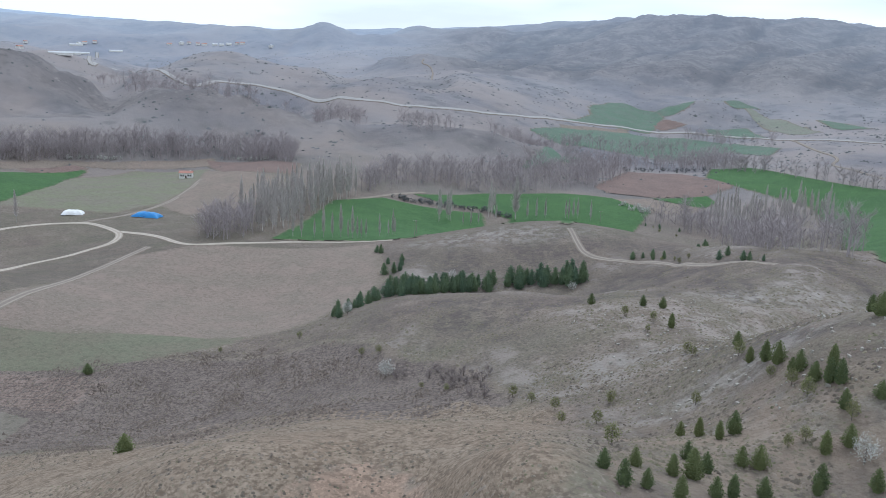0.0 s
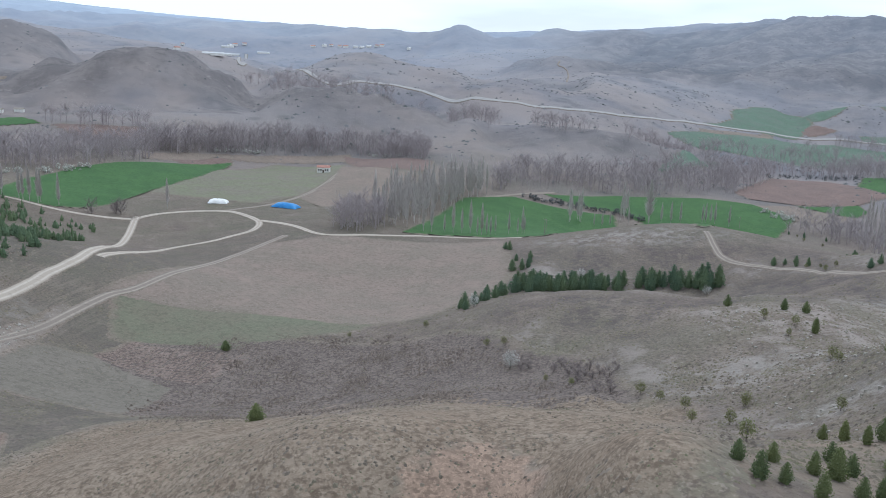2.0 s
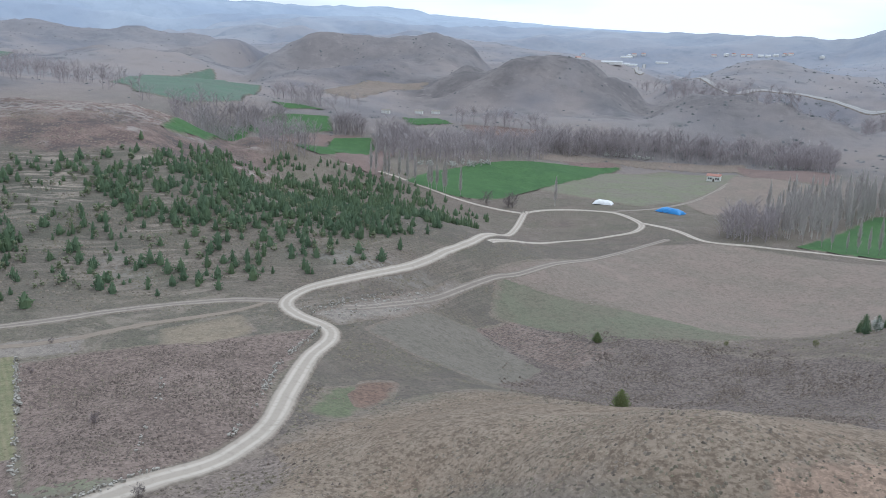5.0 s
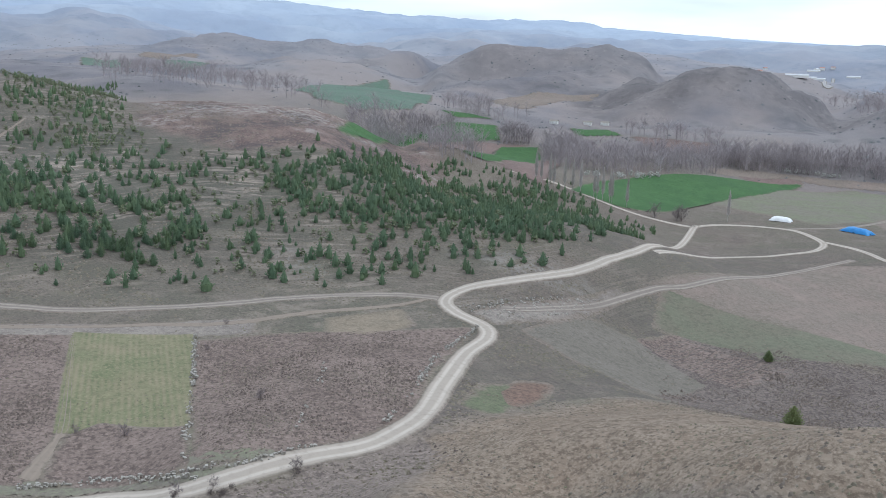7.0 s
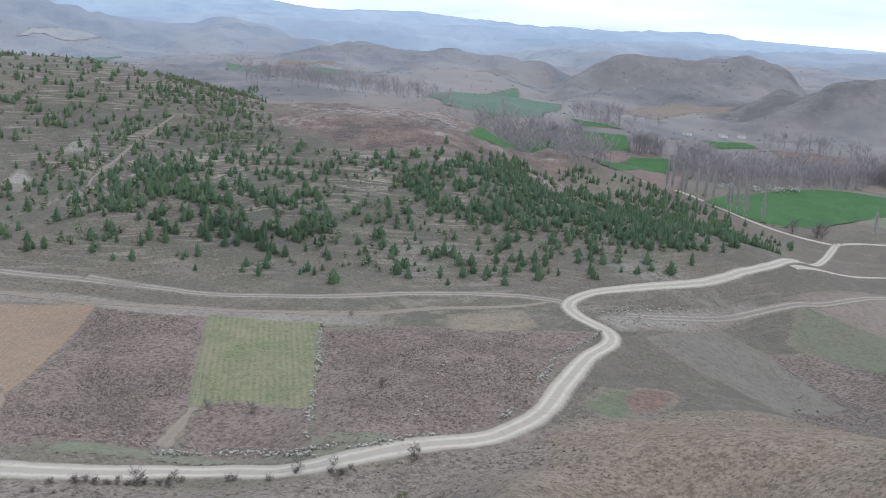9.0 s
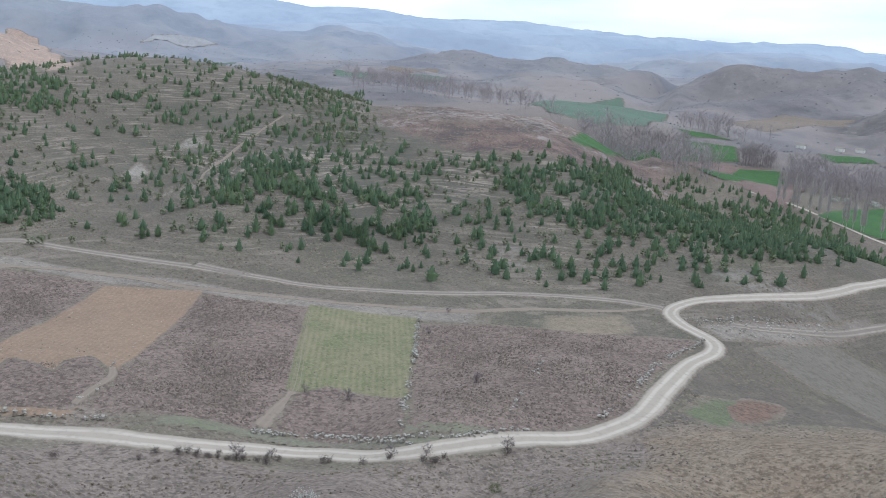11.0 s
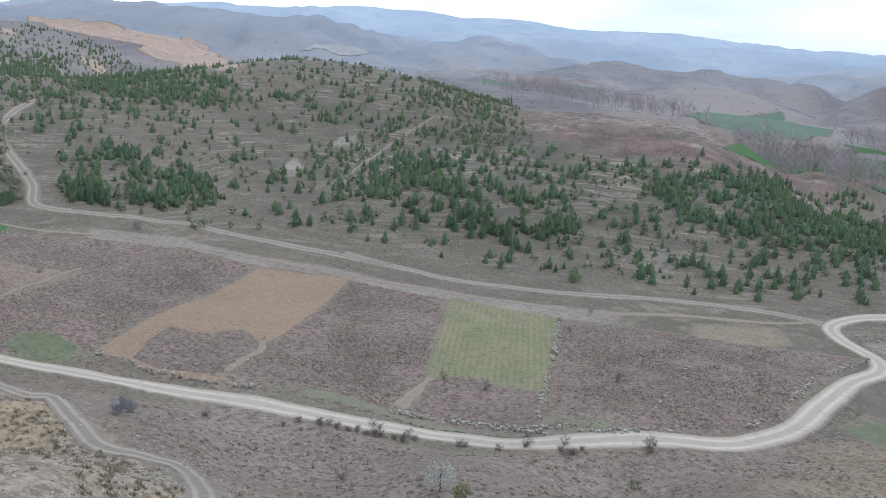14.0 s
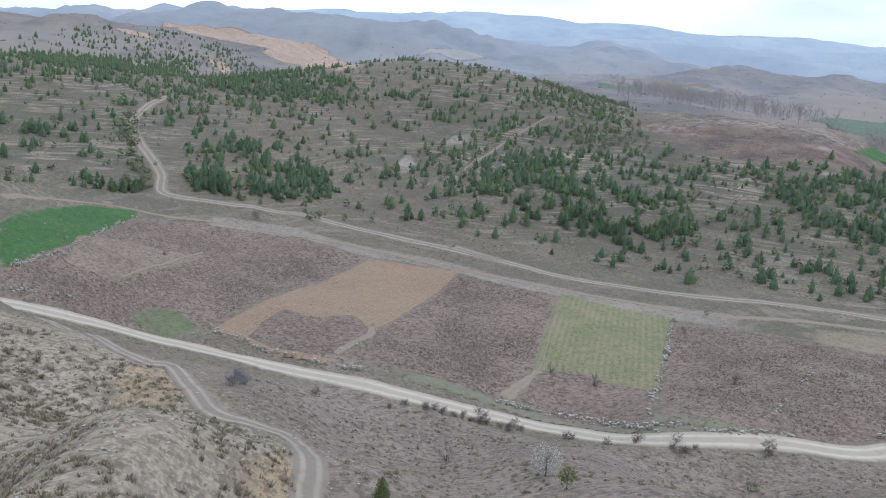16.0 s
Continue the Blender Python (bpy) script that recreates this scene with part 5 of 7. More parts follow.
build_field("heath", [(-100.1, -1.7), (-114.6, -5.2), (-118.4, 11.8), (-108.7, 25.7), (-94.1, 44.7), (-89.9, 59.4), (-89.9, 83.2), (-81.6, 80.6), (-71.6, 54.9), (-54.5, 31.2), (-65.7, 6.7)], BANK_TURF, "thin mauve heath on the bank below the road", 1.0, 6, 0.05)
build_field("fallow_plot", [(-127.5, 153.6), (-131.1, 183.6), (-121.0, 190.3), (-95.2, 181.4), (-90.5, 151.2), (-111.2, 151.1)], PLOT, "grey-brown fallow plot beside the basin", 1.2, 3, 0.06)
build_field("stone_patch", [(-371.9, 72.0), (-382.2, 78.5), (-382.3, 84.6), (-372.5, 81.0)], STONE_PATCH, "pale broken limestone on the planted hill", 1.0, 2.5, 0.1)
build_field("stone_patch", [(-333.1, 45.0), (-353.4, 53.2), (-338.6, 53.2), (-322.4, 47.2)], STONE_PATCH, "pale bare patch among the pines", 1.0, 2.5, 0.1)

# ---- plant materials ----
def leaf_material(name, dark, light, tip):
    mat, t, b = material(name, 0.75)
    k = Net(t)
    island = t.nodes.new("ShaderNodeNewGeometry").outputs["Random Per Island"]
    each = t.nodes.new("ShaderNodeObjectInfo").outputs["Random"]
    c = k.mix(k.span(island, 0.1, 0.9), dark, light)
    c = k.mix(k.span(each, 0.3, 1.0, 0, 0.45), c, tip)
    c = k.mix(k.span(k.noise(9, 2), 0.4, 0.7, 0, 0.5), c, tip)
    k.put(b.inputs["Base Color"], c)
    return mat


NEEDLES = leaf_material("pine_needles", (0.068, 0.112, 0.072), (0.115, 0.166, 0.102), (0.14, 0.18, 0.085))
SPUR_NEEDLES = leaf_material("olive_needles", (0.07, 0.098, 0.046), (0.13, 0.16, 0.07), (0.175, 0.19, 0.075))
BUDS = leaf_material("spring_buds", (0.155, 0.178, 0.105), (0.205, 0.22, 0.14), (0.18, 0.205, 0.11))
FRESH = leaf_material("fresh_leaves", (0.14, 0.155, 0.065), (0.22, 0.23, 0.10), (0.2, 0.19, 0.095))
BLOSSOM = leaf_material("white_blossom", (0.42, 0.42, 0.38), (0.66, 0.66, 0.62), (0.36, 0.35, 0.3))
GREY_TWIGS = leaf_material("grey_twigs", (0.17, 0.17, 0.18), (0.25, 0.25, 0.262), (0.2, 0.2, 0.215))
MAUVE_TWIGS = leaf_material("mauve_twigs", (0.15, 0.125, 0.122), (0.25, 0.215, 0.21), (0.2, 0.165, 0.165))
DARK_TWIGS = leaf_material("dark_twigs", (0.10, 0.082, 0.075), (0.17, 0.14, 0.13), (0.13, 0.105, 0.1))
TWIGS = leaf_material("bare_twigs", (0.32, 0.283, 0.278), (0.455, 0.405, 0.395), (0.37, 0.322, 0.325))
WOOD_TWIGS = leaf_material("wood_twigs", (0.30, 0.264, 0.266), (0.42, 0.375, 0.372), (0.36, 0.318, 0.318))
FAR_SCRUB = leaf_material("far_scrub", (0.10, 0.105, 0.105), (0.17, 0.17, 0.175), (0.14, 0.145, 0.14))
POPLAR_TWIGS = leaf_material("poplar_twigs", (0.44, 0.40, 0.385), (0.58, 0.54, 0.51), (0.50, 0.47, 0.43))
HEATH = leaf_material("dry_heath", (0.114, 0.09, 0.077), (0.222, 0.178, 0.15), (0.162, 0.134, 0.11))
TURF = leaf_material("turf_tufts", (0.125, 0.103, 0.085), (0.245, 0.203, 0.163), (0.185, 0.168, 0.112))
CUSHION_STEMS = leaf_material("cushion_stems", (0.225, 0.195, 0.148), (0.345, 0.3, 0.232), (0.265, 0.25, 0.16))
STRAW = leaf_material("dry_grass", (0.15, 0.135, 0.09), (0.24, 0.21, 0.15), (0.14, 0.145, 0.08))


def plain_material(name, colour, other, size, rough=0.85, bump=0.3):
    mat, t, b = material(name, rough)
    k = Net(t)
    k.put(b.inputs["Base Color"], k.mix(k.span(k.noise(size, 4), 0.35, 0.7), colour, other))
    k.put(b.inputs["Normal"], k.bump(k.noise(size * 0.3, 3), bump, size * 0.2))
    return mat


BARK = plain_material("grey_bark", (0.16, 0.135, 0.115), (0.09, 0.075, 0.065), 0.4)
POPLAR_BARK = plain_material("pale_bark", (0.46, 0.43, 0.39), (0.30, 0.28, 0.25), 0.6)
ROCK = plain_material("limestone", (0.40, 0.375, 0.33), (0.27, 0.245, 0.21), 0.5)
LIMEWASH = plain_material("limewash", (0.76, 0.75, 0.72), (0.60, 0.57, 0.52), 1.2)
ROOF_TILE = plain_material("red_roof_tile", (0.46, 0.25, 0.20), (0.36, 0.19, 0.15), 0.5)
DARK_WOOD = plain_material("dark_wood", (0.10, 0.075, 0.055), (0.06, 0.045, 0.035), 0.3)
GLASS = plain_material("dim_pane", (0.05, 0.055, 0.06), (0.08, 0.085, 0.09), 0.5, 0.15, 0.0)
WHITE_SHEET = plain_material("white_sheeting", (0.82, 0.82, 0.81), (0.72, 0.71, 0.68), 3.0, 0.45)
BLUE_SHEET = plain_material("blue_tarpaulin", (0.05, 0.22, 0.52), (0.07, 0.28, 0.58), 3.0, 0.4)
TYRE = plain_material("black_rubber", (0.025, 0.025, 0.026), (0.04, 0.04, 0.04), 0.3)
POLE_WOOD = plain_material("weathered_pole", (0.32, 0.29, 0.25), (0.24, 0.21, 0.18), 0.5)
PALE_METAL = plain_material("pale_sheet_metal", (0.62, 0.63, 0.64), (0.5, 0.5, 0.5), 4.0, 0.5)

RNG = np.random.RandomState(11)


# ---- plant shapes, as raw vertices and triangles ----
def blades(base, tip, width, rng):
    """Thin tapered blades from base points to tip points."""
    d = tip - base
    side = np.cross(d, rng.normal(size=d.shape))
    side *= (width / (np.linalg.norm(side, axis=1) + 1e-9))[:, None]
    v = np.stack([base - side * 0.5, base + side * 0.5, tip], 1).reshape(-1, 3)
    return v, np.arange(len(v)).reshape(-1, 3)


def tufts(centre, size, out, rng, flat=0.75, open_base=False):
    """Spiky little clumps: eight-faced, uneven, leaning outwards."""
    n = len(centre)
    ax = out / (np.linalg.norm(out, axis=1, keepdims=True) + 1e-9)
    s1 = np.cross(ax, rng.normal(size=(n, 3)))
    s1 /= np.linalg.norm(s1, axis=1, keepdims=True) + 1e-9
    s2 = np.cross(ax, s1)
    j = lambda: (size * rng.uniform(0.6, 1.25, n))[:, None]
    pts = [centre + ax * j() * 1.2, centre + s1 * j() * flat, centre + s2 * j() * flat, centre - s1 * j() * flat, centre - s2 * j() * flat, centre - ax * j() * 0.6]
    v = np.stack(pts, 1).reshape(-1, 3)
    tri = np.array([[0, 1, 2], [0, 2, 3], [0, 3, 4], [0, 4, 1], [5, 2, 1], [5, 3, 2], [5, 4, 3], [5, 1, 4]])
    tri = tri[:4] if open_base else tri
    return v, (np.arange(n)[:, None, None] * 6 + tri[None]).reshape(-1, 3)


def stem(height, low, top, lean=0.0, sides=6, rings=4):
    a = np.arange(sides) * 2 * math.pi / sides
    v = []
    for i in range(rings + 1):
        u = i / rings
        r = low * (1 - u) + top * u
        v += [(r * math.cos(q) + lean * u * u * height, r * math.sin(q), u * height - 0.3 * (i == 0)) for q in a]
    f = []
    for i in range(rings):
        for q in range(sides):
            a0, a1 = i * sides + q, i * sides + (q + 1) % sides
            f += [(a0, a1, a1 + sides), (a0, a1 + sides, a0 + sides)]
    return np.array(v, float), np.array(f)


def join(*shapes):
    vs, fs, n = [], [], 0
    for v, f in shapes:
        vs.append(v), fs.append(f + n)
        n += len(v)
    return np.concatenate(vs), np.concatenate(fs)


def pine_crown(rng, height=4.0, count=120, spread=0.27, tuft=1.0, open_base=False):
    """A dense young pine: tufts in whorls round a tapering heart, widest low down."""
    u = rng.uniform(0.0, 1.0, count) ** 1.15
    whorl = np.round(u * 9) / 9 * 0.5 + u * 0.5
    prof = spread * height * np.minimum(1, whorl * 3.2 + 0.5) * (1 - whorl) ** 0.5
    a = rng.uniform(0, 2 * math.pi, count)
    lop = 1 + 0.2 * np.sin(a * 2 + rng.uniform(0, 6)) + rng.normal(0, 0.2, count)
    rad = prof * np.sqrt(rng.uniform(0.45, 1.0, count)) * lop
    c = np.stack([rad * np.cos(a), rad * np.sin(a), height * (0.09 + 0.88 * whorl) - 0.1 * rad], 1)
    out = np.stack([np.cos(a), np.sin(a), np.full(count, 0.8)], 1)
    heart = stem(height * 0.9, spread * height * 0.84, 0.03, rings=3)
    heart[0][:, 2] += 0.34
    heart[0][:6, :2] *= 0.7
    return join(heart, tufts(c, tuft * height * (0.04 + 0.05 * (1 - whorl)), out, rng, open_base=open_base))


def round_crown(rng, height=3.0, count=110, clump=0.12, low=0.22, wide=0.42, open_base=False):
    d = rng.normal(size=(count, 3))
    d /= np.linalg.norm(d, axis=1, keepdims=True)
    rad = rng.uniform(0.45, 1.0, count)[:, None] * (1 + 0.25 * np.sin(3 * d[:, :1] + rng.uniform(0, 6)) * np.cos(2 * d[:, 1:2]))
    c = d * rad * np.array([wide, wide, (1 - low) / 2]) * height + np.array([0, 0, height * (low + (1 - low) / 2)])
    return tufts(c, height * clump * rng.uniform(0.6, 1.2, count), d, rng, open_base=open_base)


def twig_crown(rng, height=10.0, count=300, wide=0.36, low=0.15, thick=0.012, up=0.5):
    """A leafless crown: limbs from the stem that fork into fine upright twigs."""
    limbs = max(8, count // 12)
    z0 = height * rng.uniform(low, 0.7, limbs)
    a = rng.uniform(0, 2 * math.pi, limbs)
    reach = height * wide * rng.uniform(0.45, 1.0, limbs) * np.sin(np.clip((z0 / height - low) / (1 - low) * 2.4 + 0.75, 0, math.pi))
    base = np.stack([0 * a, 0 * a, z0], 1)
    tip = base + np.stack([np.cos(a) * reach, np.sin(a) * reach, reach * up + height * 0.16 * rng.uniform(0.5, 1.3, limbs)], 1)
    shapes = [blades(base, tip, np.full(limbs, thick * height), rng)]
    pick = rng.randint(0, limbs, count)
    u = rng.uniform(0.25, 1.0, count)[:, None]
    b2 = base[pick] * (1 - u) + tip[pick] * u
    way = rng.normal(size=(count, 3)) * np.array([0.8, 0.8, 0.45]) + np.array([0, 0, up + 0.25]) + 0.6 * (tip - base)[pick] / (reach[pick][:, None] + 0.1)
    way /= np.linalg.norm(way, axis=1, keepdims=True)
    length = height * rng.uniform(0.08, 0.2, count)[:, None]
    shapes.append(blades(b2, b2 + way * length, np.full(count, thick * height * 0.62), rng))
    return join(*shapes)


def poplar_crown(rng, height=18.0, count=190, wide=0.075, thick=0.0085):
    u = rng.uniform(0.2, 0.97, count)
    a = rng.uniform(0, 2 * math.pi, count)
    r = height * wide * np.sin(np.clip(u * 2.6 + 0.5, 0.2, 3.0)) * rng.uniform(0.25, 1.0, count)
    base = np.stack([r * 0.35 * np.cos(a), r * 0.35 * np.sin(a), u * height], 1)
    tip = base + np.stack([r * np.cos(a), r * np.sin(a), height * rng.uniform(0.08, 0.17, count)], 1)
    return blades(base, tip, np.full(count, thick * height), rng)


def make_plant(name, stem_shape, bark, crowns, label, category, group="", place=(0, 0)):
    """One plant: an empty at its foot, its stem, and its crown parts [(part, shape, material)]."""
    root = new(name)
    root.empty_display_size = 0.5
    if stem_shape:
        ob = new("trunk", mesh_from("trunk", *stem_shape, bark))
        ob.parent = root
    for part_name, shape, mat in crowns:
        ob = new(part_name, mesh_from(part_name, *shape, mat, shade=False))
        ob.parent = root
    return tagged(root, label, category, group)


def foot(x, y, size=1.0, turn=0.0, sink=0.08):
    z = float(ground_z(x, y)) - sink * size
    return Matrix.LocRotScale((x, y, z), Euler((0, 0, turn)), (size, size, size))


def set_plant(model, x, y, size, rng, label=""):
    ob = copy_thing(model, foot(x, y))
    ob.matrix_basis = foot(x, y, size, rng.uniform(0, 6.28))
    if label:
        ob["label"] = label
    return ob


def in_polygon(corners, n, rng, gap=0.0):
    """n random places inside a plan outline, thinned so that they keep a gap."""
    c = np.array(corners, float)
    lo, hi = c.min(0), c.max(0)
    out = []
    tries = 0
    while len(out) < n and tries < n * 60:
        tries += 1
        x, y = rng.uniform(lo[0], hi[0]), rng.uniform(lo[1], hi[1])
        inside = False
        for (ax, ay), (bx, by) in zip(c, np.roll(c, -1, 0)):
            if (ay > y) != (by > y) and x < (bx - ax) * (y - ay) / (by - ay + 1e-12) + ax:
                inside = not inside
        if inside and all((x - a) ** 2 + (y - b) ** 2 > gap * gap for a, b in out[-60:]):
            out.append((x, y))
    return out


def scattered(corners, n, rng, clump=0.1, size=24):
    """About n places inside a plan outline, gathered in loose clumps with gaps between them."""
    c = np.array(corners, float)
    p = rng.uniform(c.min(0), c.max(0), (n * 9, 2))
    x, y = p[:, 0], p[:, 1]
    inside = np.zeros(len(p), bool)
    for (ax, ay), (bx, by) in zip(c, np.roll(c, -1, 0)):
        inside ^= ((ay > y) != (by > y)) & (x < (bx - ax) * (y - ay) / (by - ay + 1e-12) + ax)
    inside &= fbm(x, y, size, 3) + clump + rng.normal(0, 0.16, len(p)) > 0
    p = p[inside]
    return [tuple(q) for q in p[:n]]


def grown_together(name, shapes, places, sizes, mat, label, category, rng):
    """Many plants of one look, past counting, as one object."""
    vs, fs, n = [], [], 0
    zs = ground_z(np.array([p[0] for p in places]), np.array([p[1] for p in places]))
    for (x, y), z, size in zip(places, zs, sizes):
        v, f = shapes[rng.randint(len(shapes))]
        a = rng.uniform(0, 6.28)
        ca, sa = math.cos(a) * size, math.sin(a) * size
        wide = rng.uniform(0.85, 1.3)
        ca, sa = ca * wide, sa * wide
        w = np.stack([v[:, 0] * ca - v[:, 1] * sa + x, v[:, 0] * sa + v[:, 1] * ca + y, v[:, 2] * size * rng.uniform(0.85, 1.15) + z - 0.1], 1)
        vs.append(w), fs.append(f + n)
        n += len(v)
    ob = new(name, mesh_from(name, np.concatenate(vs), np.concatenate(fs), mat, shade=False))
    return tagged(ob, label, category, kind="stuff")


# ---- models of the plants, one set of shapes for each kind ----
PINE_SHAPES = [pine_crown(RNG, 4.0, 220, s, 0.8, True) for s in (0.28, 0.33, 0.38, 0.31)]
SPUR_PINE_SHAPES = [pine_crown(RNG, 4.0, 620, s, 0.55, True) for s in (0.27, 0.36, 0.31)]
SMALL_PINE_SHAPES = [pine_crown(RNG, 4.0, 32, s, 1.25, True) for s in (0.29, 0.34, 0.39, 0.45, 0.36)]
FAR_PINE_SHAPES = [pine_crown(RNG, 4.0, 13, s, 1.55, True) for s in (0.3, 0.36, 0.42)]
BUD_SHAPES = [round_crown(RNG, 3.0, 20, 0.18, 0.1, 0.36, open_base=True) for _ in range(4)]
BARE_SHAPES = [join(stem(9, 0.16, 0.05, sides=4, rings=2), twig_crown(RNG, 11.0, 180, w, 0.06, 0.0125, 0.35)) for w in (0.34, 0.42, 0.29, 0.38)]
POPLAR_SHAPES = [join(stem(17, 0.2, 0.04, sides=4, rings=2), poplar_crown(RNG, 18.0, 260, 0.085, 0.012)) for _ in range(3)]
BUSH_SHAPES = [twig_crown(RNG, 1.6, 70, 0.65, 0.02, 0.022, 0.7) for _ in range(3)]

PINES = [make_plant("pine_tree", stem(3.4, 0.11, 0.03), BARK, [("crown", s, NEEDLES)], "young dark green pine on the planted slope", "tree", "young pines") for s in PINE_SHAPES]
SPUR_PINES = [make_plant("pine_tree", stem(3.2, 0.12, 0.03), BARK, [("crown", s, SPUR_NEEDLES)], "bushy young pine on the stony spur", "tree", "young pines") for s in SPUR_PINE_SHAPES]
BUDDING = [make_plant("budding_tree", stem(2.2, 0.07, 0.02), BARK, [("crown", round_crown(RNG, 3.0, 380, 0.042, 0.2, 0.4, True), FRESH), ("branchwork", twig_crown(RNG, 2.9, 60, 0.4, 0.2, 0.01), TWIGS)], "small tree in fresh yellow-green leaf", "tree", "budding trees") for _ in range(2)]
BLOOMING = [make_plant("blossom_bush", stem(1.6, 0.09, 0.03), BARK, [("crown", round_crown(RNG, 2.6, 520, 0.032, 0.12, 0.5, True), BLOSSOM), ("branchwork", twig_crown(RNG, 2.5, 70, 0.5, 0.1, 0.012), TWIGS)], "wild plum bush in white blossom", "bush", "blossom bushes")]
BARE_BUSH = [make_plant("bare_bush", stem(0.9, 0.05, 0.02), BARK, [("crown", join(round_crown(RNG, 1.7, 60, 0.05, 0.05, 0.6), twig_crown(RNG, 2.0, 380, 0.6, 0.05, 0.019, 0.6)), MAUVE_TWIGS)], "leafless grey-brown thorn bush", "bush", "thorn bushes")]
DARK_BUSH = [make_plant("bare_bush", stem(0.7, 0.05, 0.02), BARK, [("crown", join(round_crown(RNG, 1.2, 90, 0.085, 0.0, 0.85), twig_crown(RNG, 1.5, 420, 0.85, 0.03, 0.024, 0.6)), DARK_TWIGS)], "low dark brown thorn bush on the road bank", "bush", "thorn bushes")]
GREY_BUSH = [make_plant("bare_bush", stem(0.7, 0.05, 0.02), BARK, [("crown", join(round_crown(RNG, 1.5, 110, 0.075, 0.0, 0.8), twig_crown(RNG, 1.8, 620, 0.75, 0.03, 0.022, 0.6)), GREY_TWIGS)], "wide dense grey-blue leafless bush by the road", "bush", "thorn bushes")]
POPLARS = [make_plant("poplar", stem(17.5, 0.2, 0.04), POPLAR_BARK, [("crown", poplar_crown(RNG, 18.0, 460, 0.08, 0.011), POPLAR_TWIGS)], "leafless slender poplar with a pale trunk", "tree", "poplar rows") for _ in range(3)]
ROUND_BUSH = [make_plant("evergreen_bush", stem(0.6, 0.06, 0.03), BARK, [("crown", round_crown(RNG, 2.0, 260, 0.05, 0.0, 0.55, True), SPUR_NEEDLES)], "round dark green juniper bush", "bush")]
MODELS = [*ROUND_BUSH, *PINES, *SPUR_PINES, *BUDDING, *BLOOMING, *BARE_BUSH, *DARK_BUSH, *GREY_BUSH, *POPLARS]

# ---- the pines and bushes of the near spurs ----
r1 = np.random.RandomState(3)
for x, y in [(19.7, 76.6), (16.9, 69.0), (19.2, 69.7), (15.7, 72.4), (31.0, 99.7), (23.2, 75.7), (25.3, 76.0), (27.5, 85.0), (28.3, 81.0), (32.3, 96.5), (33.7, 93.3), (36.0, 95.0), (33.2, 84.4), (21.9, 68.3), (35.0, 83.9), (32.7, 76.3), (42.4, 85.0), (39.7, 79.5), (28.2, 72.7), (38.9, 78.4), (44.5, 77.7), (44.9, 85.0), (36.5, 197.5), (46.5, 187.0), (50.8, 186.3), (48.9, 170.9), (49.6, 134.0), (46.3, 119.4), (47.0, 115.5), (47.1, 111.3), (46.4, 105.1), (46.9, 103.9), (46.5, 98.6), (48.9, 99.3), (47.4, 96.6), (48.1, 95.3), (46.8, 90.9), (50.6, 90.5), (59.5, 109.7), (60.8, 114.8), (25.9, 70.8)]:
    set_plant(SPUR_PINES[r1.randint(3)], x, y, r1.uniform(0.5, 0.88), r1)
for x, y in [(17.1, 143.6), (19.8, 125.0), (24.8, 121.8), (20.1, 89.5), (29.4, 134.4), (14.1, 148.8), (46.0, 175.2), (45.6, 144.1), (43.3, 168.3), (40.8, 179.6), (45.1, 108.4), (44.7, 100.7), (44.5, 95.6), (46.6, 124.8), (20.4, 136.8), (39.2, 87.1), (41.3, 87.6), (46.7, 88.8)]:
    set_plant(BUDDING[r1.randint(2)], x, y, r1.uniform(0.55, 0.9), r1, "small tree in fresh leaf on the spur")
for x, y in [(-11.7, 177.2), (-27.7, 239.9), (45.2, 82.0), (47.5, 297.1), (3.9, 312.6)]:
    set_plant(BLOOMING[0], x, y, r1.uniform(1.2, 1.7), r1)
for x, y in [(-18.9, 194.4), (-14.5, 191.5), (-38.9, 222.6), (1.7, 159.3), (-3.5, 164.8), (-60.2, 219.6), (29.7, 135.6), (45.8, 148.4), (37.8, 115.8)]:
    set_plant(BUDDING[r1.randint(2)], x, y, r1.uniform(0.5, 0.8), r1, "low olive-green bush on the slope")
for x, y, size in [(-49.5, 123.3, 0.85), (-90.8, 205.4, 0.75)]:
    set_plant(SPUR_PINES[1], x, y, size, r1, "lone dense dark pine in the scrub").scale.xy = (1.35 * size, 1.35 * size)
for x, y in [(5.7, 160.6), (8.4, 156.3), (2.9, 160.4), (8.0, 161.8), (-96.5, 52.1), (-99.3, 47.9), (-110.9, 34.5), (-110.4, 30.1), (-93.2, 63.1), (-123.4, 75.8), (-240.2, -6.1), (-159.1, 84.4), (-129.8, 53.8), (-136.5, 48.2), (-90.7, 20.4), (-125.4, 77.0), (-191.0, -23.7), (-239.0, -5.3), (-110.9, 29.4), (-172.1, 96.4)]:
    set_plant(BARE_BUSH[0], x, y, r1.uniform(0.8, 1.5), r1)
for x, y in [(-103.9, -4.5), (-106.2, -3.1), (-107.9, -4.0)]:
    set_plant(GREY_BUSH[0], x, y, r1.uniform(0.85, 1.1), r1)
set_plant(BLOOMING[0], -74.7, 26.8, 1.3, r1, "wild plum bush in cream blossom below the road")
set_plant(BUDDING[0], -67.5, 26.3, 0.8, r1, "round yellow-green bush below the road")
set_plant(SPUR_PINES[0], *[(-62.5, 9.1)][0], 0.6, r1, "bushy pine below the road")
set_plant(ROUND_BUSH[0], -83.4, 55.0, 0.8, r1, "small round dark green bush below the road")

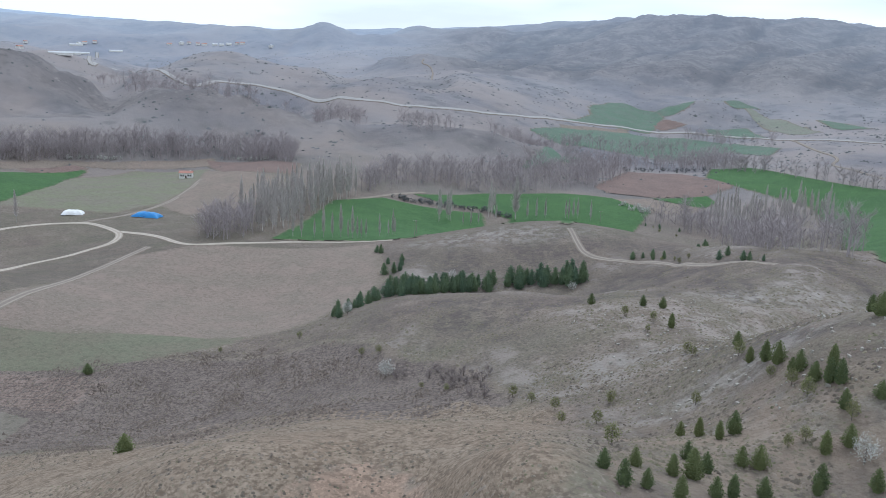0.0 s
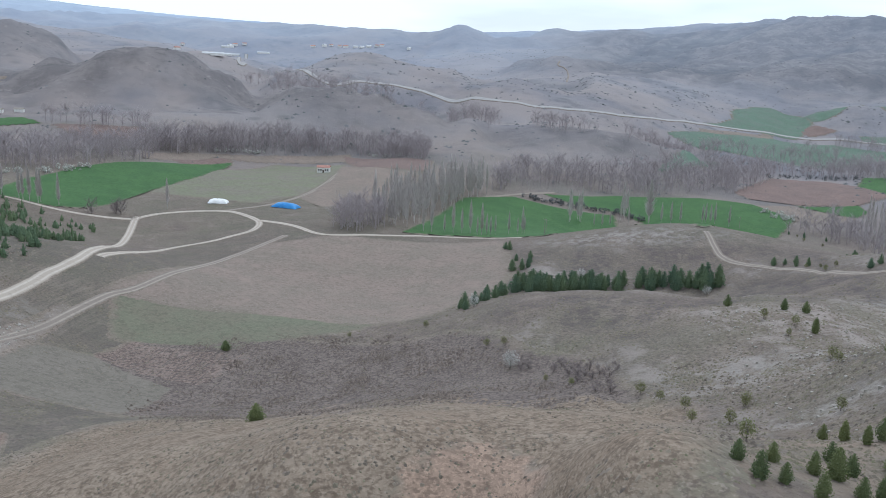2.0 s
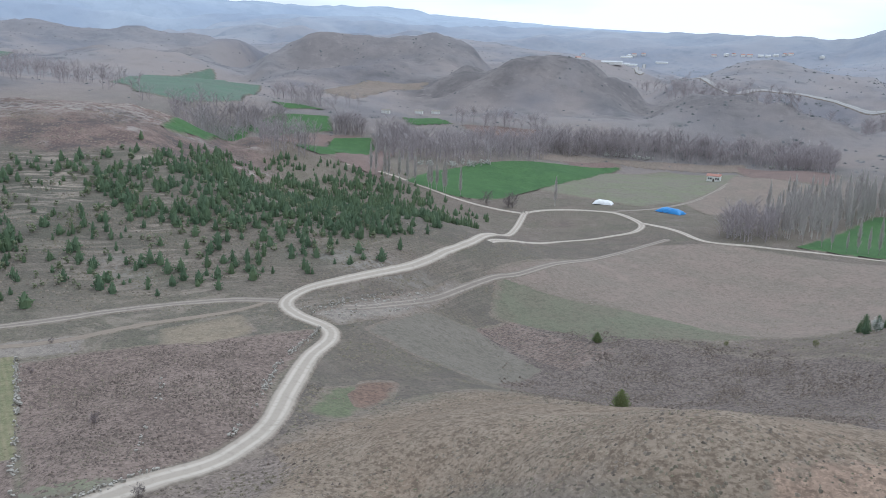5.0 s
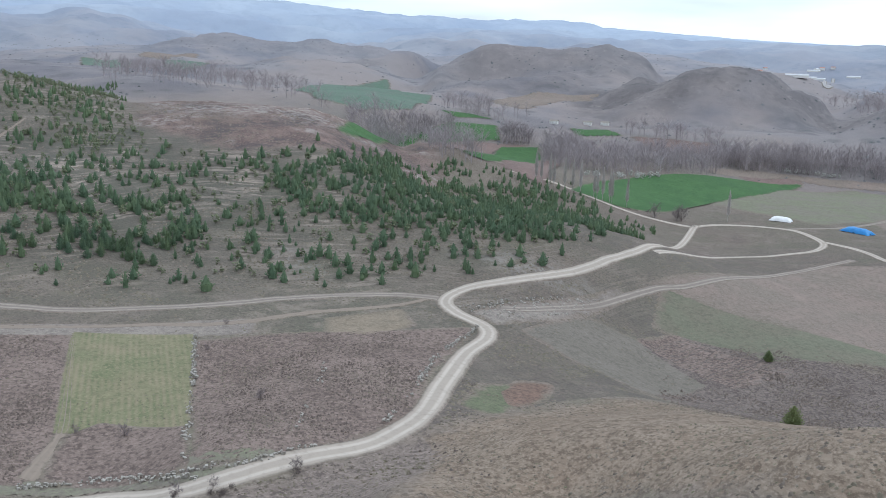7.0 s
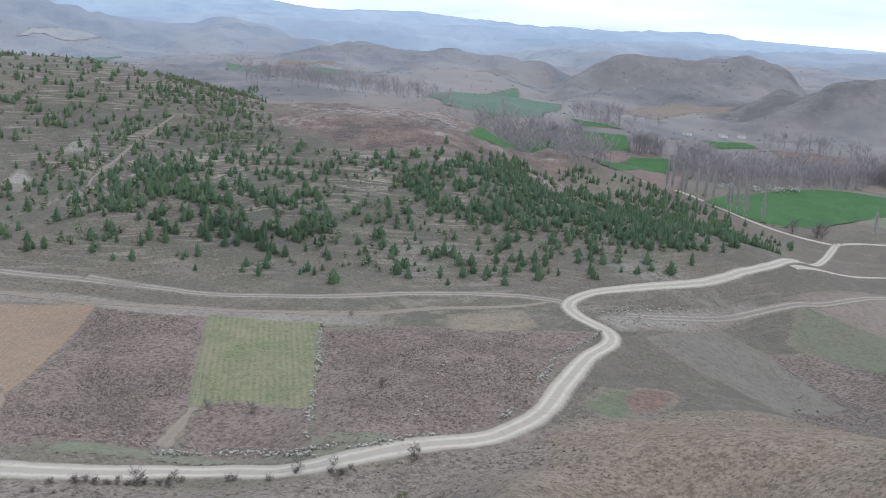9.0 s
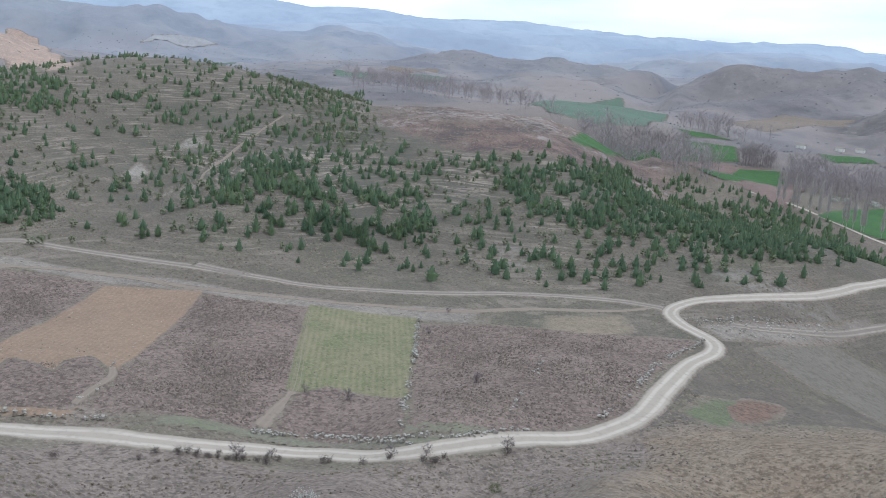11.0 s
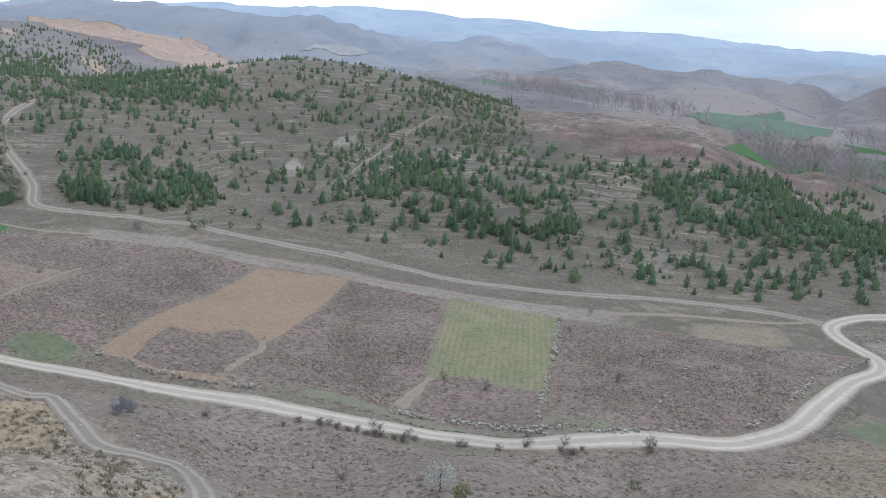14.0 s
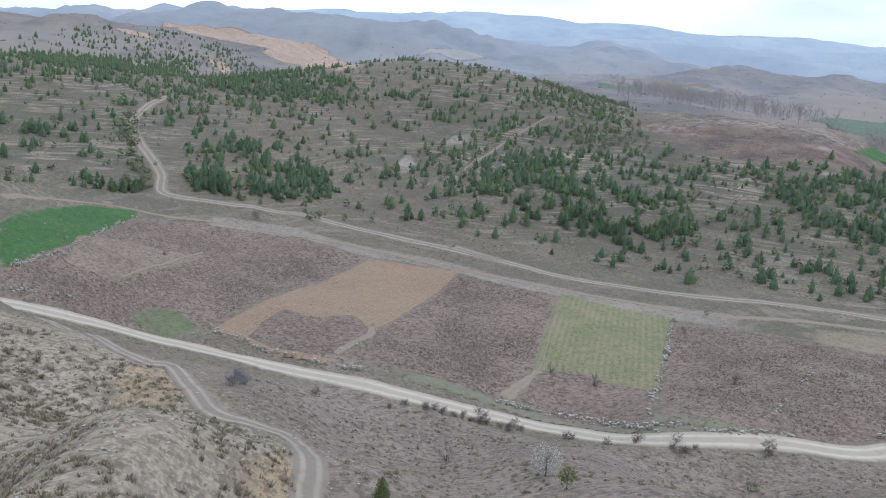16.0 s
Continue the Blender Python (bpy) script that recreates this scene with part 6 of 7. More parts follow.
for x, y in [(-113.2, 18.8), (-111.9, 21.7), (-111.0, 23.8), (-110.4, 25.7), (-109.8, 27.6), (-109.7, 29.1), (-109.4, 33.2), (-109.7, 35.0), (-105.9, 41.3), (-99.9, 44.0), (-106.5, 40.7), (-94.3, 53.6), (-111.3, 16.5), (-109.6, 18.6), (-114.0, 6.4), (-93.9, 64.3), (-93.7, 51.4), (-111.1, 33.9), (-111.8, 27.2)]:
    set_plant(DARK_BUSH[0], x, y, r1.uniform(0.4, 0.8), r1)

for x, y in [(-2.0, 170.1), (-0.5, 172.4), (1.2, 166.4), (2.8, 164.7), (4.3, 163.0), (5.2, 165.8), (7.1, 162.6), (9.0, 160.9), (10.4, 164.7), (3.1, 170.7), (6.2, 152.1), (8.9, 151.2), (-7.6, 175.4), (-9.2, 174.3)]:
    set_plant(BARE_BUSH[0], x, y, r1.uniform(0.9, 1.6), r1, "leafless mauve bush in the gully thicket")
for x, y in [(-112.8, 21.7), (-112.2, 22.9), (-111.7, 24.2), (-111.0, 25.3), (-110.6, 26.7), (-110.3, 28.1), (-109.7, 30.0), (-109.1, 31.9), (-107.7, 32.8), (-98.8, 47.5), (-94.8, 50.7), (-93.8, 52.2), (-92.2, 62.6)]:
    set_plant(DARK_BUSH[0], x, y, r1.uniform(0.5, 0.85), r1, "low dark bush in the hedge along the road")
# the dark pine belt between the spurs
for x, y in in_polygon([(-20.2, 277.5), (-4.2, 283.8), (14.4, 301.7), (33.5, 304.9), (51.8, 301.5), (54.0, 307.2), (34.1, 311.6), (14.6, 309.8), (-4.5, 298.4), (-18.8, 295.8)], 62, r1, 1.8):
    set_plant(PINES[r1.randint(4)], x, y, r1.uniform(1.2, 1.75) + 0.45 * float(smooth(x, 20, 50)), r1, "dense dark pine in the belt between the spurs")
for x, y in in_polygon([(-36.5, 237.2), (-28.1, 236.8), (-20.0, 274.0), (-20.3, 288.2), (-28.3, 253.3)], 10, r1, 2) + in_polygon([(-30.0, 352.2), (-14.7, 336.6), (-14.9, 319.4), (-22.2, 313.8)], 9, r1, 2):
    set_plant(PINES[r1.randint(4)], x, y, r1.uniform(0.7, 1.4), r1, "dark pine at the thin end of the belt")
for x, y in in_polygon([(66.2, 325.8), (82.6, 288.2), (96.9, 244.6), (99.2, 255.4), (83.1, 305.2)], 14, r1, 3) + in_polygon([(132, 545), (150, 472), (98.2, 262.2), (105.7, 288.2), (154, 544)], 16, r1, 4):
    set_plant((BUDDING + PINES)[r1.randint(6)], x, y, r1.uniform(0.5, 0.9), r1, "low green tree along the crest of the hump")

# ---- the planted hill ----
r2 = np.random.RandomState(5)
DENSE_PLOTS = [
    ([(-307, -28), (-308, -12), (-309, 3), (-297, 16), (-280, 19), (-261, 10), (-255, -5), (-253, -24)], 134),
    ([(-284, 53), (-288, 69), (-283, 92), (-273, 101), (-272, 122), (-262, 135), (-239, 132), (-228, 123), (-228, 103), (-234, 88), (-242, 79), (-251, 68), (-264, 53)], 207),
    ([(-301, 156), (-286, 176), (-268, 190), (-313, 269), (-305, 315), (-274, 344), (-172, 218), (-177, 197), (-194, 181), (-212, 163), (-226, 151), (-245, 161), (-266, 155), (-289, 153)], 650),
    ([(-278, 164), (-273, 181), (-266, 198), (-301, 267), (-290, 299), (-270, 326), (-253, 344), (-225, 348), (-210, 338), (-162, 233), (-169, 198), (-190, 182), (-206, 172), (-214, 156), (-248, 160)], 650),
    ([(-427, 49), (-430, 74), (-421, 71), (-417, 49)], 23),
    ([(-439, -24), (-449, -2), (-428, 17), (-398, 16), (-380, -6), (-390, -19)], 94),
    ([(-417, 64), (-414, 88), (-399, 87), (-394, 63)], 23),
    ([(-264, 23), (-247, 43), (-240, 42), (-259, 24)], 6),
    ([(-331, 88), (-292, 95), (-280, 91), (-290, 78)], 27),
    ([(-280, 69), (-269, 86), (-264, 102), (-252, 116), (-239, 125), (-221, 114), (-222, 102), (-235, 82), (-244, 71), (-259, 63)], 100),
    ([(-692, 268), (-695, 292), (-645, 270), (-418, 162)], 274),
    ([(-264, -30), (-305, -14), (-295, 9), (-278, 20), (-263, 15), (-253, -12), (-256, -26)], 114),
    ([(-429, -26), (-470, -6), (-435, 40), (-417, 55), (-394, 26), (-390, 6), (-391, -19)], 166),
    ([(-331, -105), (-340, -101), (-598, -143), (-783, -120), (-765, -71), (-686, -68), (-404, -66), (-354, -85), (-332, -98)], 650),
    ([(-306, -86), (-309, -76), (-292, -71), (-290, -80)], 14),
    ([(-263, -57), (-268, -42), (-254, -35), (-245, -40), (-250, -53)], 23),
    ([(-387, -61), (-462, -48), (-404, -34), (-357, -52)], 33),
    ([(-437, 90), (-440, 116), (-434, 148), (-407, 166), (-370, 151), (-396, 128), (-414, 104), (-416, 85)], 84)]
OPEN_PLOTS = [
    ([(-430, -43), (-738, -12), (-964, 94), (-491, 94), (-460, 134), (-678, 283), (-343, 152), (-290, 179), (-314, 271), (-279, 350), (-278, 377), (-149, 207), (-156, 200), (-164, 155), (-193, 105), (-213, 80), (-236, 46), (-257, 17), (-249, -26)], 1150),
    ([(-712, -235), (-859, -181), (-924, -125), (-918, -69), (-821, -21), (-800, 0), (-449, 41), (-411, 38), (-365, -18), (-308, -32), (-340, -50), (-293, -62), (-259, -34), (-232, -53), (-192, -63)], 1150),
    ([(-414, 85), (-389, 125), (-324, 144), (-278, 164), (-281, 268), (-253, 336), (-217, 349), (-154, 207), (-162, 167), (-197, 106), (-233, 46)], 487)]
BUDDING_PLOTS = [
    ([(-441, -44), (-1000, 97), (-465, 136), (-666, 286), (-343, 148), (-361, 117), (-402, 107), (-392, 68), (-335, 23), (-297, -31)], 640),
    ([(-298, -31), (-337, 23), (-400, 106), (-339, 150), (-283, 174), (-276, 346), (-158, 203), (-200, 108), (-219, 82), (-242, 47), (-251, -26)], 640),
    ([(-387, -127), (-879, -119), (-807, -20), (-380, -23), (-308, -32), (-269, -32), (-237, -54), (-201, -67)], 640),
    ([(-484, 142), (-702, 262), (-385, 166), (-338, 153), (-322, 125), (-370, 114)], 640),
    ([(-326, -59), (-334, -53), (-275, -40), (-253, -35), (-251, -42), (-287, -50)], 86)]
hill_pines = [p for outline, n in DENSE_PLOTS for p in scattered(outline, n, r2, 0.12, 13)] + [p for outline, n in OPEN_PLOTS for p in scattered(outline, n, r2, 0.16, 26)]
clear = ~on_lane(np.array([p[0] for p in hill_pines]), np.array([p[1] for p in hill_pines]), 2.0)
hill_pines = [p for p, ok in zip(hill_pines, clear) if ok]
foot_pines = [p for p in hill_pines if math.hypot(*p) < 262][:150]
standing = set(foot_pines)
for x, y in foot_pines:
    set_plant(PINES[r2.randint(4)], x, y, r2.uniform(0.45, 1.05), r2)
thick = [p for p in hill_pines if p not in standing]
for stand, shapes in (([p for p in thick if math.hypot(*p) < 345], SMALL_PINE_SHAPES), ([p for p in thick if math.hypot(*p) >= 345], FAR_PINE_SHAPES)):
    grown_together("pine_plantation", shapes, stand, r2.uniform(0.4, 1.1, len(stand)), NEEDLES, "young dark green pines thick on the hillside", "trees", r2)
light = [p for outline, n in BUDDING_PLOTS for p in scattered(outline, n, r2, 0.3, 30)]
grown_together("budding_scrub", BUD_SHAPES, light, r2.uniform(0.35, 0.95, len(light)), BUDS, "pale olive budding shrubs among the pines", "shrubs", r2)
bare = [p for outline, n in BUDDING_PLOTS for p in scattered(outline, n // 4, r2, 0.1, 40)]
grown_together("thorn_scrub", BUSH_SHAPES, bare, r2.uniform(0.6, 1.3, len(bare)), MAUVE_TWIGS, "leafless mauve thorn bushes among the pines", "shrubs", r2)

# ---- poplars and bare woods along the river ----
r3 = np.random.RandomState(8)
for (x, y), h in zip([(-71.7, 393.0), (-68, 395), (-62, 397), (-58, 399), (-54, 401), (-50, 402), (-46, 398), (-44, 399), (-42, 402), (-40, 402), (-38, 405), (-32, 413), (-26, 424), (-25, 425), (-28, 419), (12, 521), (17, 524), (22, 530), (34, 543), (55, 551), (61, 551), (67, 552), (81, 555), (83, 555), (86, 555), (89, 556), (97, 551)], [15, 16, 9, 15, 12, 16, 9, 15, 10, 9, 9, 11, 13, 9, 8, 8, 10, 9, 11, 13, 14, 14, 12, 13, 13, 13, 13]):
    set_plant(POPLARS[r3.randint(3)], x, y, h / 18, r3)
set_plant(POPLARS[0], *[(47, 549)][0], 1.5, r3, "tall broad leafless poplar above the others").scale.xy = (2.6, 2.6)
for x, y in [(-279, 333), (-278, 336), (-273, 337), (-272, 339), (-269, 344), (-266, 347), (-264, 351), (-259, 356), (-257, 356), (-255, 358), (-252, 360), (-252, 362), (-246, 367), (-209, 404)]:
    set_plant(POPLARS[r3.randint(3)], x, y, r3.uniform(0.8, 0.95), r3, "slender poplar with a white trunk by the lane")
for x, y in [(-231, 370), (-224, 380), (-222, 381)]:
    set_plant(BARE_BUSH[0], x, y, 4.0, r3, "low spreading leafless tree beside the lane")
def places_in(plots, rng):
    return [p for outline, n, gap in plots for p in in_polygon(outline, n, rng, gap)]


GROVES = [
    ([(-82, 395), (-73, 473), (-68, 510), (-52, 540), (-64, 561), (-84, 545), (-94, 517), (-107, 468), (-107, 407)], 150, 2.5),
    ([(189, 600), (161, 467), (229, 561), (256, 567), (252, 533), (281, 607), (263, 635), (223, 643)], 120, 2.5),
    ([(-5, 506), (5, 519), (5, 538), (-6, 529)], 5, 1.5),
    ([(28, 550), (39, 552), (40, 572), (30, 569)], 5, 1.5)]
grove = places_in(GROVES, r3)
grown_together("poplar_grove", POPLAR_SHAPES, grove, r3.uniform(0.65, 1.15, len(grove)), POPLAR_TWIGS, "dense grove of leafless grey poplars", "trees", r3)
WOODS = [
    ([(-314, 562), (-279, 602), (-232, 640), (-186, 676), (-110, 611), (-126, 703), (-194, 705), (-260, 658), (-321, 605), (-332, 596)], 420, 2.5),
    ([(-55, 550), (-35, 587), (-12, 615), (48, 628), (121, 659), (138, 789), (83, 725), (53, 719), (14, 689), (-39, 650), (-60, 595)], 330, 2.5),
    ([(119, 847), (191, 865), (269, 872), (315, 745), (348, 665), (354, 617), (335, 584), (336, 639), (304, 716), (250, 810), (180, 810), (109, 775)], 220, 3),
    ([(133, 791), (171, 847), (167, 774), (125, 656), (114, 656)], 40, 3),
    ([(246, 907), (325, 976), (294, 860), (230, 834)], 45, 3),
    ([(36, 788), (67, 928), (104, 921), (186, 961), (236, 985), (222, 951), (126, 903), (46, 774)], 110, 3),
    ([(230, 1018), (276, 1065), (294, 1003), (261, 953), (224, 956)], 30, 3),
    ([(313, 1126), (385, 998), (373, 973), (307, 1102)], 36, 3),
    ([(-475, 1120), (-391, 1033), (-300, 981), (-234, 1000), (-151, 978), (-154, 963), (-187, 780), (-248, 792), (-397, 1013)], 230, 3),
    ([(-154, 977), (-82, 906), (-81, 805), (-120, 780)], 60, 3),
    ([(-60, 881), (-1, 810), (15, 788), (-27, 787)], 34, 3),
    ([(154, 465), (105, 276), (112, 256), (124, 245), (135, 258), (180, 368), (177, 409), (190, 468), (171, 487)], 100, 2.5),
    ([(132, 552), (151, 536), (164, 484), (184, 577), (165, 586)], 45, 2.5),
    ([(-112, 370), (-97, 367), (-88, 384), (-100, 422), (-112, 404)], 45, 2),
    ([(-372, 447), (-314, 415), (-304, 440), (-290, 467), (-282, 513), (-298, 562), (-283, 598), (-254, 622), (-265, 644), (-306, 601), (-318, 576), (-339, 543), (-372, 509), (-404, 491)], 300, 2.5),
    ([(-472, 410), (-468, 430), (-469, 462), (-461, 451), (-460, 407)], 34, 2),
    ([(-449, 485), (-439, 512), (-428, 504), (-440, 480)], 36, 2),
    ([(-418, 504), (-413, 528), (-383, 516), (-385, 474)], 46, 2),
    ([(-856, 338), (-1096, 520), (-914, 522), (-730, 482), (-540, 400), (-528, 381), (-650, 382), (-696, 320), (-728, 288)], 230, 4),
    ([(-526, 393), (-511, 422), (-474, 436), (-449, 409), (-352, 287), (-498, 378)], 110, 3),
    ([(-357, 320), (-441, 412), (-313, 330), (-306, 318), (-317, 300)], 50, 2),
    ([(-624, 591), (-535, 574), (-494, 588), (-497, 534), (-508, 504)], 44, 3),
    ([(-414, 601), (-382, 609), (-335, 628), (-332, 622), (-374, 597), (-407, 591)], 24, 3)]
woods = places_in(WOODS, r3)
grown_together("river_wood", BARE_SHAPES, woods, r3.uniform(0.9, 1.65, len(woods)), WOOD_TWIGS, "leafless mauve-grey trees along the river", "trees", r3)
whites = places_in([([(124, 605), (148, 600), (145, 582), (128, 586)], 26, 1.0), ([(-274, 608), (-244, 631), (-245, 635), (-275, 611)], 16, 1.5), ([(-177, 676), (-130, 628), (-135, 650), (-178, 681)], 12, 1.5), ([(-303, 406), (-286, 461), (-290, 467), (-312, 417)], 26, 1.5)], r3)
grown_together("blossom_hedge", BUD_SHAPES, whites, r3.uniform(0.6, 1.3, len(whites)), BLOSSOM, "white blossom shrubs at the wood's edge", "shrubs", r3)
hedge = places_in([([(-36.3, 551.4), (-6.3, 557.1), (28.1, 560.1), (44.3, 545.7), (44.8, 553.6), (28.4, 569.0), (-6.5, 566.7), (-36.7, 557.7)], 60, 1.5), ([(168.6, 808.5), (245.4, 793.8), (254.8, 825.2), (172.1, 826.1)], 40, 2)], r3)
grown_together("undergrowth", BUD_SHAPES, hedge, r3.uniform(0.6, 1.3, len(hedge)), FAR_SCRUB, "dark undergrowth below the river trees", "shrubs", r3)

for model in MODELS:
    for ob in (model, *model.children_recursive):
        bpy.data.objects.remove(ob)

# ---- things on the flats ----
def part(name, bm, mat, parent, label=""):
    me = bpy.data.meshes.new(name)
    bm.normal_update()
    bm.to_mesh(me)
    bm.free()
    me.materials.append(mat)
    ob = new(name, me)
    ob.parent = parent
    return tagged(ob, label)


def box(size, at, bevel=0.0, turn=0.0):
    bm = bmesh.new()
    bmesh.ops.create_cube(bm, size=1, matrix=Matrix.LocRotScale(at, Euler((0, 0, turn)), size))
    if bevel:
        bmesh.ops.bevel(bm, geom=list(bm.edges), offset=bevel, segments=1, affect="EDGES")
    return bm


def build_house(place, size, turn, label):
    w, d, h = size
    root = tagged(new("house"), label, "house")
    part("wall", box((w, d, h), (0, 0, h / 2 - 0.2), 0.03), LIMEWASH, root, "limewashed masonry walls")
    bm = bmesh.new()
    o, rise = 0.35, d * 0.24
    ends = [[bm.verts.new((sx * (w / 2 + o), y, z)) for y, z in ((-d / 2 - o, h - 0.35), (0, h - 0.2 + rise), (d / 2 + o, h - 0.35), (d / 2 + o, h - 0.22), (0, h - 0.02 + rise), (-d / 2 - o, h - 0.22))] for sx in (-1, 1)]
    bm.faces.new(ends[0]), bm.faces.new(ends[1][::-1])
    for k in range(6):
        bm.faces.new((ends[0][k], ends[1][k], ends[1][(k + 1) % 6], ends[0][(k + 1) % 6]))
    roof = part("roof", bm, ROOF_TILE, root, "red tiled gable roof")
    for sx in (-1, 1):
        bm = bmesh.new()
        v = [bm.verts.new((sx * (w / 2 - 0.02), y, z)) for y, z in ((-d / 2, h - 0.3), (d / 2, h - 0.3), (0, h - 0.3 + rise))]
        u = [bm.verts.new((sx * (w / 2 - 0.2), y, z)) for y, z in ((-d / 2, h - 0.3), (d / 2, h - 0.3), (0, h - 0.3 + rise))]
        bm.faces.new(v), bm.faces.new(u[::-1])
        for k in range(3):
            bm.faces.new((v[k], u[k], u[(k + 1) % 3], v[(k + 1) % 3]))
        part("gable", bm, LIMEWASH, root)
    part("chimney", box((0.5, 0.5, 1.1), (w * 0.3, 0.3, h + rise * 0.7), 0.03), LIMEWASH, roof)
    part("door", box((1.0, 0.1, 2.0), (0.0, -d / 2 - 0.02, 0.85), 0.02), DARK_WOOD, root, "dark wooden door")
    for x in (-w * 0.36, -w * 0.19, w * 0.19, w * 0.36):
        win = part("window", box((0.95, 0.08, 1.15), (x, -d / 2 - 0.02, h * 0.5), 0.02), DARK_WOOD, root)
        part("pane", box((0.75, 0.06, 0.95), (x, -d / 2 - 0.06, h * 0.5)), GLASS, win)
        part("sill", box((1.1, 0.25, 0.08), (x, -d / 2 - 0.1, h * 0.5 - 0.62)), LIMEWASH, win)
    root.matrix_basis = Matrix.LocRotScale((*place, float(ground_z(*place)) + 0.3), Euler((0, 0, radians(turn))), None)
    return root


def build_heap(name, place, size, turn, mat, label, weights):
    """A long heap of fodder under a sheet, weighted down along its foot."""
    lx, ly, h = size
    rng = np.random.RandomState(int(lx * 10))
    root = tagged(new(name), label, "heap")
    n, m = 36, 16
    u, v = np.meshgrid(np.linspace(-1, 1, n), np.linspace(-1, 1, m), indexing="ij")
    prof = np.clip(1 - np.abs(u) ** 3.2, 0, 1) ** 0.6 * np.clip(1 - np.abs(v) ** 2.6, 0, 1) ** 0.7
    fold = 0.06 * np.sin(u * 16 + 2 * np.sin(v * 3)) + 0.25 * fbm(u * 3 + 5, v * 3, 1.0, 3)
    z = h * prof * (1 + fold * 0.5) - 0.02
    x = u * lx / 2 * (1 + 0.04 * np.sin(v * 5))
    y = v * ly / 2 * (1 + 0.06 * np.sin(u * 7))
    i, j = np.meshgrid(np.arange(n - 1), np.arange(m - 1), indexing="ij")
    quads = np.stack([i * m + j, (i + 1) * m + j, (i + 1) * m + j + 1, i * m + j + 1], -1).reshape(-1, 4)
    under = new("fodder", mesh_from("fodder", np.stack([x * 0.97, y * 0.97, z * 0.95 - 0.06], -1).reshape(-1, 3), quads, STRAW))
    sheet = new("sheet", mesh_from("sheet", np.stack([x, y, z], -1).reshape(-1, 3), quads, mat))
    under.parent = sheet.parent = root
    for k in range(weights):
        a = 2 * math.pi * (k + 0.5) / weights
        bm = bmesh.new()
        ring = bmesh.ops.create_cone(bm, cap_ends=True, segments=10, radius1=0.36, radius2=0.3, depth=0.2)
        bmesh.ops.translate(bm, verts=ring["verts"], vec=(lx * 0.47 * math.cos(a), ly * 0.47 * math.sin(a), 0.35 + 0.1 * rng.rand()))
        part("weight", bm, TYRE, root)
    root.matrix_basis = Matrix.LocRotScale((*place, float(ground_z(*place)) + 0.2), Euler((0, 0, radians(turn))), None)
    return root


def build_pole(place, height):
    root = tagged(new("utility_pole"), "weathered wooden utility pole with a crossarm", "pole", "utility poles")
    shaft = new("shaft", mesh_from("shaft", *stem(height, 0.16, 0.1, sides=8), POLE_WOOD))
    shaft.parent = root
    part("crossarm", box((1.6, 0.12, 0.12), (0, 0, height - 0.6), 0.01), POLE_WOOD, root)
    for x in (-0.7, 0.0, 0.7):
        bm = bmesh.new()
        bmesh.ops.create_cone(bm, cap_ends=True, segments=8, radius1=0.07, radius2=0.04, depth=0.22, matrix=Matrix.Translation((x, 0, height - 0.43)))
        part("insulator", bm, LIMEWASH, root)
    root.location = (*place, float(ground_z(*place)))
    return root


build_house((-170.9, 552.1), (8.4, 4.4, 3.8), 8, "small white farmhouse with a red tiled roof")
build_heap("white_heap", [(-190, 424)][0], (10.5, 6.5, 2.1), 12, WHITE_SHEET, "long fodder heap under white sheeting", 0)
build_heap("blue_heap", [(-150, 419)][0], (14.5, 7.0, 2.3), -12, BLUE_SHEET, "long fodder heap under a blue tarpaulin with weights", 14)
for p in [(-13.5, 387.8), (103, 548), (-15, 457)]:
    build_pole(p, 8.0)

def build_far_building(place, size, turn, roof_mat, label):
    w, d, h = size
    root = tagged(new("farm_building"), label, "building", "far buildings")
    part("wall", box((w, d, h + 1.0), (0, 0, h / 2 - 0.5)), LIMEWASH, root)
    bm = bmesh.new()
    ends = [[bm.verts.new((sx * (w / 2 + 0.4), y, z)) for y, z in ((-d / 2 - 0.4, h), (0, h + d * 0.25), (d / 2 + 0.4, h))] for sx in (-1, 1)]
    bm.faces.new(ends[0]), bm.faces.new(ends[1][::-1])
    for k in range(3):
        bm.faces.new((ends[0][k], ends[1][k], ends[1][(k + 1) % 3], ends[0][(k + 1) % 3]))
    part("roof", bm, roof_mat, root)
    root.matrix_basis = Matrix.LocRotScale((*place, float(ground_z(*place)) + 0.3), Euler((0, 0, radians(turn))), None)


r4 = np.random.RandomState(31)
for p in [(-684, 2208), (-670, 2224), (-648, 2227), (-632, 2230), (-604, 2226), (-585, 2219), (-569, 2229), (-548, 2232), (-533, 2228), (-709, 2189), (-909, 2121), (-899, 2130), (-879, 2144), (-1053, 2147), (-741, 1489), (-455, 2203)]:
    build_far_building(p, (r4.uniform(9, 15), 8, r4.uniform(3, 5)), r4.uniform(0, 90), ROOF_TILE if r4.rand() < 0.55 else PALE_METAL, "small far village building with a pitched roof")
for p in [(-530, 1176), (-721, 1650), (-867, 2040), (-812, 2103), (-911, 2110)]:
    build_far_building(p, (30, 8, 2.5), 20, PALE_METAL, "long pale shed beside the far road")
for p in [(-478, 590), (-458, 638), (-469, 627)]:
    build_far_building(p, (7, 4.5, 2.2), 20, POLE_WOOD, "low grey field hut by the woods")

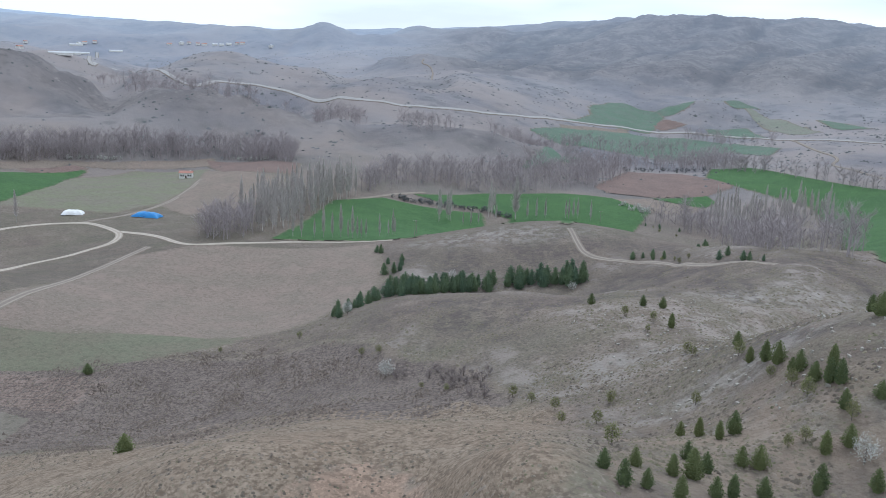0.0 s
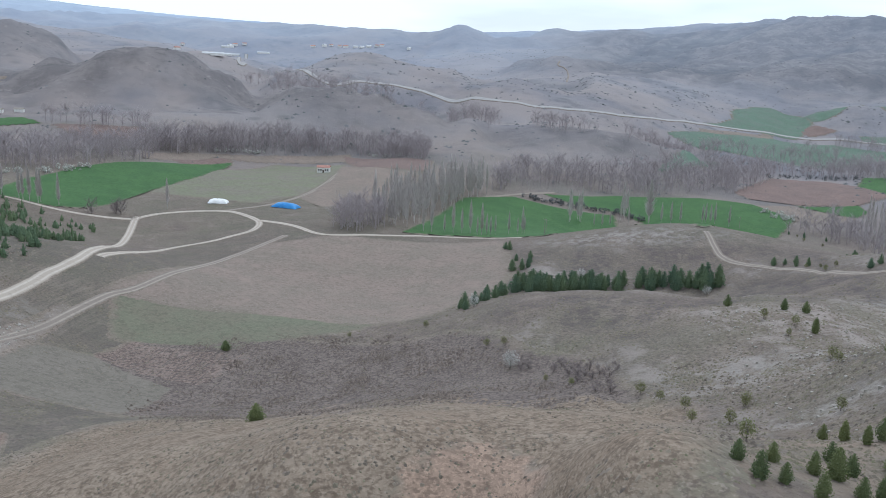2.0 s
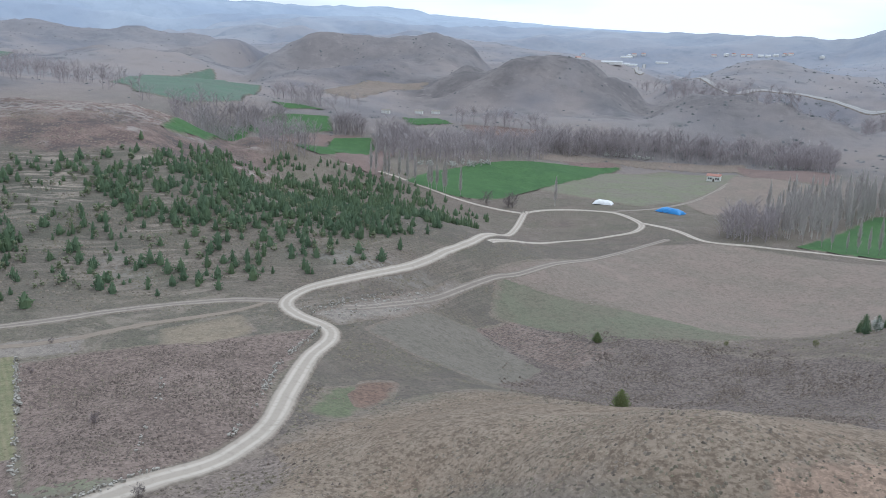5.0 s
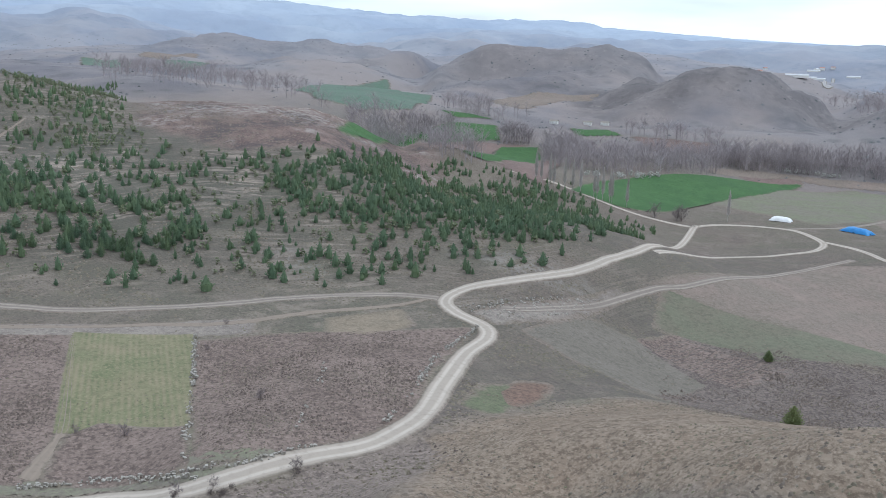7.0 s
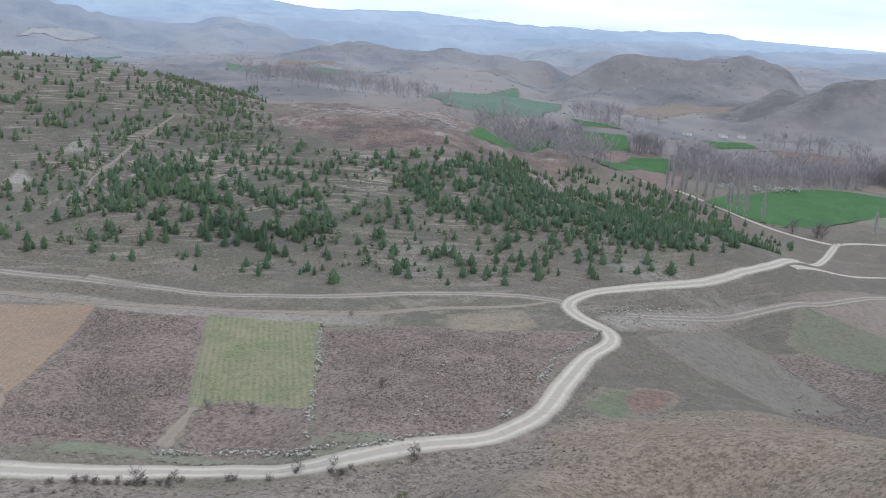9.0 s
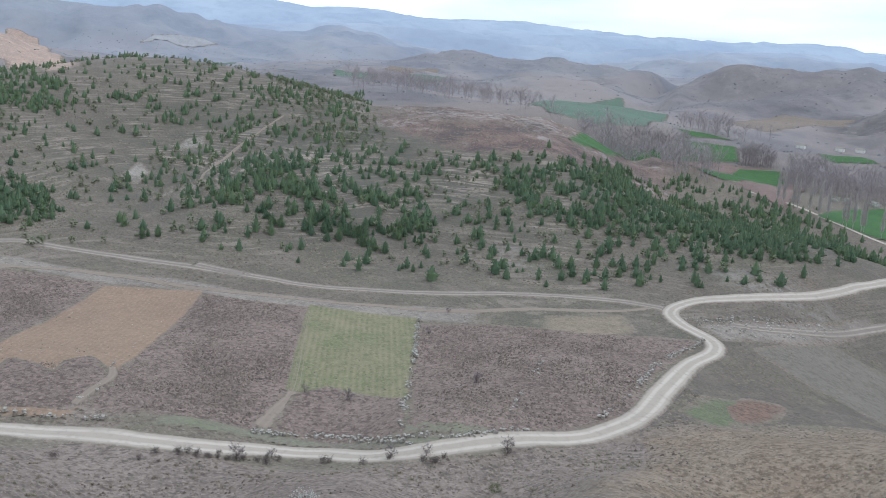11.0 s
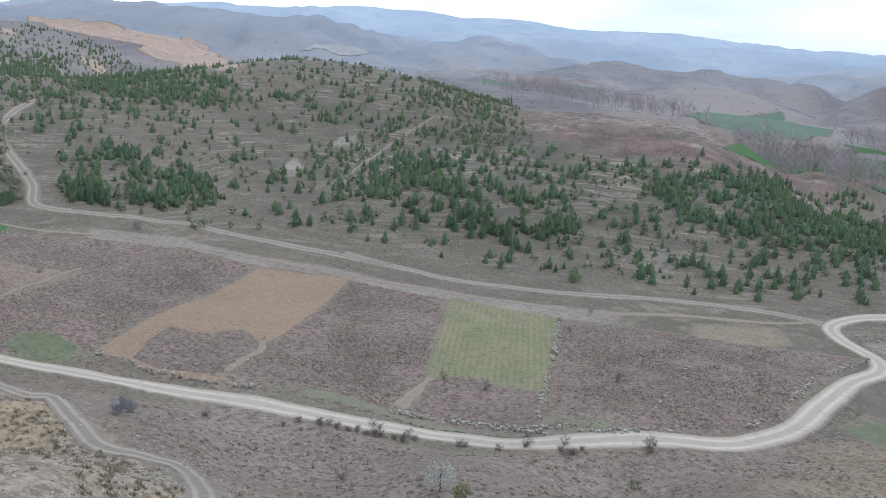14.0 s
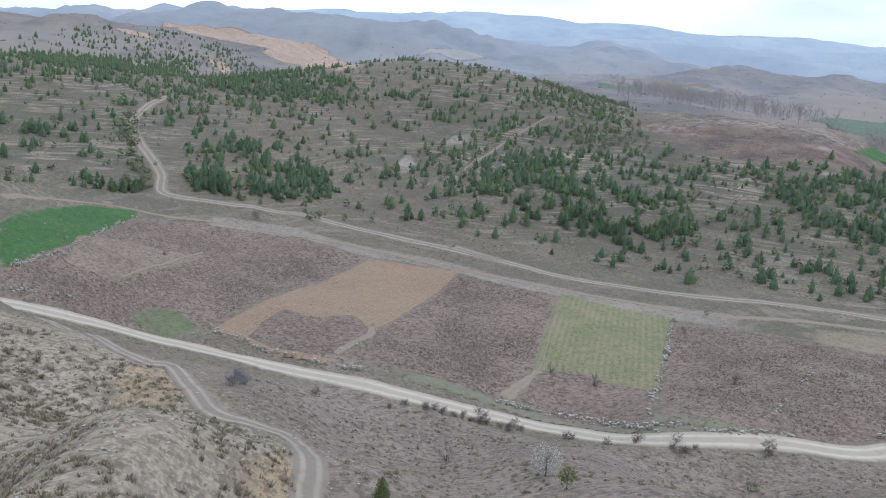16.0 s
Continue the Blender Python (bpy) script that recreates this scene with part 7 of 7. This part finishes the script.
# ---- dry-stone walls ----
def stone(rng, size):
    v = np.array([(x, y, z) for x in (-1, 1) for y in (-1, 1) for z in (-1, 1)], float) * 0.5
    v = v * (rng.uniform(0.6, 1.3, 3) * size) * rng.uniform(0.75, 1.1, (8, 1)) + rng.normal(0, size * 0.07, (8, 3))
    a = rng.uniform(0, 6.28)
    v[:, :2] = v[:, :2] @ np.array([[math.cos(a), -math.sin(a)], [math.sin(a), math.cos(a)]])
    return v, np.array([(0, 1, 3), (0, 3, 2), (4, 6, 7), (4, 7, 5), (0, 4, 5), (0, 5, 1), (2, 3, 7), (2, 7, 6), (0, 2, 6), (0, 6, 4), (1, 5, 7), (1, 7, 3)])


def build_stone_wall(points, label, per_metre=3.2, high=0.55):
    rng = np.random.RandomState(len(points) + int(abs(points[0][0])))
    line = spline(points, 0.5)
    shapes, n = [], int(len(line) * 0.5 * per_metre)
    for _ in range(n):
        x, y = line[rng.randint(len(line))] + rng.normal(0, 0.32, 2)
        if fbm(np.array(x), np.array(y), 9, 2) < -0.28:
            continue
        v, f = stone(rng, rng.uniform(0.22, 0.5))
        shapes.append((v + np.array([x, y, float(ground_z(x, y)) + 0.1 + abs(rng.normal(0, high * 0.45))]), f))
    ob = new("dry_stone_wall", mesh_from("dry_stone_wall", *join(*shapes), ROCK, shade=False))
    return tagged(ob, label, "wall", "dry-stone walls", "structure")


build_stone_wall([(-121.4, 34.8), (-119.5, 40.7), (-115.2, 46.7), (-107.7, 50.9), (-99.9, 56.0), (-97.8, 64.1), (-98.2, 74.3), (-99.7, 83.8), (-105.4, 95.2), (-112.5, 104.3), (-120.8, 115.1), (-130.3, 131.5), (-135.8, 144.0)], "tumbled dry-stone wall round the heath above the road")
build_stone_wall([(-169.6, 87.1), (-142.9, 72.8), (-123.6, 61.9), (-109.5, 54.3)], "low tumbled stone row beside the crop field")
build_stone_wall([(-140.0, -41.6), (-147.3, -35.4), (-153.0, -27.5), (-152.7, -23.7)], "low stone row along the road", 2.2)
build_stone_wall([(-152.3, -11.1), (-144.8, -5.8), (-136.7, -0.9), (-130.9, 7.1), (-128.1, 14.1)], "tumbled stone row below the tilled field", 2.2)
build_stone_wall([(-120.9, 34.5), (-117.6, 44.5), (-107.9, 49.5), (-100.7, 51.9)], "stone row beside the road", 3.0)
build_stone_wall([(-222.1, -34.8), (-204.0, -36.9), (-169.8, -38.7), (-147.6, -43.6)], "stone row edging the wheat field", 1.8)
build_stone_wall([(-153.3, 18.5), (-143.0, 15.4), (-135.8, 11.0)], "short line of field stones", 1.5)
build_stone_wall([(-105.1, 71.1), (-114.4, 79.6), (-122.7, 87.8), (-133.5, 96.7)], "faint line of stones through the heath", 0.9, 0.2)

# ---- loose stones and tussocks, past counting ----
def scatter_stones(name, outline, n, size, label, seed):
    rng = np.random.RandomState(seed)
    shapes = []
    for x, y in in_polygon(outline, n, rng):
        v, f = stone(rng, rng.uniform(*size))
        shapes.append((v + np.array([x, y, float(ground_z(x, y)) + 0.06]), f))
    return tagged(new(name, mesh_from(name, *join(*shapes), ROCK, shade=False)), label, "stones", kind="stuff")


scatter_stones("field_stones", [(-212.8, 23.6), (-200.5, 44.1), (-147.8, 17.4), (-131.1, 8.8), (-134.4, 0.9), (-151.1, -10.2)], 260, (0.12, 0.3), "pale stones strewn over the tilled soil", 1)
scatter_stones("gully_stones", [(-149.2, 148.1), (-145.0, 165.1), (-139.6, 198.4), (-133.3, 174.8), (-134.4, 153.5)], 220, (0.2, 0.6), "pale stones along the dry gully", 2)
scatter_stones("slope_stones", [(29.0, 188.7), (76.4, 212.4), (59.8, 109.0), (50.9, 90.1), (35.8, 94.0), (28.2, 143.8)], 420, (0.15, 0.5), "pale stones on the bare spur", 3)
scatter_stones("spur_stones", [(-109.6, -32.3), (-110.6, -12.8), (-91.8, 5.5), (-63.6, 10.4), (-39.6, -11.2)], 700, (0.07, 0.24), "pale stones on the eroded spur", 4)

r5 = np.random.RandomState(21)


def tussocks(name, r_lo, r_hi, n, size, mat, label, pick, from_az=-34, to_az=112):
    """Low tufts over the open ground between two distances from the flight."""
    r = np.sqrt(r5.uniform(r_lo ** 2, r_hi ** 2, n * 3))
    a = np.radians(r5.uniform(from_az, to_az, n * 3))
    x, y = -np.sin(a) * r, np.cos(a) * r
    keep = fbm(x, y, 12, 3) + 0.35 * fbm(x, y, 60, 2) > pick + r5.normal(0, 0.12, n * 3)
    x, y = x[keep][:n], y[keep][:n]
    clear = ~on_lane(x, y)
    x, y = x[clear], y[clear]
    m = len(x)
    s = r5.uniform(*size, m)
    k = 5
    ang = (np.arange(k) * 2 * math.pi / k)[None] + r5.uniform(0, 6.28, (m, 1))
    rad = s[:, None] * r5.uniform(0.6, 1.25, (m, k))
    bx, by = x[:, None] + rad * np.cos(ang), y[:, None] + rad * np.sin(ang)
    bz = ground_z(bx, by) - 0.03
    tz = ground_z(x, y) + s * r5.uniform(0.3, 0.7, m)
    top = np.stack([x + r5.normal(0, 0.2, m) * s, y + r5.normal(0, 0.2, m) * s, tz], -1)
    v = np.concatenate([np.stack([bx, by, bz], -1), top[:, None]], 1).reshape(-1, 3)
    q = np.arange(k)
    tri = np.stack([q, (q + 1) % k, np.full(k, k)], -1)
    f = (np.arange(m)[:, None, None] * (k + 1) + tri[None]).reshape(-1, 3)
    return tagged(new(name, mesh_from(name, v, f, mat, shade=False)), label, "shrubs", kind="stuff")


tussocks("heath_tufts", 55, 170, 28000, (0.14, 0.48), TURF, "low dark dry heath tufts on the spurs", -0.03)
tussocks("heath_tufts", 150, 330, 15000, (0.2, 0.55), TURF, "low dark dry heath tufts over the basin", 0.03)
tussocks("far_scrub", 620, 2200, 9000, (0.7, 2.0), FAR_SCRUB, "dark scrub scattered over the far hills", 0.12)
tussocks("valley_scrub", 700, 1350, 2200, (1.0, 2.8), FAR_SCRUB, "dark bushes along the far valley", 0.22, -34, 20)
tussocks("grass_tufts", 55, 190, 20000, (0.12, 0.36), STRAW, "dry straw-coloured grass tufts", -0.1)


def heath_in(outline, n, label, loose=0, mat=None, scale=1.0):
    """Heather-like tufts crowded inside a plan outline."""
    spots = np.array(scattered(outline, n, r5, 0.0 if loose else 0.22, 14 if loose else 7))
    n = len(spots)
    x, y = spots[:, 0], spots[:, 1]
    if loose == 2:
        rows = np.sin(ground_z(x, y) * 5.2 + 3 * fbm(x, y, 25, 3)) + r5.normal(0, 0.5, n) > -0.1
        x, y = x[rows], y[rows]
        n = len(x)
    s = r5.uniform(0.13, 0.38, n) * (1.35 if loose == 2 else scale) * (0.75 + 0.8 * np.clip(fbm(x, y, 7, 3) + 0.3, 0, 1))
    k = 6
    ang = (np.arange(k) * 2 * math.pi / k)[None] + r5.uniform(0, 6.28, (n, 1))
    rad = s[:, None] * r5.uniform(0.55, 1.25, (n, k))
    bx, by = x[:, None] + rad * np.cos(ang), y[:, None] + rad * np.sin(ang)
    top = np.stack([x + r5.normal(0, 0.2, n) * s, y + r5.normal(0, 0.2, n) * s, ground_z(x, y) + s * r5.uniform(0.5, 1.0, n)], -1)
    v = np.concatenate([np.stack([bx, by, ground_z(bx, by) - 0.03], -1), top[:, None]], 1).reshape(-1, 3)
    q = np.arange(k)
    f = (np.arange(n)[:, None, None] * (k + 1) + np.stack([q, (q + 1) % k, np.full(k, k)], -1)[None]).reshape(-1, 3)
    return tagged(new("heath_tufts", mesh_from("heath_tufts", v, f, mat or HEATH, shade=False)), label, "shrubs", kind="stuff")


heath_in([(-164.3, 85.6), (-148.9, 109.9), (-135.9, 139.2), (-115.3, 106.8), (-101.2, 90.5), (-98.9, 64.7), (-106.8, 55.2)], 10000, "dark dry heath tufts within the stone wall")
heath_in([(-197.3, 44.4), (-183.9, 63.3), (-137.6, 44.1), (-123.3, 34.2), (-133.0, 13.2), (-146.3, 18.2)], 8000, "dark dry heath tufts between two fields")
heath_in([(-192.4, -33.6), (-213.4, 21.2), (-153.6, -11.4), (-137.6, -40.7), (-143.9, -42.5)], 9400, "dark dry heath tufts below the track")
heath_in([(-190.0, -37.0), (-219.0, -33.0), (-225.0, -20.0), (-226.5, 0.3), (-220.0, 13.5), (-214.5, 21.5), (-204.2, 15.7), (-197.0, -4.6), (-190.0, -22.0)], 5200, "dry heath tufts up to the stony track")
heath_in([(-80.7, 201.1), (-35.2, 210.8), (-18.3, 189.0), (-4.9, 167.0), (4.8, 152.7), (-39.7, 171.8), (-67.3, 129.5), (-87.5, 171.2)], 10000, "dark dry heath tufts on the basin side")
heath_in([(-152.2, -3.2), (-157.1, 3.9), (-154.0, 16.0), (-146.1, 16.1), (-133.9, 9.0), (-143.3, -1.4)], 1700, "heath tufts left in the tilled field")
heath_in([(-134.6, 46.8), (-136.1, 52.4), (-123.5, 60.6), (-109.3, 52.7), (-122.6, 40.0)], 1500, "heath tufts below the crop field")
heath_in([(-113.3, 7.7), (-107.0, 19.3), (-99.7, 39.0), (-90.5, 59.7), (-89.7, 88.2), (-68.4, 76.7), (-73.4, 35.1), (-93.5, 9.4)], 800, "dark tufts below the road", 1)
heath_in([(-116, 198), (-106, 207), (-95, 213), (-75, 219), (-47, 222), (-31, 201), (-17, 172), (3, 160), (14, 150), (11, 143), (-1, 138), (-18, 144), (-45, 168), (-54, 144), (-67, 137), (-79, 133)], 9000, "dark dry heath tufts in rows along the hollow", 2)
heath_in([(-119, 187), (-116, 206), (-78, 212), (-50, 210), (-28, 212), (-12, 185), (0, 175), (12, 147), (1, 148), (-20, 126), (-41, 118), (-78, 165), (-90, 150), (-94, 180)], 7000, "dark dry heath tufts in rows across the basin side", 2)
tussocks("hill_tufts", 215, 470, 16000, (0.25, 0.6), TURF, "low olive tufts over the planted hill", 0.0, 36, 108)


def cushion(rng, count=26):
    """A low dry shrub: stiff stems fanned out of one root."""
    a, lean = rng.uniform(0, 2 * math.pi, count), rng.uniform(0.2, 1.0, count)
    base = np.stack([0.16 * lean * np.cos(a), 0.16 * lean * np.sin(a), 0 * a], 1)
    tip = np.stack([0.48 * lean * np.cos(a), 0.48 * lean * np.sin(a), 0.42 * np.sqrt(1.15 - lean * lean)], 1) * rng.uniform(0.75, 1.2, (count, 1))
    return blades(base, tip, np.full(count, 0.13), rng)


CUSHIONS = [cushion(r5) for _ in range(5)]
spur_shrubs = scattered([(-113.4, -33.8), (-113.4, -25.7), (-106.9, -17.0), (-105.4, -12.1), (-95.7, -8.5), (-88.5, -3.1), (-70.6, 1.9), (-62.3, 2.8), (-47.8, -5.0), (-32.6, -9.1), (-87.0, -29.0)], 1500, r5, 0.05, 8)
grown_together("spur_shrubs", CUSHIONS, spur_shrubs, r5.uniform(0.4, 1.3, len(spur_shrubs)), CUSHION_STEMS, "low olive-brown cushion shrubs over the near spur", "shrubs", r5)
head_shrubs = scattered([(-104.3, -34.7), (-107.9, -24.5), (-104.6, -17.3), (-94.0, -16.7), (-83.9, -21.0), (-81.1, -27.0)], 150, r5, 0.2, 8)
grown_together("spur_shrubs", CUSHIONS, head_shrubs, r5.uniform(0.6, 1.6, len(head_shrubs)), CUSHION_STEMS, "dark cushion shrubs on the head of the spur", "shrubs", r5)
bank_shrubs = scattered([(-100.1, -1.7), (-114.6, -5.2), (-118.4, 11.8), (-108.7, 25.7), (-94.1, 44.7), (-89.9, 59.4), (-89.9, 83.2), (-81.6, 80.6), (-71.6, 54.9), (-54.5, 31.2), (-65.7, 6.7)], 800, r5, 0.15, 9)
grown_together("bank_shrubs", CUSHIONS, bank_shrubs, r5.uniform(0.4, 1.2, len(bank_shrubs)), CUSHION_STEMS, "low dark cushion shrubs on the bank below the road", "shrubs", r5)
